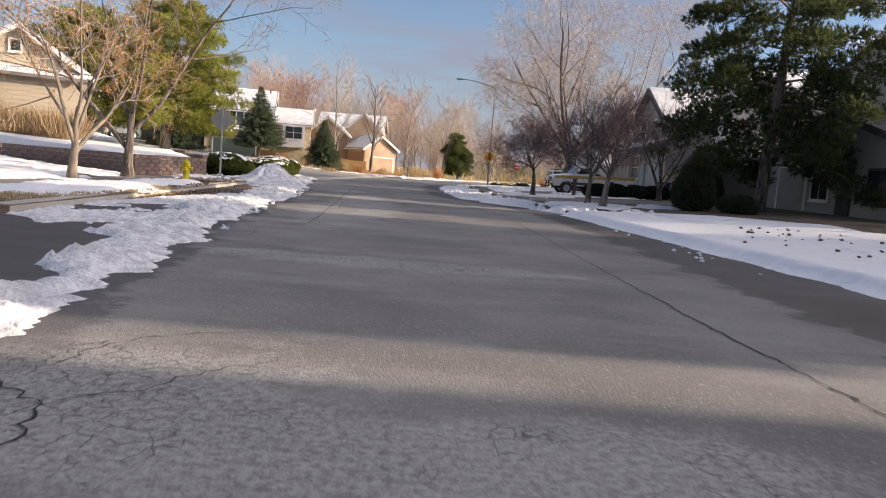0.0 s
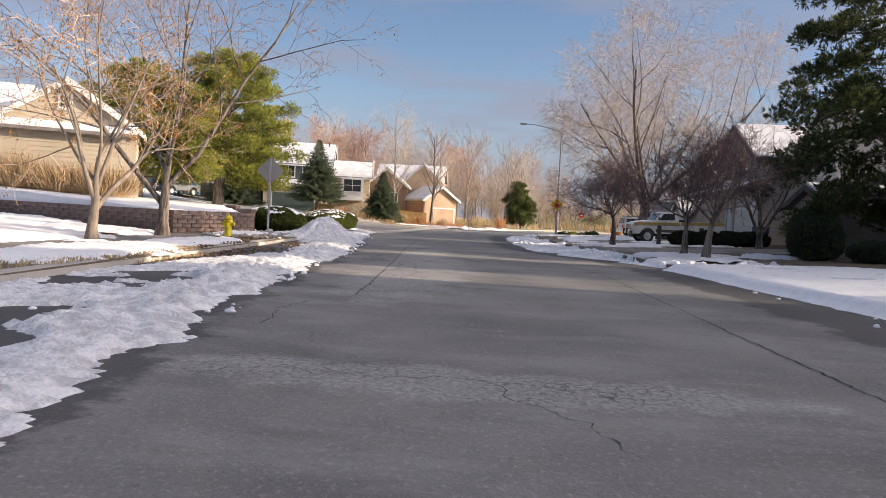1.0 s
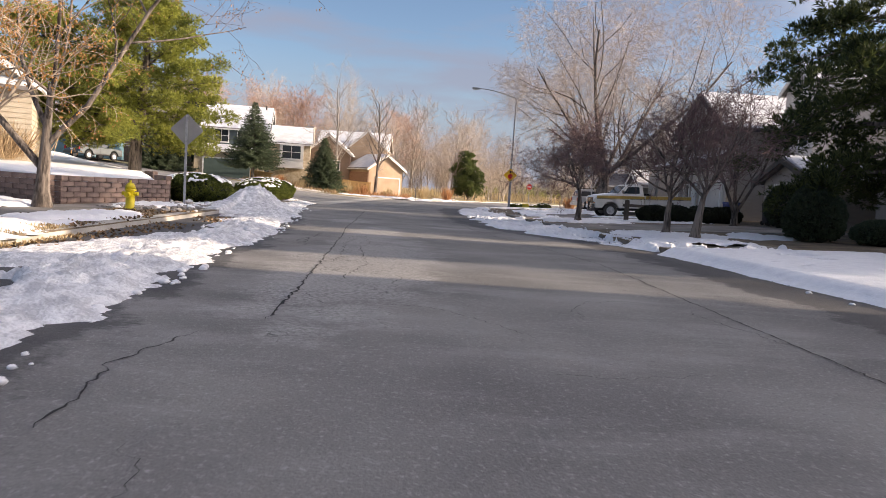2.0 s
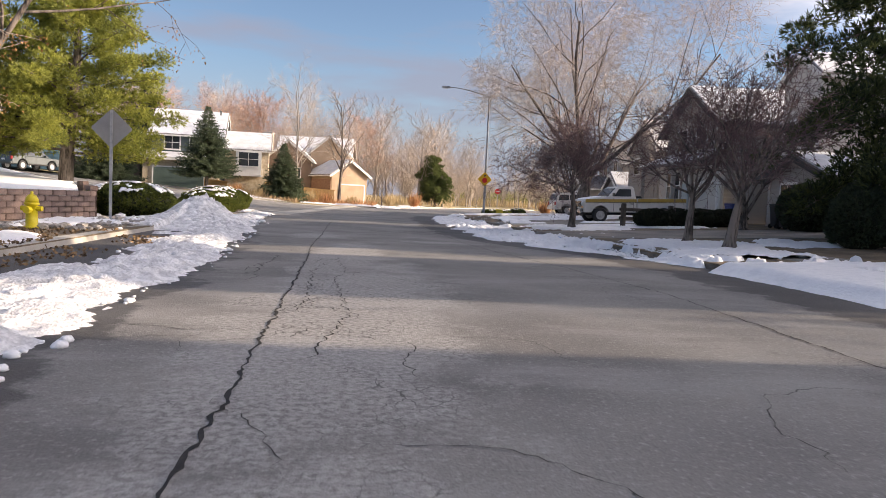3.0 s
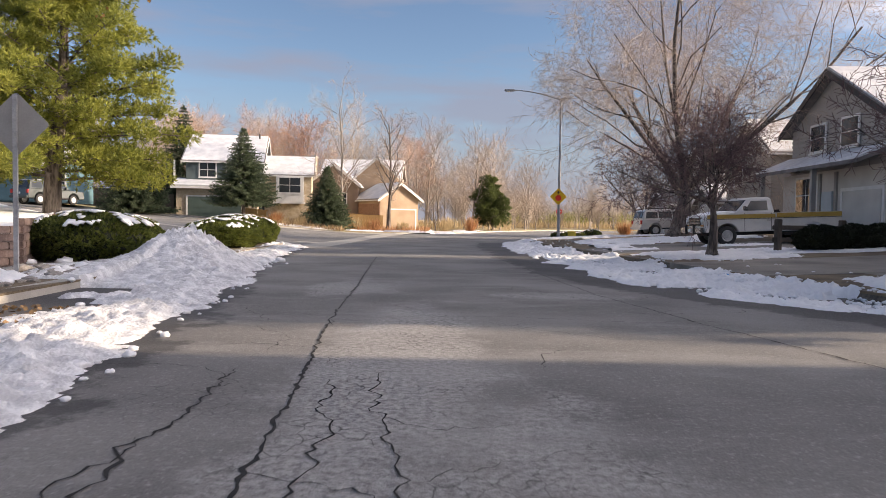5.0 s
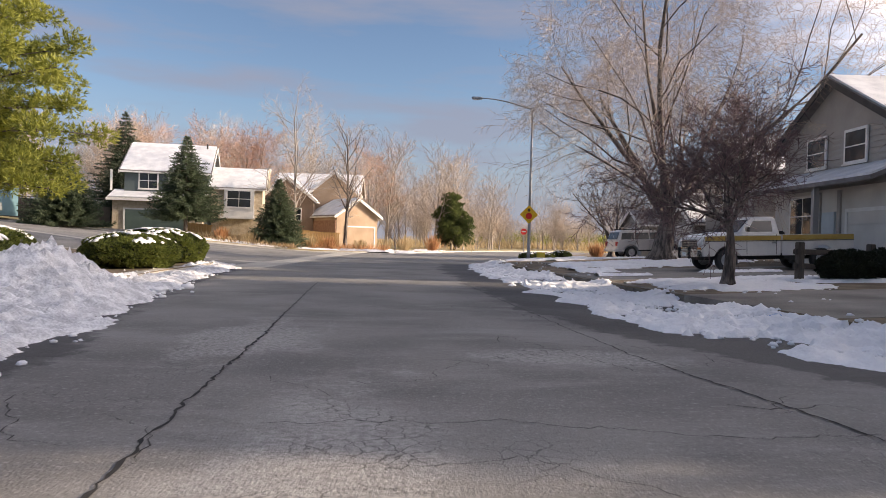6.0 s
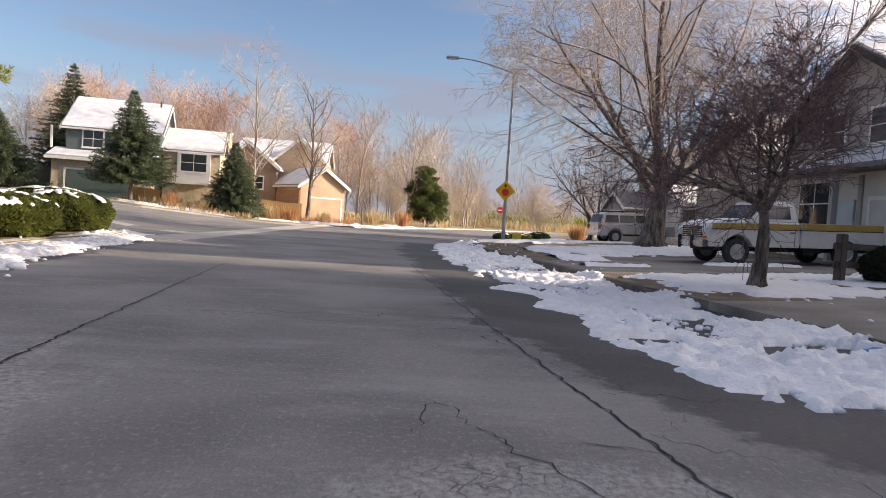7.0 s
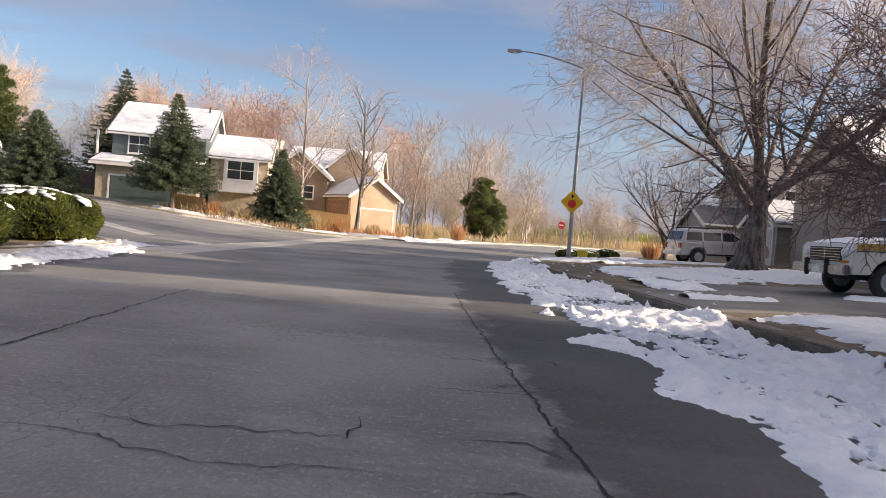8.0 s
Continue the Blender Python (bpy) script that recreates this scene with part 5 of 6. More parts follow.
BIG = Growth([7, 9, 9, 8, 6], [46, 40, 44, 44, 46], [4.6, 0.56, 0.52, 0.5, 0.55], [0.05, 0.09, 0.15, 0.18, 0.2, 0.2], [0.0, 0.075, 0.045, -0.01, -0.09, -0.17], [0.62, 0.14, 0.2, 0.2, 0.2], 0.0068, 0.42)
bare_tree(at(9.7, 58.6, 40), 24, BIG, 3.3, 0.66, BARK, TWIG_PALE, "large old bare tree with spreading limbs and fine drooping twigs", name="old_shade_tree")
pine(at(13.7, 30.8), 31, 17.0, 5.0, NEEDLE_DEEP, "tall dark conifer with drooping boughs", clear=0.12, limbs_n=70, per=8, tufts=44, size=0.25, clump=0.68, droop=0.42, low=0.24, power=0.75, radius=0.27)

# ---- trees on the left ----
ASH = Growth([6, 6, 6, 4], [34, 40, 42, 42], [2.2, 0.58, 0.52, 0.5], [0.06, 0.12, 0.14, 0.16, 0.2], [0.0, 0.05, 0.03, 0.0, -0.03], [0.3, 0.3, 0.25, 0.2], 0.006, 0.55)
bare_tree(at(-11.0, 20.5, 60), 41, ASH, 2.2, 0.15, BARK_ASH, TWIG_PALE, "small bare tree with orange dry leaves clinging to it", name="ash_tree", leaves=5200, leaf_mat=LEAF_ORANGE)
bare_tree(at(-11.4, 24.9, 80), 42, ASH, 3.2, 0.19, BARK, TWIG, "slender bare street tree before the retaining wall", name="ash_tree", leaves=5200, leaf_mat=LEAF_ORANGE)
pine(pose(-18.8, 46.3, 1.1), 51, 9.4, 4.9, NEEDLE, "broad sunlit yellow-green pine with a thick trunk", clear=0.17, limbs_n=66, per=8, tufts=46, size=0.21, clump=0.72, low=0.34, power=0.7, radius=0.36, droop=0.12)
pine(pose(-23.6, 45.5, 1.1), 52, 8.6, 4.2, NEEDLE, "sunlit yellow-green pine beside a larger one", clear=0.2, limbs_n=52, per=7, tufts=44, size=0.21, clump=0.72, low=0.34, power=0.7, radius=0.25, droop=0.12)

# ---- trees beyond the crossing ----
spruce(at(-21.8, 80.0), 61, 8.2, 3.1, NEEDLE_BLUE, "dark green spruce before the green garage", 1.9)
spruce(at(-15.0, 83.0), 62, 5.7, 2.5, NEEDLE_BLUE, "dense young spruce by the far kerb", 0.35)
spruce(at(-30.8, 78.6), 63, 5.6, 3.2, NEEDLE_BLUE, "blue-grey spruce at the side street", 0.6)
spruce(at(-34.0, 97.0), 64, 12.0, 4.4, NEEDLE_DARK, "tall dark spruce behind the house", 1.0)
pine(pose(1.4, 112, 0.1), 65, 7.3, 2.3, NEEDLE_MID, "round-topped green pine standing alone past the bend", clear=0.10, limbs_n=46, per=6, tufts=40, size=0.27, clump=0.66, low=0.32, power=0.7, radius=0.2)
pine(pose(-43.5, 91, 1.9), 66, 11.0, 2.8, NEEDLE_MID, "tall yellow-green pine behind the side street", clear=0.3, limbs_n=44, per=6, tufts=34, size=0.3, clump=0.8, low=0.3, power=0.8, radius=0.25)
BIRCH = Growth([17, 8, 8], [42, 40, 42], [0.34, 0.5, 0.5], [0.03, 0.09, 0.13, 0.18], [0.02, 0.05, 0.02, -0.03], [0.18, 0.2, 0.2], 0.009, 0.5)
bare_tree(at(-14.2, 86.5, 10), 71, BIRCH, 12.0, 0.15, BARK_PALE, TWIG_PALE, "tall slim bare birch with pale bark", name="birch_tree", leaves=500, leaf_mat=LEAF_ORANGE)
bare_tree(at(-9.8, 87.5, 10), 72, BIRCH, 10.5, 0.17, BARK, TWIG_PALE, "slim bare tree with a few rusty leaves before the garage", name="birch_tree", leaves=900, leaf_mat=LEAF_ORANGE)
ORNAMENTAL = Growth([8, 7, 6], [50, 44, 44], [1.15, 0.6, 0.52], [0.06, 0.12, 0.15, 0.18], [0.0, 0.06, 0.01, -0.02], [0.6, 0.25, 0.22], 0.009, 0.55)
bare_tree(at(-5.2, 89.0, 10), 73, ORNAMENTAL, 1.5, 0.1, BARK, TWIG, "small bare ornamental tree by the far kerb", name="small_tree")
SIDE = Growth([8, 7, 6, 5], [32, 38, 40, 42], [2.6, 0.55, 0.5, 0.5], [0.08, 0.12, 0.15, 0.16, 0.2], [0.0, 0.05, 0.02, 0.0, -0.05], [0.3, 0.2, 0.2, 0.2], 0.009, 0.5)
bare_tree(pose(13.9, 84, 0.2), 74, SIDE, 2.2, 0.32, BARK, TWIG, "dark twisted bare tree behind the parked car", name="twisted_tree")

# unseen trees added in the gaps between the houses to fleck the sunlight
yard = bare_tree(pose(23.5, 17.6, 0.4), 75, SIDE, 2.4, 0.26, BARK, TWIG, "unseen bare tree added between two houses to fleck the sunlight", name="fleck_tree", group="yard trees")
copy_thing(yard, pose(24.5, 57.2, 0.4, 0, 0, 120))

# the woods: a few grown trees, copied
WOOD = Growth([13, 8, 7], [38, 38, 40], [0.48, 0.5, 0.5], [0.03, 0.09, 0.13, 0.16], [0.02, 0.06, 0.03, 0.0], [0.2, 0.18, 0.15], 0.014, 0.5)
WOOD_SHRUB = Growth([14, 8, 6], [32, 36, 38], [0.9, 0.5, 0.5], [0.05, 0.1, 0.13, 0.16], [0.02, 0.06, 0.03, 0.0], [0.08, 0.2, 0.2], 0.012, 0.5)
rw = random.Random(5)
kinds = []
for i, (g, h, tw, lab) in enumerate(((WOOD, 10.5, TWIG_PALE, "pale bare cottonwood in the sunlit woods"), (WOOD, 12.0, TWIG_PALE, "tall pale bare cottonwood in the woods"), (WOOD, 9.0, TWIG_PALE, "bare pinkish-brown tree in the woods"),
                                     (WOOD_SHRUB, 4.6, TWIG_PALE, "bare pale thicket at the edge of the woods"), (WOOD, 11.0, TWIG_RED, "bare tree with reddish twigs behind the houses"))):
    kinds.append(bare_tree(pose(-60 + i * 6, 135, 0), 80 + i, g, h, 0.14, BARK_PALE, tw, lab, name="woodland_tree", group="woods", sides=(6, 3)))
spots = []
for i in range(46):
    spots.append((rw.uniform(-68, 5), rw.uniform(112, 136), rw.choice((0, 1, 2, 0, 4)), rw.uniform(0.85, 1.2)))
for i in range(26):
    spots.append((rw.uniform(-9, 9), rw.uniform(124, 150), rw.choice((0, 2, 3)), rw.uniform(0.7, 0.95)))
for i in range(40):
    spots.append((rw.uniform(6, 42), rw.uniform(150, 185), rw.choice((0, 2, 3, 3)), rw.uniform(0.55, 0.9)))
for i in range(8):
    spots.append((rw.uniform(-30, -22), rw.uniform(108, 116), 4, rw.uniform(0.85, 1.1)))
for i in range(9):
    spots.append((rw.uniform(-64, -38), rw.uniform(92, 108), rw.choice((0, 1, 3, 4)), rw.uniform(0.6, 0.95)))
for x, y, k, s in spots:
    c = copy_thing(kinds[k], Matrix.Identity(4))
    c.matrix_basis = pose(x, y, float(base(x, y)) - 0.05, 0, 0, rw.uniform(0, 360)) @ Matrix.Diagonal((s, s, s, 1))


def thicket(name, x0, x1, y0, y1, count, high, reed, label, seed, width=0.05):
    """Uncountable dry stems over a stretch of ground."""
    rng = random.Random(seed)
    verts, faces = [], []
    for _ in range(count):
        x, y = rng.uniform(x0, x1), rng.uniform(y0, y1)
        if float(lattice(np.float64(x * .18), np.float64(y * .18), seed)) < 0.3:
            continue
        blade(verts, faces, Vector((x, y, float(top(x, y)))), Vector((rng.gauss(0, .35), rng.gauss(0, .35), 1)), high * rng.uniform(.4, 1.1), width, rng)
    tagged(part(name, (verts, faces), reed), label, "brush", kind="stuff")


thicket("tan_brush", -6, 55, 150, 200, 5200, 2.4, REED, "tan dry brush and rushes in the open field", 91, 0.07)
thicket("tan_brush", -60, 4, 106, 122, 3600, 1.8, REED, "tan dry brush under the woods", 92, 0.05)
thicket("dark_evergreen_line", 10, 130, 225, 265, 9000, 5.5, NEEDLE, "distant hazy belt of evergreens and brush", 93, 0.28)
thicket("dry_border_plants", -21.5, -16.0, 80.5, 84.5, 900, 0.8, REED, "dry grasses and perennials in the front bed", 94, 0.03)
thicket("dry_border_plants", -13.5, -5.8, 83.5, 90, 1000, 0.7, REED_RED, "dry rusty grasses along the far kerb", 95, 0.03)
thicket("dry_border_plants", -23.5, -13.0, 79.2, 84.5, 2200, 0.55, SHRUB_TAN, "low tan and brown perennials in the front beds", 97, 0.03)
thicket("verge_grass", -8.4, -7.3, 11.5, 19.5, 2600, 0.075, REED, "short yellow dry grass along the kerb", 96, 0.012)
for i, (x, y, h) in enumerate(((-12.6, 84.6, 1.5), (-10.9, 85.0, 1.4), (-4.4, 90.5, 1.9), (-1.6, 97.0, 2.0), (-8.2, 85.5, 1.1), (10.2, 74.0, 1.2), (-17.0, 81.2, 1.1), (-19.2, 81.0, 1.3))):
    brush(at(x, y), 100 + i, 0.7, h, 260, REED_RED if i % 2 else REED, "upright clump of dry ornamental grass", "ornamental_grass", "grass", 0.18, "grass clumps", 0.022)
for i, (x, y, h) in enumerate(((-27.2, 36.4, 1.7), (-24.8, 36.2, 2.0), (-22.4, 36.6, 1.7), (-20.6, 36.9, 1.8), (-29.8, 36.2, 1.7))):
    brush(pose(x, y, float(left_terrace(x, y))), 120 + i, 1.8, h, 1300, SHRUB_TAN, "bushy tan dry shrub before the tan house", "dry_shrub", "shrub", 0.45, "shrubs by the house", 0.016)

# ---- bushes ----
shrub(at(-11.3, 35.4), 131, 1.5, 1.9, 1.15, JUNIPER, "rounded dark green juniper with patches of snow", 3800, 0.12, 0.22, group="corner junipers")
shrub(at(-12.4, 38.6), 132, 1.4, 1.7, 1.1, JUNIPER, "rounded dark green juniper with patches of snow", 3400, 0.12, 0.22, group="corner junipers")
shrub(at(-11.0, 43.6), 133, 1.4, 1.8, 1.0, JUNIPER, "clipped sunlit juniper with snow on its crown", 5400, 0.11, 0.28, group="corner junipers")
shrub(at(-11.8, 47.8), 134, 1.75, 1.7, 1.2, JUNIPER, "clipped sunlit juniper with snow on its crown", 5400, 0.11, 0.28, group="corner junipers")
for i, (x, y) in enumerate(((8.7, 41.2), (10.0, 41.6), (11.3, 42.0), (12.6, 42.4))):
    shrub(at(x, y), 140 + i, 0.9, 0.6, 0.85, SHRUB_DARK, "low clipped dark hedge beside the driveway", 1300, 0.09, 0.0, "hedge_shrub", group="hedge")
shrub(at(10.2, 29.2), 150, 0.9, 0.9, 1.8, NEEDLE_DARK, "tall rounded dark evergreen shrub", 3200, 0.13, 0.0, "evergreen_shrub")
shrub(at(13.9, 38.4), 151, 1.1, 1.1, 2.0, NEEDLE_DARK, "dark evergreen shrub against the house", 2400, 0.13, 0.0, "evergreen_shrub")
shrub(at(11.6, 28.0), 152, 0.8, 0.8, 0.75, NEEDLE_DARK, "low dark evergreen shrub under the conifer", 1600, 0.12, 0.0, "evergreen_shrub")
for i, (x, y) in enumerate(((5.2, 74.0), (6.6, 75.2), (8.0, 76.0))):
    shrub(at(x, y), 155 + i, 0.8, 0.6, 0.5, JUNIPER, "low green juniper on the corner bed", 800, 0.09, 0.1, "ground_juniper")

# ---- hydrant ----
YELLOW = mat("hydrant_yellow", (0.52, 0.42, 0.012), (0.68, 0.56, 0.02), 5, 0.5, 0.15, 40)


def lathe(profile, sides=16, bm=None):
    bm = bm or bmesh.new()
    rows = [[bm.verts.new((r * math.cos(6.28318 * k / sides), r * math.sin(6.28318 * k / sides), z)) for k in range(sides)] for r, z in profile]
    for a, b in zip(rows, rows[1:]):
        for k in range(sides):
            bm.faces.new((a[k], a[(k + 1) % sides], b[(k + 1) % sides], b[k]))
    bm.faces.new(rows[0][::-1])
    bm.faces.new(rows[-1])
    return bm


hyd = thing("fire_hydrant", at(-9.95, 26.6), "bright yellow cast-iron fire hydrant on the verge", "fire hydrant")
smooth(part("barrel", lathe([(0.17, 0), (0.17, 0.04), (0.12, 0.05), (0.115, 0.5), (0.15, 0.51), (0.15, 0.55), (0.13, 0.56)]), YELLOW, hyd))
smooth(part("bonnet", lathe([(0.135, 0.56), (0.125, 0.64), (0.085, 0.71), (0.03, 0.74), (0.03, 0.79), (0.02, 0.8)]), YELLOW, hyd))
part("nozzle_cap", rod((0.1, 0, 0.43), (0.22, 0, 0.43), 0.055, 0.055, 8), YELLOW, hyd)
part("nozzle_cap", rod((-0.1, 0, 0.43), (-0.22, 0, 0.43), 0.055, 0.055, 8), YELLOW, hyd)
part("pumper_cap", rod((0, -0.1, 0.4), (0, -0.23, 0.4), 0.075, 0.075, 8), YELLOW, hyd)


# ---- signs and the street lamp ----
def diamond(bm, side, y0, y1):
    h = side / math.sqrt(2)
    r = 0.06
    pts = []
    for k in range(4):
        a = math.pi / 2 * k
        c = Vector((math.cos(a), math.sin(a))) * (h - r * 1.41)
        pts += [(c.x + r * math.cos(a + s), c.y + r * math.sin(a + s)) for s in (-0.7, -0.35, 0, 0.35, 0.7)]
    return prism(pts, y0, y1, bm)


SIGN_YELLOW = mat("sign_yellow", (0.70, 0.40, 0.01), (0.82, 0.48, 0.015), 3, 0.4, 0.0)
SIGN_RED = mat("sign_red", (0.62, 0.02, 0.015), (0.74, 0.03, 0.02), 3, 0.4, 0.0)
sb = thing("warning_sign", at(-9.9, 30.4, 6), "diamond road sign seen from its bare grey back", "road sign")
part("plate", diamond(None, 0.76, -0.004, 0.004), SIGNBACK, sb).matrix_basis = pose(0, 0.035, 2.52)
post = part("post", box(-0.035, 0.035, -0.02, 0.02, -0.1, 3.0), STEEL, sb)
part("bolt", rod((0, -0.03, 2.3), (0, 0.05, 2.3), 0.012, 0.012, 6), STEEL, post)
part("bolt", rod((0, -0.03, 2.75), (0, 0.05, 2.75), 0.012, 0.012, 6), STEEL, post)

lamp = thing("street_lamp", at(3.56, 63.4), "tall grey steel street lamp with a long curved arm", "street lamp")
smooth(part("pole", rod((0, 0, -0.1), (0, 0, 8.75), 0.10, 0.055, 12), STEEL, lamp))
arm = []
for k in range(9):
    u = k / 8
    arm.append(Vector((-2.95 * u, 0, 8.7 + 0.62 * math.sin(u * 1.5) - 0.05 * u)))
smooth(part("arm", tubes([(0, arm, [0.045 - 0.015 * k / 8 for k in range(9)])], 8), STEEL, lamp))
head = part("lamp_head", box(-3.55, -2.9, -0.13, 0.13, 9.2, 9.33, 0.04), STEEL, lamp)
part("lens", box(-3.45, -3.1, -0.09, 0.09, 9.165, 9.205, 0.01), WHITE, head)
part("base_collar", lathe([(0.17, -0.02), (0.17, 0.08), (0.12, 0.12)]), STEEL, lamp)

sa = thing("stop_ahead_sign", pose(3.5, 63.27, float(top(3.5, 63.3)) + 2.62, 0, 0, 4), "yellow diamond warning sign with red octagon on the lamp pole", "road sign")
part("plate", diamond(None, 0.76, -0.004, 0.004), SIGN_YELLOW, sa)
oct_pts = [(0.2 * math.cos(math.pi / 8 + math.pi / 4 * k), 0.2 * math.sin(math.pi / 8 + math.pi / 4 * k) - 0.08) for k in range(8)]
part("octagon", prism(oct_pts, -0.009, -0.005), SIGN_RED, sa)
part("arrow", prism([(-0.03, 0.16), (0.03, 0.16), (0.03, 0.24), (0.1, 0.24), (0, 0.38), (-0.1, 0.24), (-0.03, 0.24)], -0.009, -0.005), BLACK, sa)
part("bracket", box(-0.03, 0.12, 0.004, 0.10, -0.03, 0.03), STEEL, sa)

ss = thing("stop_sign", at(11.6, 122), "far red octagonal stop sign on a thin post", "road sign")
part("plate", prism([(0.46 * math.cos(math.pi / 8 + math.pi / 4 * k), 0.46 * math.sin(math.pi / 8 + math.pi / 4 * k) + 2.9) for k in range(8)], -0.06, -0.05), SIGN_RED, ss)
part("letter_bar", box(-0.3, 0.3, -0.068, -0.062, 2.82, 2.98), WHITE, ss)
part("post", box(-0.05, 0.05, -0.04, 0.04, -0.1, 3.3), STEEL, ss)

# ---- vehicles ----
PAINT_WHITE = mat("white_car_paint", (0.60, 0.59, 0.56), (0.70, 0.69, 0.66), 1.5, 0.35, 0.0, 30, coat=0.5)
PAINT_MUSTARD = mat("mustard_car_paint", (0.42, 0.27, 0.06), (0.52, 0.35, 0.09), 1.5, 0.4, 0.0, 30, coat=0.5)
PAINT_SILVER = mat("silver_car_paint", (0.50, 0.50, 0.50), (0.62, 0.62, 0.61), 1.5, 0.35, 0.0, 30, metal=0.2, coat=0.5)
PAINT_GREEN = mat("dark_green_car_paint", (0.02, 0.03, 0.028), (0.04, 0.055, 0.05), 1.5, 0.35, 0.0, 30, coat=0.5)
CHROME = mat("chrome", (0.45, 0.45, 0.45), (0.62, 0.62, 0.62), 4, 0.25, 0.0, 30, metal=0.9)
RED_LENS = mat("red_lens", (0.35, 0.012, 0.01), (0.5, 0.02, 0.015), 4, 0.3, 0.0)
AMBER = mat("amber_lens", (0.6, 0.2, 0.01), (0.7, 0.26, 0.02), 4, 0.3, 0.0)


def wheel(t, x, y, r, rim_mat):
    s = -1 if y < 0 else 1
    prof = [(r * 0.62, -0.1), (r * 0.94, -0.11), (r, -0.08), (r, 0.08), (r * 0.94, 0.11), (r * 0.62, 0.1)]
    w = smooth(part("wheel", lathe(prof, 24), BLACK, t, "black tyre"))
    w.matrix_basis = pose(x, y, r, 90)
    part("rim", lathe([(r * 0.6, -0.104), (r * 0.56, -0.118), (r * 0.48, -0.105), (r * 0.24, -0.108), (r * 0.18, -0.128), (0.02, -0.132)], 18), rim_mat, w, "pale steel rim").matrix_basis = pose(0, 0, 0, 0 if s < 0 else 180)
    part("rim", lathe([(r * 0.6, 0.104), (r * 0.56, 0.118), (r * 0.48, 0.105), (r * 0.24, 0.108), (r * 0.18, 0.128), (0.02, 0.132)], 18), rim_mat, w).matrix_basis = pose(0, 0, 0, 0 if s < 0 else 180)


def arched(outline_top, x0, x1, z0, arches, r):
    """A side outline from x0 to x1 with wheel arches cut into its lower edge."""
    low = []
    for cx in arches:
        low += [(cx + r * math.cos(math.pi * (1 - k / 8)), max(z0, 0.4 + r * math.sin(math.pi * k / 8))) for k in range(9)]
    return [(x0, z0)] + low + [(x1, z0)] + outline_top


def tapered(profile, half, top_half, z_low, z_high, bm=None):
    """A side profile pushed across the width, drawn in towards the roof."""
    bm = prism(profile, -half, half, bm)
    for v in bm.verts:
        k = min(1, max(0, (v.co.z - z_low) / (z_high - z_low)))
        v.co.y *= 1 + (top_half / half - 1) * k
    return bm


def pickup(m):
    t = thing("pickup_truck", m, "old white pickup truck with mustard side band and snowy bonnet", "pickup truck")
    nose = arched([(0.22, 1.24), (-1.45, 1.27), (-2.48, 1.19), (-2.58, 1.08)], -2.58, 0.22, 0.52, (-1.70,), 0.47)
    b = part("body", prism(nose, -0.98, 0.98), PAINT_WHITE, t)
    bv = b.modifiers.new("edge", "BEVEL")
    bv.width, bv.segments = 0.03, 2
    for s in (-1, 1):
        y0, y1 = sorted((s * 0.98, s * 0.94))
        part("bed_side", prism(arched([(2.9, 1.24), (0.27, 1.24)], 0.27, 2.9, 0.52, (1.73,), 0.47), y0, y1), PAINT_WHITE, t)
        part("side_band", box(-2.5, 0.21, s * 0.983 - 0.006, s * 0.983 + 0.006, 1.05, 1.20), PAINT_MUSTARD, t, "mustard painted band")
        part("side_band", box(0.28, 2.89, s * 0.983 - 0.006, s * 0.983 + 0.006, 1.05, 1.225), PAINT_MUSTARD, t, "mustard painted band")
        part("side_trim", box(-2.5, 2.89, s * 0.986 - 0.006, s * 0.986 + 0.006, 1.02, 1.04), BLACK, t)
        part("door_seam", box(-1.02, -1.005, s * 0.984 - 0.003, s * 0.984 + 0.003, 0.56, 1.24), BLACK, t)
        part("door_seam", box(0.05, 0.065, s * 0.984 - 0.003, s * 0.984 + 0.003, 0.56, 1.24), BLACK, t)
        part("door_handle", box(-0.12, 0.02, s * 1.0 - 0.012, s * 1.0 + 0.012, 0.94, 0.97), CHROME, t)
        part("mirror", box(-1.12, -1.0, s * 1.1 - 0.06, s * 1.1 + 0.06, 1.34, 1.52, 0.02), CHROME, t)
        w = part("side_window", prism([(-0.98, 1.34), (-0.06, 1.34), (-0.06, 1.72), (-0.70, 1.72)], s * 0.9 - 0.005, s * 0.9 + 0.005), GLASS, t)
        for v in w.data.vertices:
            v.co.y = s * (0.957 - 0.25 * (v.co.z - 1.24)) + (0.004 if v.co.y * s > 0.9 else -0.006) * s
        smooth(part("headlight", rod((-2.62, s * 0.72, 0.98), (-2.54, s * 0.72, 0.98), 0.11, 0.12, 16), WHITE, t))
        part("turn_lamp", box(-2.61, -2.56, s * 0.72 - 0.12, s * 0.72 + 0.12, 0.76, 0.82), AMBER, t)
        part("bumper_guard", box(-2.84, -2.74, s * 0.38 - 0.04, s * 0.38 + 0.04, 0.44, 0.84, 0.02), BLACK, t)
        part("tail_light", box(2.88, 2.92, s * 0.9 - 0.05, s * 0.9 + 0.05, 0.8, 1.05), RED_LENS, t)
    part("bed_floor", box(0.27, 2.87, -0.94, 0.94, 0.66, 0.72), PAINT_WHITE, t)
    part("bed_front", box(0.26, 0.31, -0.94, 0.94, 0.6, 1.24), PAINT_WHITE, t)
    part("tailgate", box(2.85, 2.9, -0.93, 0.93, 0.62, 1.23, 0.01), PAINT_WHITE, t)
    cab = part("cab", tapered([(-1.36, 1.24), (0.2, 1.24), (0.12, 1.78), (0.02, 1.86), (-0.68, 1.86), (-0.84, 1.79)], 0.955, 0.80, 1.24, 1.86), PAINT_WHITE, t)
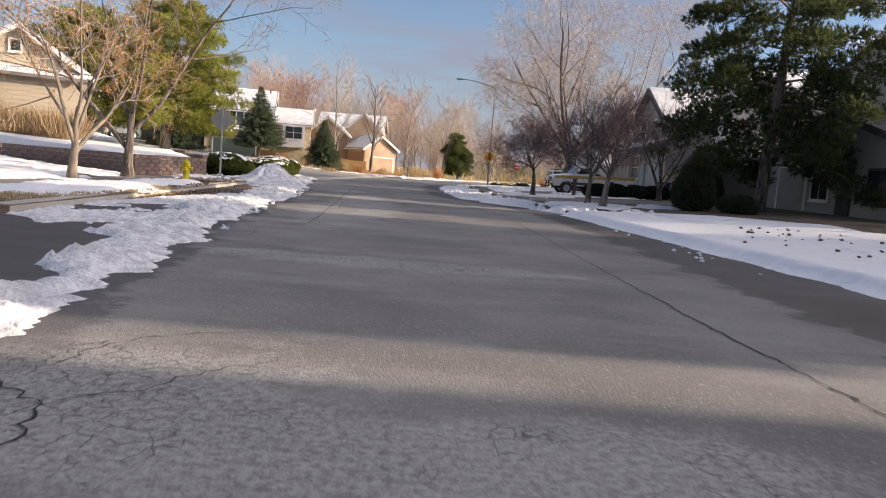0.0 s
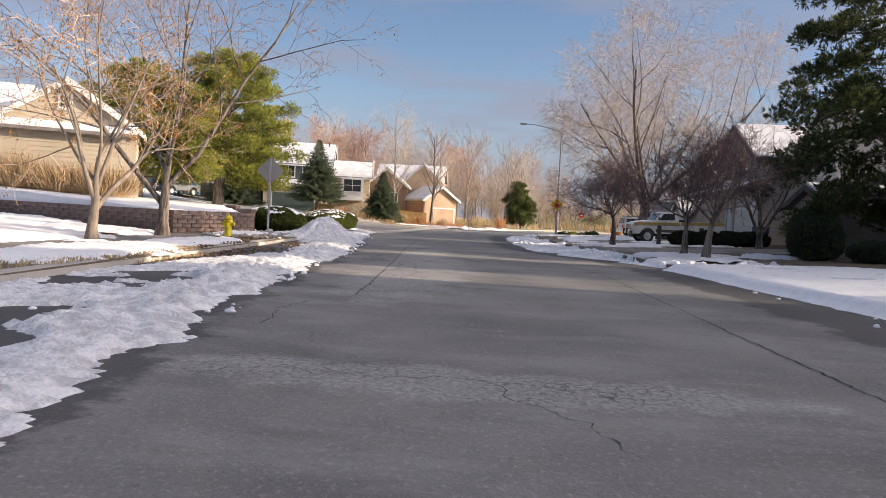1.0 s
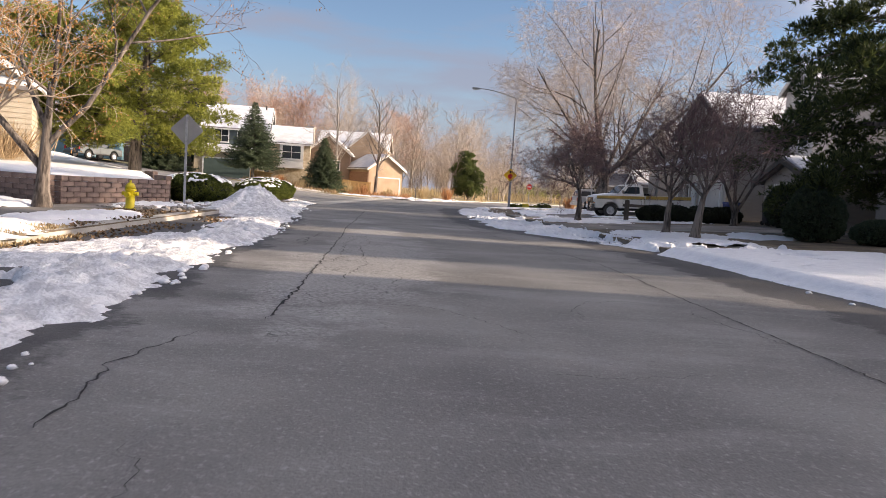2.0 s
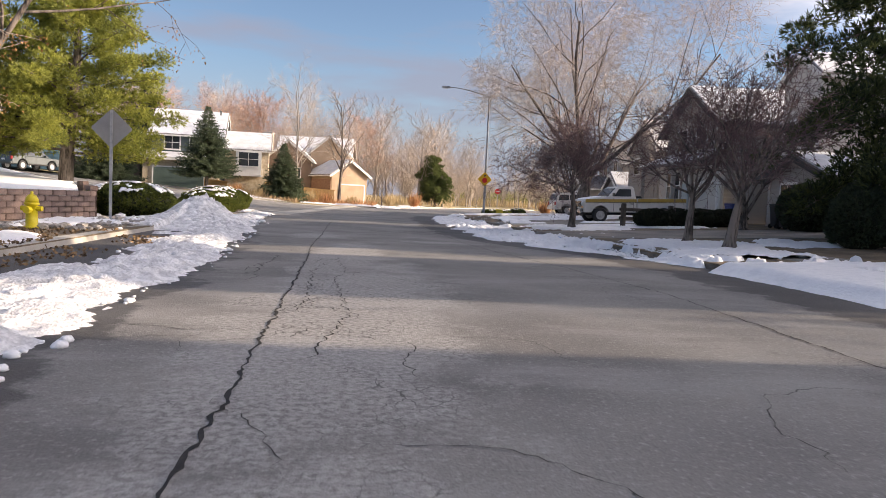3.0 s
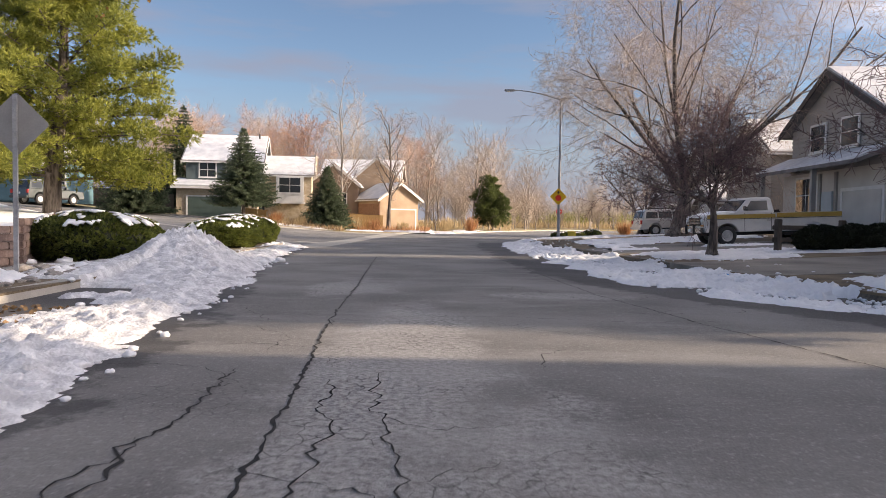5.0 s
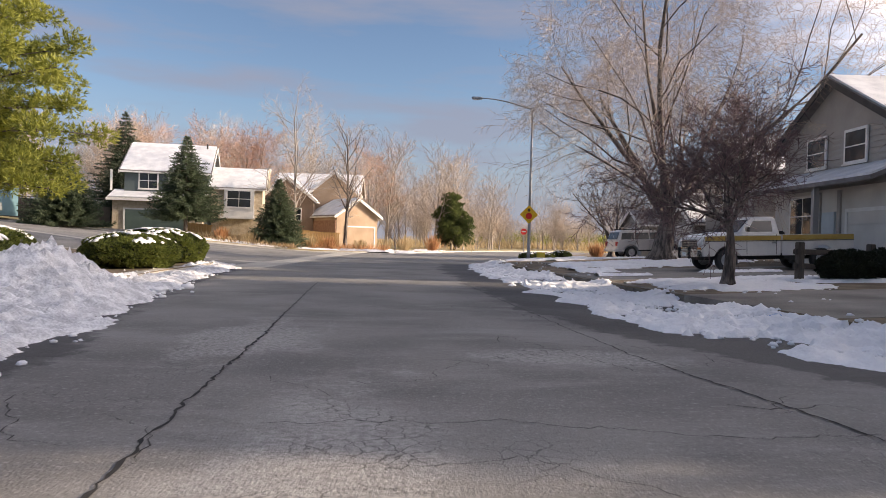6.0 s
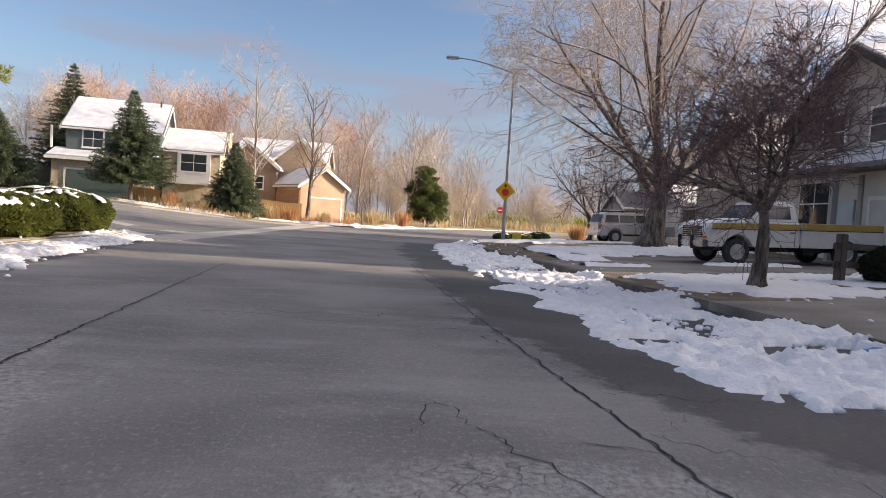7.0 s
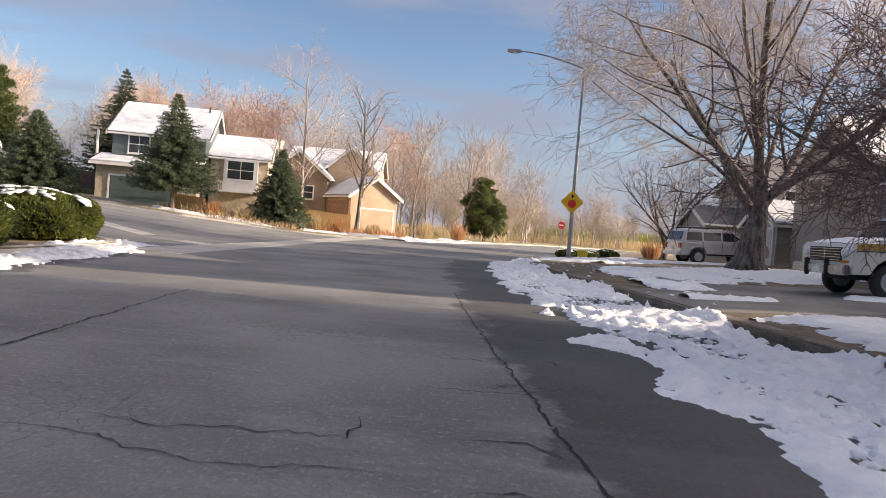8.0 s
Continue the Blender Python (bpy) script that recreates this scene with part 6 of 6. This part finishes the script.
    bv = cab.modifiers.new("edge", "BEVEL")
    bv.width, bv.segments = 0.04, 2
    part("windscreen", prism([(-1.34, 1.30), (-1.30, 1.30), (-0.88, 1.76), (-0.93, 1.76)], -0.80, 0.80), GLASS, cab)
    part("rear_window", box(0.15, 0.19, -0.6, 0.6, 1.38, 1.70), GLASS, cab)
    part("snow_cover", prism([(-2.4, 1.195), (-1.4, 1.27), (-1.25, 1.33), (-1.5, 1.35), (-2.2, 1.26)], -0.85, 0.85), SNOW, b, "thin snow on the bonnet")
    gr = part("grille", box(-2.6, -2.565, -0.6, 0.6, 0.78, 1.10), BLACK, t)
    for k in range(5):
        part("grille_bar", box(-2.615, -2.6, -0.58, 0.58, 0.805 + k * 0.062, 0.825 + k * 0.062), CHROME, gr)
    part("grille_post", box(-2.618, -2.6, -0.02, 0.02, 0.79, 1.09), CHROME, gr)
    bp = part("bumper", box(-2.8, -2.62, -1.0, 1.0, 0.5, 0.72, 0.03), CHROME, t, "chrome bumper")
    part("number_plate", box(-2.815, -2.8, -0.15, 0.15, 0.53, 0.67), WHITE, bp)
    part("exhaust", rod((0.4, -0.6, 0.42), (2.7, -0.6, 0.42), 0.03), BLACK, t)
    part("chassis", box(-2.3, 2.7, -0.5, 0.5, 0.38, 0.6), BLACK, t)
    part("fuel_tank", box(0.4, 1.0, -0.9, -0.55, 0.36, 0.54, 0.03), BLACK, t)
    for x in (-1.70, 1.73):
        for y in (-0.86, 0.86):
            wheel(t, x, y, 0.38, STEEL)
    part("load", box(0.35, 0.75, -0.4, 0.3, 0.72, 1.36, 0.05), BLACK, t, "dark load in the bed")
    return t


def estate(m, paint, label, name="suv"):
    t = thing(name, m, label, "car")
    prof = arched([(2.35, 0.72), (2.30, 1.02), (1.1, 1.08), (-2.3, 1.12), (-2.38, 0.62)], -2.38, 2.35, 0.42, (-1.4, 1.4), 0.46)
    b = part("body", prism(prof, -0.93, 0.93), paint, t)
    bv = b.modifiers.new("edge", "BEVEL")
    bv.width, bv.segments = 0.05, 2
    r = part("roof", tapered([(-2.28, 1.1), (1.15, 1.08), (0.45, 1.68), (0.25, 1.74), (-1.9, 1.76), (-2.1, 1.70)], 0.92, 0.76, 1.1, 1.76), paint, t)
    bv = r.modifiers.new("edge", "BEVEL")
    bv.width, bv.segments = 0.04, 2
    for s in (-1, 1):
        for x0, x1, x2, x3 in ((-2.08, -1.22, -1.22, -1.98), (-1.14, -0.22, -0.22, -1.14), (-0.14, 0.98, 0.42, -0.14)):
            w = part("side_window", prism([(x0, 1.18), (x1, 1.18), (x2, 1.60), (x3, 1.60)], s * 0.80 - 0.004, s * 0.80 + 0.004), GLASS, t)
            for v in w.data.vertices:
                v.co.y = s * (0.918 - 0.245 * (v.co.z - 1.1)) + (0.004 if v.co.y * s > 0.8 else -0.004) * s
        part("roof_rail", rod((-1.9, s * 0.66, 1.83), (0.1, s * 0.66, 1.83), 0.022, 0.022, 8), BLACK, t)
        for x in (-1.8, -0.9, 0.0):
            part("rail_foot", box(x - 0.05, x + 0.05, s * 0.66 - 0.02, s * 0.66 + 0.02, 1.74, 1.83), BLACK, t)
        part("tail_light", box(-2.40, -2.3, s * 0.8 - 0.1, s * 0.8 + 0.1, 0.78, 1.05, 0.01), RED_LENS, t, "red tail light")
        part("headlight", box(2.26, 2.36, s * 0.7 - 0.14, s * 0.7 + 0.14, 0.75, 0.93, 0.01), WHITE, t)
        part("door_seam", box(-1.18, -1.165, s * 0.932 - 0.003, s * 0.932 + 0.003, 0.5, 1.1), BLACK, t)
        part("door_seam", box(-0.18, -0.165, s * 0.932 - 0.003, s * 0.932 + 0.003, 0.5, 1.1), BLACK, t)
        part("sill_strip", box(-0.95, 0.95, s * 0.935 - 0.01, s * 0.935 + 0.01, 0.43, 0.52), BLACK, t)
        part("mirror", box(0.62, 0.78, s * 1.0 - 0.08, s * 1.0 + 0.08, 1.12, 1.26, 0.02), paint, t)
    part("rear_window", prism([(-2.31, 1.2), (-2.27, 1.2), (-2.09, 1.64), (-2.14, 1.64)], -0.68, 0.68), GLASS, t)
    part("windscreen", prism([(1.09, 1.16), (1.13, 1.16), (0.5, 1.66), (0.46, 1.66)], -0.72, 0.72), GLASS, t)
    part("rear_bumper", box(-2.5, -2.34, -0.9, 0.9, 0.42, 0.62, 0.04), paint, t)
    part("number_plate", box(-2.41, -2.385, -0.16, 0.16, 0.72, 0.86), WHITE, t)
    part("snow_cover", box(-1.8, 0.1, -0.6, 0.6, 1.745, 1.785, 0.015), SNOW, r, "thin snow")
    for x in (-1.4, 1.4):
        for y in (-0.82, 0.82):
            wheel(t, x, y, 0.37, STEEL)
    return t


pickup(pose(9.5, 47.7, float(top(9.5, 47.7)) + 0.012, 0, -2.3, 4.2))
estate(pose(11.85, 67.8, float(top(11.85, 67.8)) + 0.012, 0, -2.3, 7.8), PAINT_SILVER, "silver estate car with roof rails on a driveway")
estate(pose(-33.5, 70.5, float(top(-33.5, 70.5)) + 0.3, 0, 0, 70), PAINT_GREEN, "dark green car parked across the side street", "parked_car")
# ---- posts, bins, fences, small things ----
WOOD_POST = mat("weathered_post", (0.06, 0.05, 0.042), (0.14, 0.115, 0.095), 3, 0.9, 0.4, 30, stretch=(1, 1, 0.2))
fp = thing("rail_fence", at(7.4, 41.2, 15), "short weathered split-rail fence at the end of the hedge", "fence")
part("post", box(-0.09, 0.09, -0.09, 0.09, -0.1, 1.05, 0.02), WOOD_POST, fp)
part("post", box(2.3, 2.48, -0.09, 0.09, -0.1, 1.05, 0.02), WOOD_POST, fp)
part("rail", box(-0.2, 2.6, -0.045, 0.045, 0.72, 0.86, 0.02), WOOD_POST, fp)
part("rail", box(-0.2, 2.6, -0.045, 0.045, 0.34, 0.48, 0.02), WOOD_POST, fp)

BIN_BLUE = mat("blue_plastic", (0.015, 0.035, 0.16), (0.025, 0.05, 0.22), 3, 0.5, 0.1, 30)
BIN_BLACK = mat("black_plastic", (0.015, 0.016, 0.018), (0.03, 0.03, 0.034), 3, 0.5, 0.1, 30)


def wheelie_bin(m, plastic, label):
    t = thing("wheeled_bin", m, label, "bin", "bins by the house")
    bm = box(-0.3, 0.3, -0.34, 0.34, 0.08, 0.98)
    for v in bm.verts:
        if v.co.z < 0.5:
            v.co.x *= 0.8
            v.co.y *= 0.8
    bmesh.ops.bevel(bm, geom=bm.edges[:], offset=0.02, segments=2, affect="EDGES")
    part("tub", bm, plastic, t)
    part("lid", box(-0.32, 0.32, -0.38, 0.36, 0.98, 1.05, 0.02), plastic, t)
    part("handle", rod((-0.22, 0.38, 0.95), (0.22, 0.38, 0.95), 0.018), plastic, t)
    for s in (-1, 1):
        part("wheel", rod((s * 0.24, 0.26, 0.1), (s * 0.3, 0.26, 0.1), 0.1, 0.1, 14), BLACK, t)


wheelie_bin(at(13.1, 42.9, 100), BIN_BLUE, "blue wheeled recycling bin beside the driveway")
wheelie_bin(at(14.1, 40.0, 90), BIN_BLACK, "black wheeled bin against the house")
wheelie_bin(at(14.2, 40.9, 90), BIN_BLACK, "black wheeled bin against the house")


def board_fence(a, b, high, gap, label, material=FENCE):
    L = math.hypot(b[0] - a[0], b[1] - a[1])
    ang = math.degrees(math.atan2(b[1] - a[1], b[0] - a[0]))
    z = float(top(*a))
    t = thing("board_fence", pose(a[0], a[1], z, 0, 0, ang), label, "fence")
    n = int(L / gap)
    me = None
    rng = random.Random(int(L * 10))
    for i in range(n):
        if me is None:
            ob = part("board", box(0.006, gap - 0.006, -0.01, 0.01, 0, high, 0.004), material, t)
            me = ob.data
        else:
            ob = new("board", me)
            ob.parent = t
        x, y = a[0] + (b[0] - a[0]) * i / n, a[1] + (b[1] - a[1]) * i / n
        ob.matrix_basis = pose(i * gap, rng.uniform(-.004, .004), float(top(x, y)) - z + rng.uniform(-0.02, 0.02))
    for h in (0.3, high - 0.3):
        part("rail", box(0, L, 0.012, 0.05, h, h + 0.08), material, t)
    return t


board_fence((-14.2, 88.2), (-10.4, 88.6), 1.6, 0.15, "sunlit orange cedar board fence before the garage")
board_fence((-17.6, 86.4), (-14.6, 89.6), 1.6, 0.15, "sunlit orange cedar board fence between the houses")
board_fence((-23.0, 83.2), (-20.4, 82.6), 1.2, 0.15, "low orange cedar fence by the spruce")
board_fence((-43, 86.5), (-30.5, 86.2), 1.8, 0.18, "dark weathered board fence behind the blue spruce", WOOD_POST)

BLUE_BAG = mat("blue_plastic_bag", (0.03, 0.20, 0.45), (0.06, 0.30, 0.60), 20, 0.4, 0.4, 60)
bm = bmesh.new()
bmesh.ops.create_icosphere(bm, subdivisions=2, radius=0.14)
for v in bm.verts:
    k = 1 + 0.35 * noise.noise(v.co * 14)
    v.co = Vector((v.co.x * k, v.co.y * k * 0.7, max(0, v.co.z * k * 0.55 + 0.05)))
lit = part("plastic_bag", bm, BLUE_BAG)
lit.matrix_basis = at(3.05, 33.9)
tagged(lit, "crumpled bright blue plastic bag by the kerb", "litter")

BOX_YELLOW = mat("yellow_box", (0.55, 0.45, 0.05), (0.68, 0.56, 0.08), 3, 0.6, 0.1)
tb = tagged(part("utility_box", box(-0.3, 0.3, -0.25, 0.25, 0, 0.55, 0.03), BOX_YELLOW), "small yellow box among the corner plants", "utility box")
tb.matrix_basis = at(6.0, 73.8)

# ---- stones in the corner bed, and loose clods of snow ----
ROCK = mat("river_stone", (0.20, 0.185, 0.17), (0.40, 0.37, 0.34), 4, 0.85, 0.4, 30)
rr = random.Random(9)
stones = []
for i in range(4):
    bm = bmesh.new()
    bmesh.ops.create_icosphere(bm, subdivisions=1, radius=1)
    for v in bm.verts:
        v.co *= 1 + 0.3 * noise.noise(v.co * 1.7 + Vector((i * 5, 0, 0)))
        v.co.z *= 0.55
    me = bpy.data.meshes.new("stone")
    bm.to_mesh(me)
    bm.free()
    me.materials.append(ROCK)
    stones.append(me)
bed = tagged(new("stone_bed"), "bed of grey river stones round the sign post", "stone bed")
for i in range(130):
    x, y, s = rr.uniform(-11.0, -8.9), rr.uniform(26.6, 32.0), rr.uniform(0.06, 0.17)
    ob = new("stone", stones[i % 4])
    ob.parent = bed
    ob.matrix_basis = pose(x, y, float(top(x, y)) + s * 0.2, 0, 0, rr.uniform(0, 360)) @ Matrix.Diagonal((s, s, s, 1))


def scatter_clods(count, where, seed, size, label, material=SNOW, name="snow_clods", category="snow"):
    """Loose lumps of snow, joined, past counting."""
    rng = random.Random(seed)
    verts, faces = [], []
    bm = bmesh.new()
    bmesh.ops.create_icosphere(bm, subdivisions=2, radius=1)
    unit = [v.co.copy() for v in bm.verts]
    tri = [tuple(v.index for v in f.verts) for f in bm.faces]
    bm.free()
    for _ in range(count):
        x, y = where(rng)
        s = size * rng.uniform(0.35, 1.0) ** 1.5
        o = Vector((x, y, float(top(x, y)) + s * 0.25 + (0.085 if name == "soil_crumbs" else 0.0)))
        k = len(verts)
        off = Vector((rng.uniform(0, 50), 0, 0))
        for u in unit:
            w = u * (s * (0.9 + 0.4 * noise.noise(u * 1.6 + off) + 0.2 * noise.noise(u * 4.1 + off)))
            verts.append((o.x + w.x, o.y + w.y, o.z + w.z * 0.6))
        faces += [(a + k, b + k, c + k) for a, b, c in tri]
    smooth(tagged(part(name, (verts, faces), material), label, category, kind="stuff"))


def by_left(rng):
    y = rng.uniform(10, 47)
    return float(LEFT_IN(y)) - abs(rng.gauss(0, 0.9)) + 0.12, y


def by_pile(rng):
    return rng.gauss(-8.7, 0.8), rng.gauss(34.0, 2.2)


def by_right(rng):
    y = rng.uniform(26.5, 57)
    return float(RIGHT_IN(y)) + rng.uniform(0.1, 1.0) * (float(RIGHT_OUT(y)) - float(RIGHT_IN(y))), y


scatter_clods(420, by_left, 1, 0.065, "loose lumps of ploughed snow along the bank")
scatter_clods(170, by_pile, 2, 0.2, "big lumps of snow round the corner pile")
scatter_clods(2400, by_right, 3, 0.07, "loose lumps of crusted snow in the gutter")
scatter_clods(70, lambda r: ((lambda yy: (float(kerb_right(yy)) + r.uniform(0.1, 2.0), yy))(r.uniform(27, 58))), 5, 0.06, "bits of frozen snow on the muddy verge")
scatter_clods(60, lambda r: (r.gauss(8.0, 0.7), r.uniform(8, 19)), 6, 0.06, "dark soil crumbs and debris lying on the snow", EARTH, "soil_crumbs", "debris")
scatter_clods(40, lambda r: (r.uniform(4.5, 6.2) - 0.02 * r.uniform(0, 10), r.uniform(10, 24)), 4, 0.05, "scattered bits of snow on the road edge")


# ---- cracks and leaf litter on the road ----
def cracks(name, paths, label):
    """Jagged dark fissures with a slightly varying width, joined."""
    verts, faces = [], []
    for pts, wide, seed, rough in paths:
        rng = random.Random(seed)
        line = fine(pts, 0.06)
        k0 = len(verts)
        off = 0.0
        for i, (x, y) in enumerate(line):
            a, b = line[max(0, i - 1)], line[min(len(line) - 1, i + 1)]
            d = Vector((b[0] - a[0], b[1] - a[1])).normalized()
            off = off * 0.5 + rng.gauss(0, rough * 1.15)
            w = wide * rng.uniform(0.35, 1.3) * (1 if 2 < i < len(line) - 3 else 0.4)
            nx, ny = -d.y, d.x
            z = float(base(x, y)) + 0.006
            w2 = w * rng.uniform(0.4, 1.4)
            verts += [(x + nx * (off - w), y + ny * (off - w), z), (x + nx * (off + w2), y + ny * (off + w2), z)]
            if i:
                k = k0 + 2 * i
                faces.append((k - 2, k, k + 1, k - 1))
    tagged(part(name, (verts, faces), CRACK), label, "road crack", kind="structure")


cracks("road_seam_left", [([(-2.6, 13.2), (-2.8, 15.7), (-3.2, 19.7), (-3.5, 22.7), (-4.0, 27.0), (-4.3, 31), (-4.8, 36.4), (-5.2, 41)], 0.014, 1, 0.010)], "long dark seam crack in the asphalt")
cracks("road_seam_right", [([(2.75, 1), (2.55, 4), (2.35, 6.5), (2.15, 11), (1.8, 20.5), (1.1, 24), (0.3, 27), (-0.35, 30.2), (-0.9, 36), (-1.3, 40.6), (-1.5, 44)], 0.011, 2, 0.010)], "long dark seam crack in the asphalt")
side = []
rc = random.Random(77)
for i in range(34):
    if i < 16:
        y = rc.uniform(13.5, 30)
        x = -1.5 - 0.1 * y + rc.uniform(-0.9, 1.3)
    else:
        y = rc.uniform(1.5, 31)
        x = rc.uniform(-4.2, 3.4) - 0.09 * y
    a = rc.choice((1.6, 1.5, 0.1, -0.2, 1.2)) + rc.gauss(0, 0.25)
    pts = [(x, y)]
    for _ in range(rc.randint(3, 7)):
        a += rc.gauss(0, 0.45)
        x, y = x + 0.32 * math.cos(a), y + 0.32 * math.sin(a)
        pts.append((x, y))
    side.append((pts, rc.uniform(0.0025, 0.006), 300 + i, 0.02))
rd = random.Random(91)
for i in range(26):
    y = rd.uniform(26.5, 43)
    x = float(edge([(0.4, 26.5), (-0.3, 30), (-0.75, 34), (-1.2, 40), (-1.55, 43)])(y)) + rd.gauss(0.25, 0.35)
    a = rd.choice((1.7, 1.9, 0.1, 2.9))
    pts = [(x, y)]
    for _ in range(rd.randint(2, 5)):
        a += rd.gauss(0, 0.5)
        x, y = x + 0.22 * math.cos(a), y + 0.22 * math.sin(a)
        pts.append((x, y))
    side.append((pts, rd.uniform(0.003, 0.009), 500 + i, 0.03))
side += [([(-3.4, 3.0), (-2.3, 3.35), (-1.75, 3.0), (-1.6, 2.6), (-1.7, 2.0), (-1.6, 1.4)], 0.0088, 400, 0.022), ([(-1.75, 3.0), (-1.3, 3.5), (-0.9, 4.1)], 0.0055, 401, 0.022),
         ([(-1.98, 3.44), (-1.97, 3.9), (-1.79, 4.23), (-1.52, 4.47), (-1.2, 4.6)], 0.006, 410, 0.022), ([(-2.9, 10.38), (-3.1, 11.59), (-2.99, 12.56)], 0.008, 411, 0.022),
         ([(-2.79, 8.12), (-2.11, 8.64), (-1.43, 8.5), (-0.73, 8.63), (0.4, 8.5)], 0.005, 412, 0.035), ([(-4.57, 20.86), (-3.98, 20.94), (-3.99, 21.32), (-4.09, 22.34), (-4.05, 22.68), (-4.18, 24.19)], 0.011, 413, 0.022),
         ([(-4.02, 21.0), (-3.8, 20.7), (-3.85, 20.2)], 0.008, 414, 0.022), ([(-4.1, 21.2), (-4.2, 21.9), (-4.1, 22.5)], 0.007, 415, 0.022),
         ([(-3.42, 23.9), (-3.3, 23.2), (-3.21, 22.69), (-3.17, 21.6), (-3.07, 20.59), (-2.95, 19.4), (-2.8, 17.9)], 0.008, 416, 0.022), ([(-3.1, 24.2), (-3.06, 23.53), (-2.77, 22.12), (-2.7, 21.44), (-2.8, 20.86), (-2.6, 19.6), (-2.35, 18.0), (-2.43, 16.0)], 0.0075, 417, 0.022),
         ([(-3.2, 21.7), (-2.9, 21.6), (-2.71, 21.49), (-2.27, 21.59)], 0.006, 418, 0.022), ([(-3.3, 20.7), (-2.9, 20.5), (-2.75, 20.75)], 0.006, 419, 0.022), ([(-3.0, 23.0), (-2.6, 22.7), (-2.2, 22.9)], 0.005, 420, 0.022),
         ([(-3.97, 16.52), (-3.61, 16.58), (-3.42, 16.66)], 0.008, 421, 0.022), ([(-3.3, 34.96), (-3.1, 34.86), (-2.71, 34.92), (-2.51, 34.94), (-2.01, 34.93), (-1.98, 35.39)], 0.008, 422, 0.022),
         ([(-1.7, 36.23), (-1.5, 36.22), (-1.07, 36.21), (-0.7, 36.4)], 0.008, 423, 0.022), ([(-1.44, 35.1), (-1.06, 35.06), (-0.8, 34.9)], 0.008, 424, 0.022), ([(-1.7, 30.76), (-1.54, 31.44), (-0.92, 30.09), (-0.53, 29.13)], 0.006, 425, 0.022),
         ([(-4.2, 17.0), (-3.6, 16.9), (-2.9, 17.0)], 0.0072, 404, 0.022),
         ([(-4.2, 34.6), (-3.4, 34.7), (-2.6, 34.4), (-1.8, 34.5)], 0.0072, 407, 0.022), ([(-3.6, 27.2), (-2, 27.4), (-0.5, 27.1), (0.8, 27.3)], 0.0055, 409, 0.022)]
cracks("road_crack", side, "branching fine cracks in the worn asphalt")


rl = random.Random(31)
verts, faces = [], []
for _ in range(2600):
    x, y = rl.uniform(-10.2, -6.9), rl.uniform(15.5, 27.5)
    if float(lattice(np.float64(x * 1.1), np.float64(y * 0.7), 3)) < 0.45:
        continue
    blade(verts, faces, Vector((x, y, float(top(x, y)) + 0.012)), Vector((rl.gauss(0, 1), rl.gauss(0, 1), 0.15)), rl.uniform(0.05, 0.1), 0.03, rl)
tagged(part("leaf_litter", (verts, faces), LEAF_BROWN), "brown leaf litter on the verge", "leaves", kind="stuff")
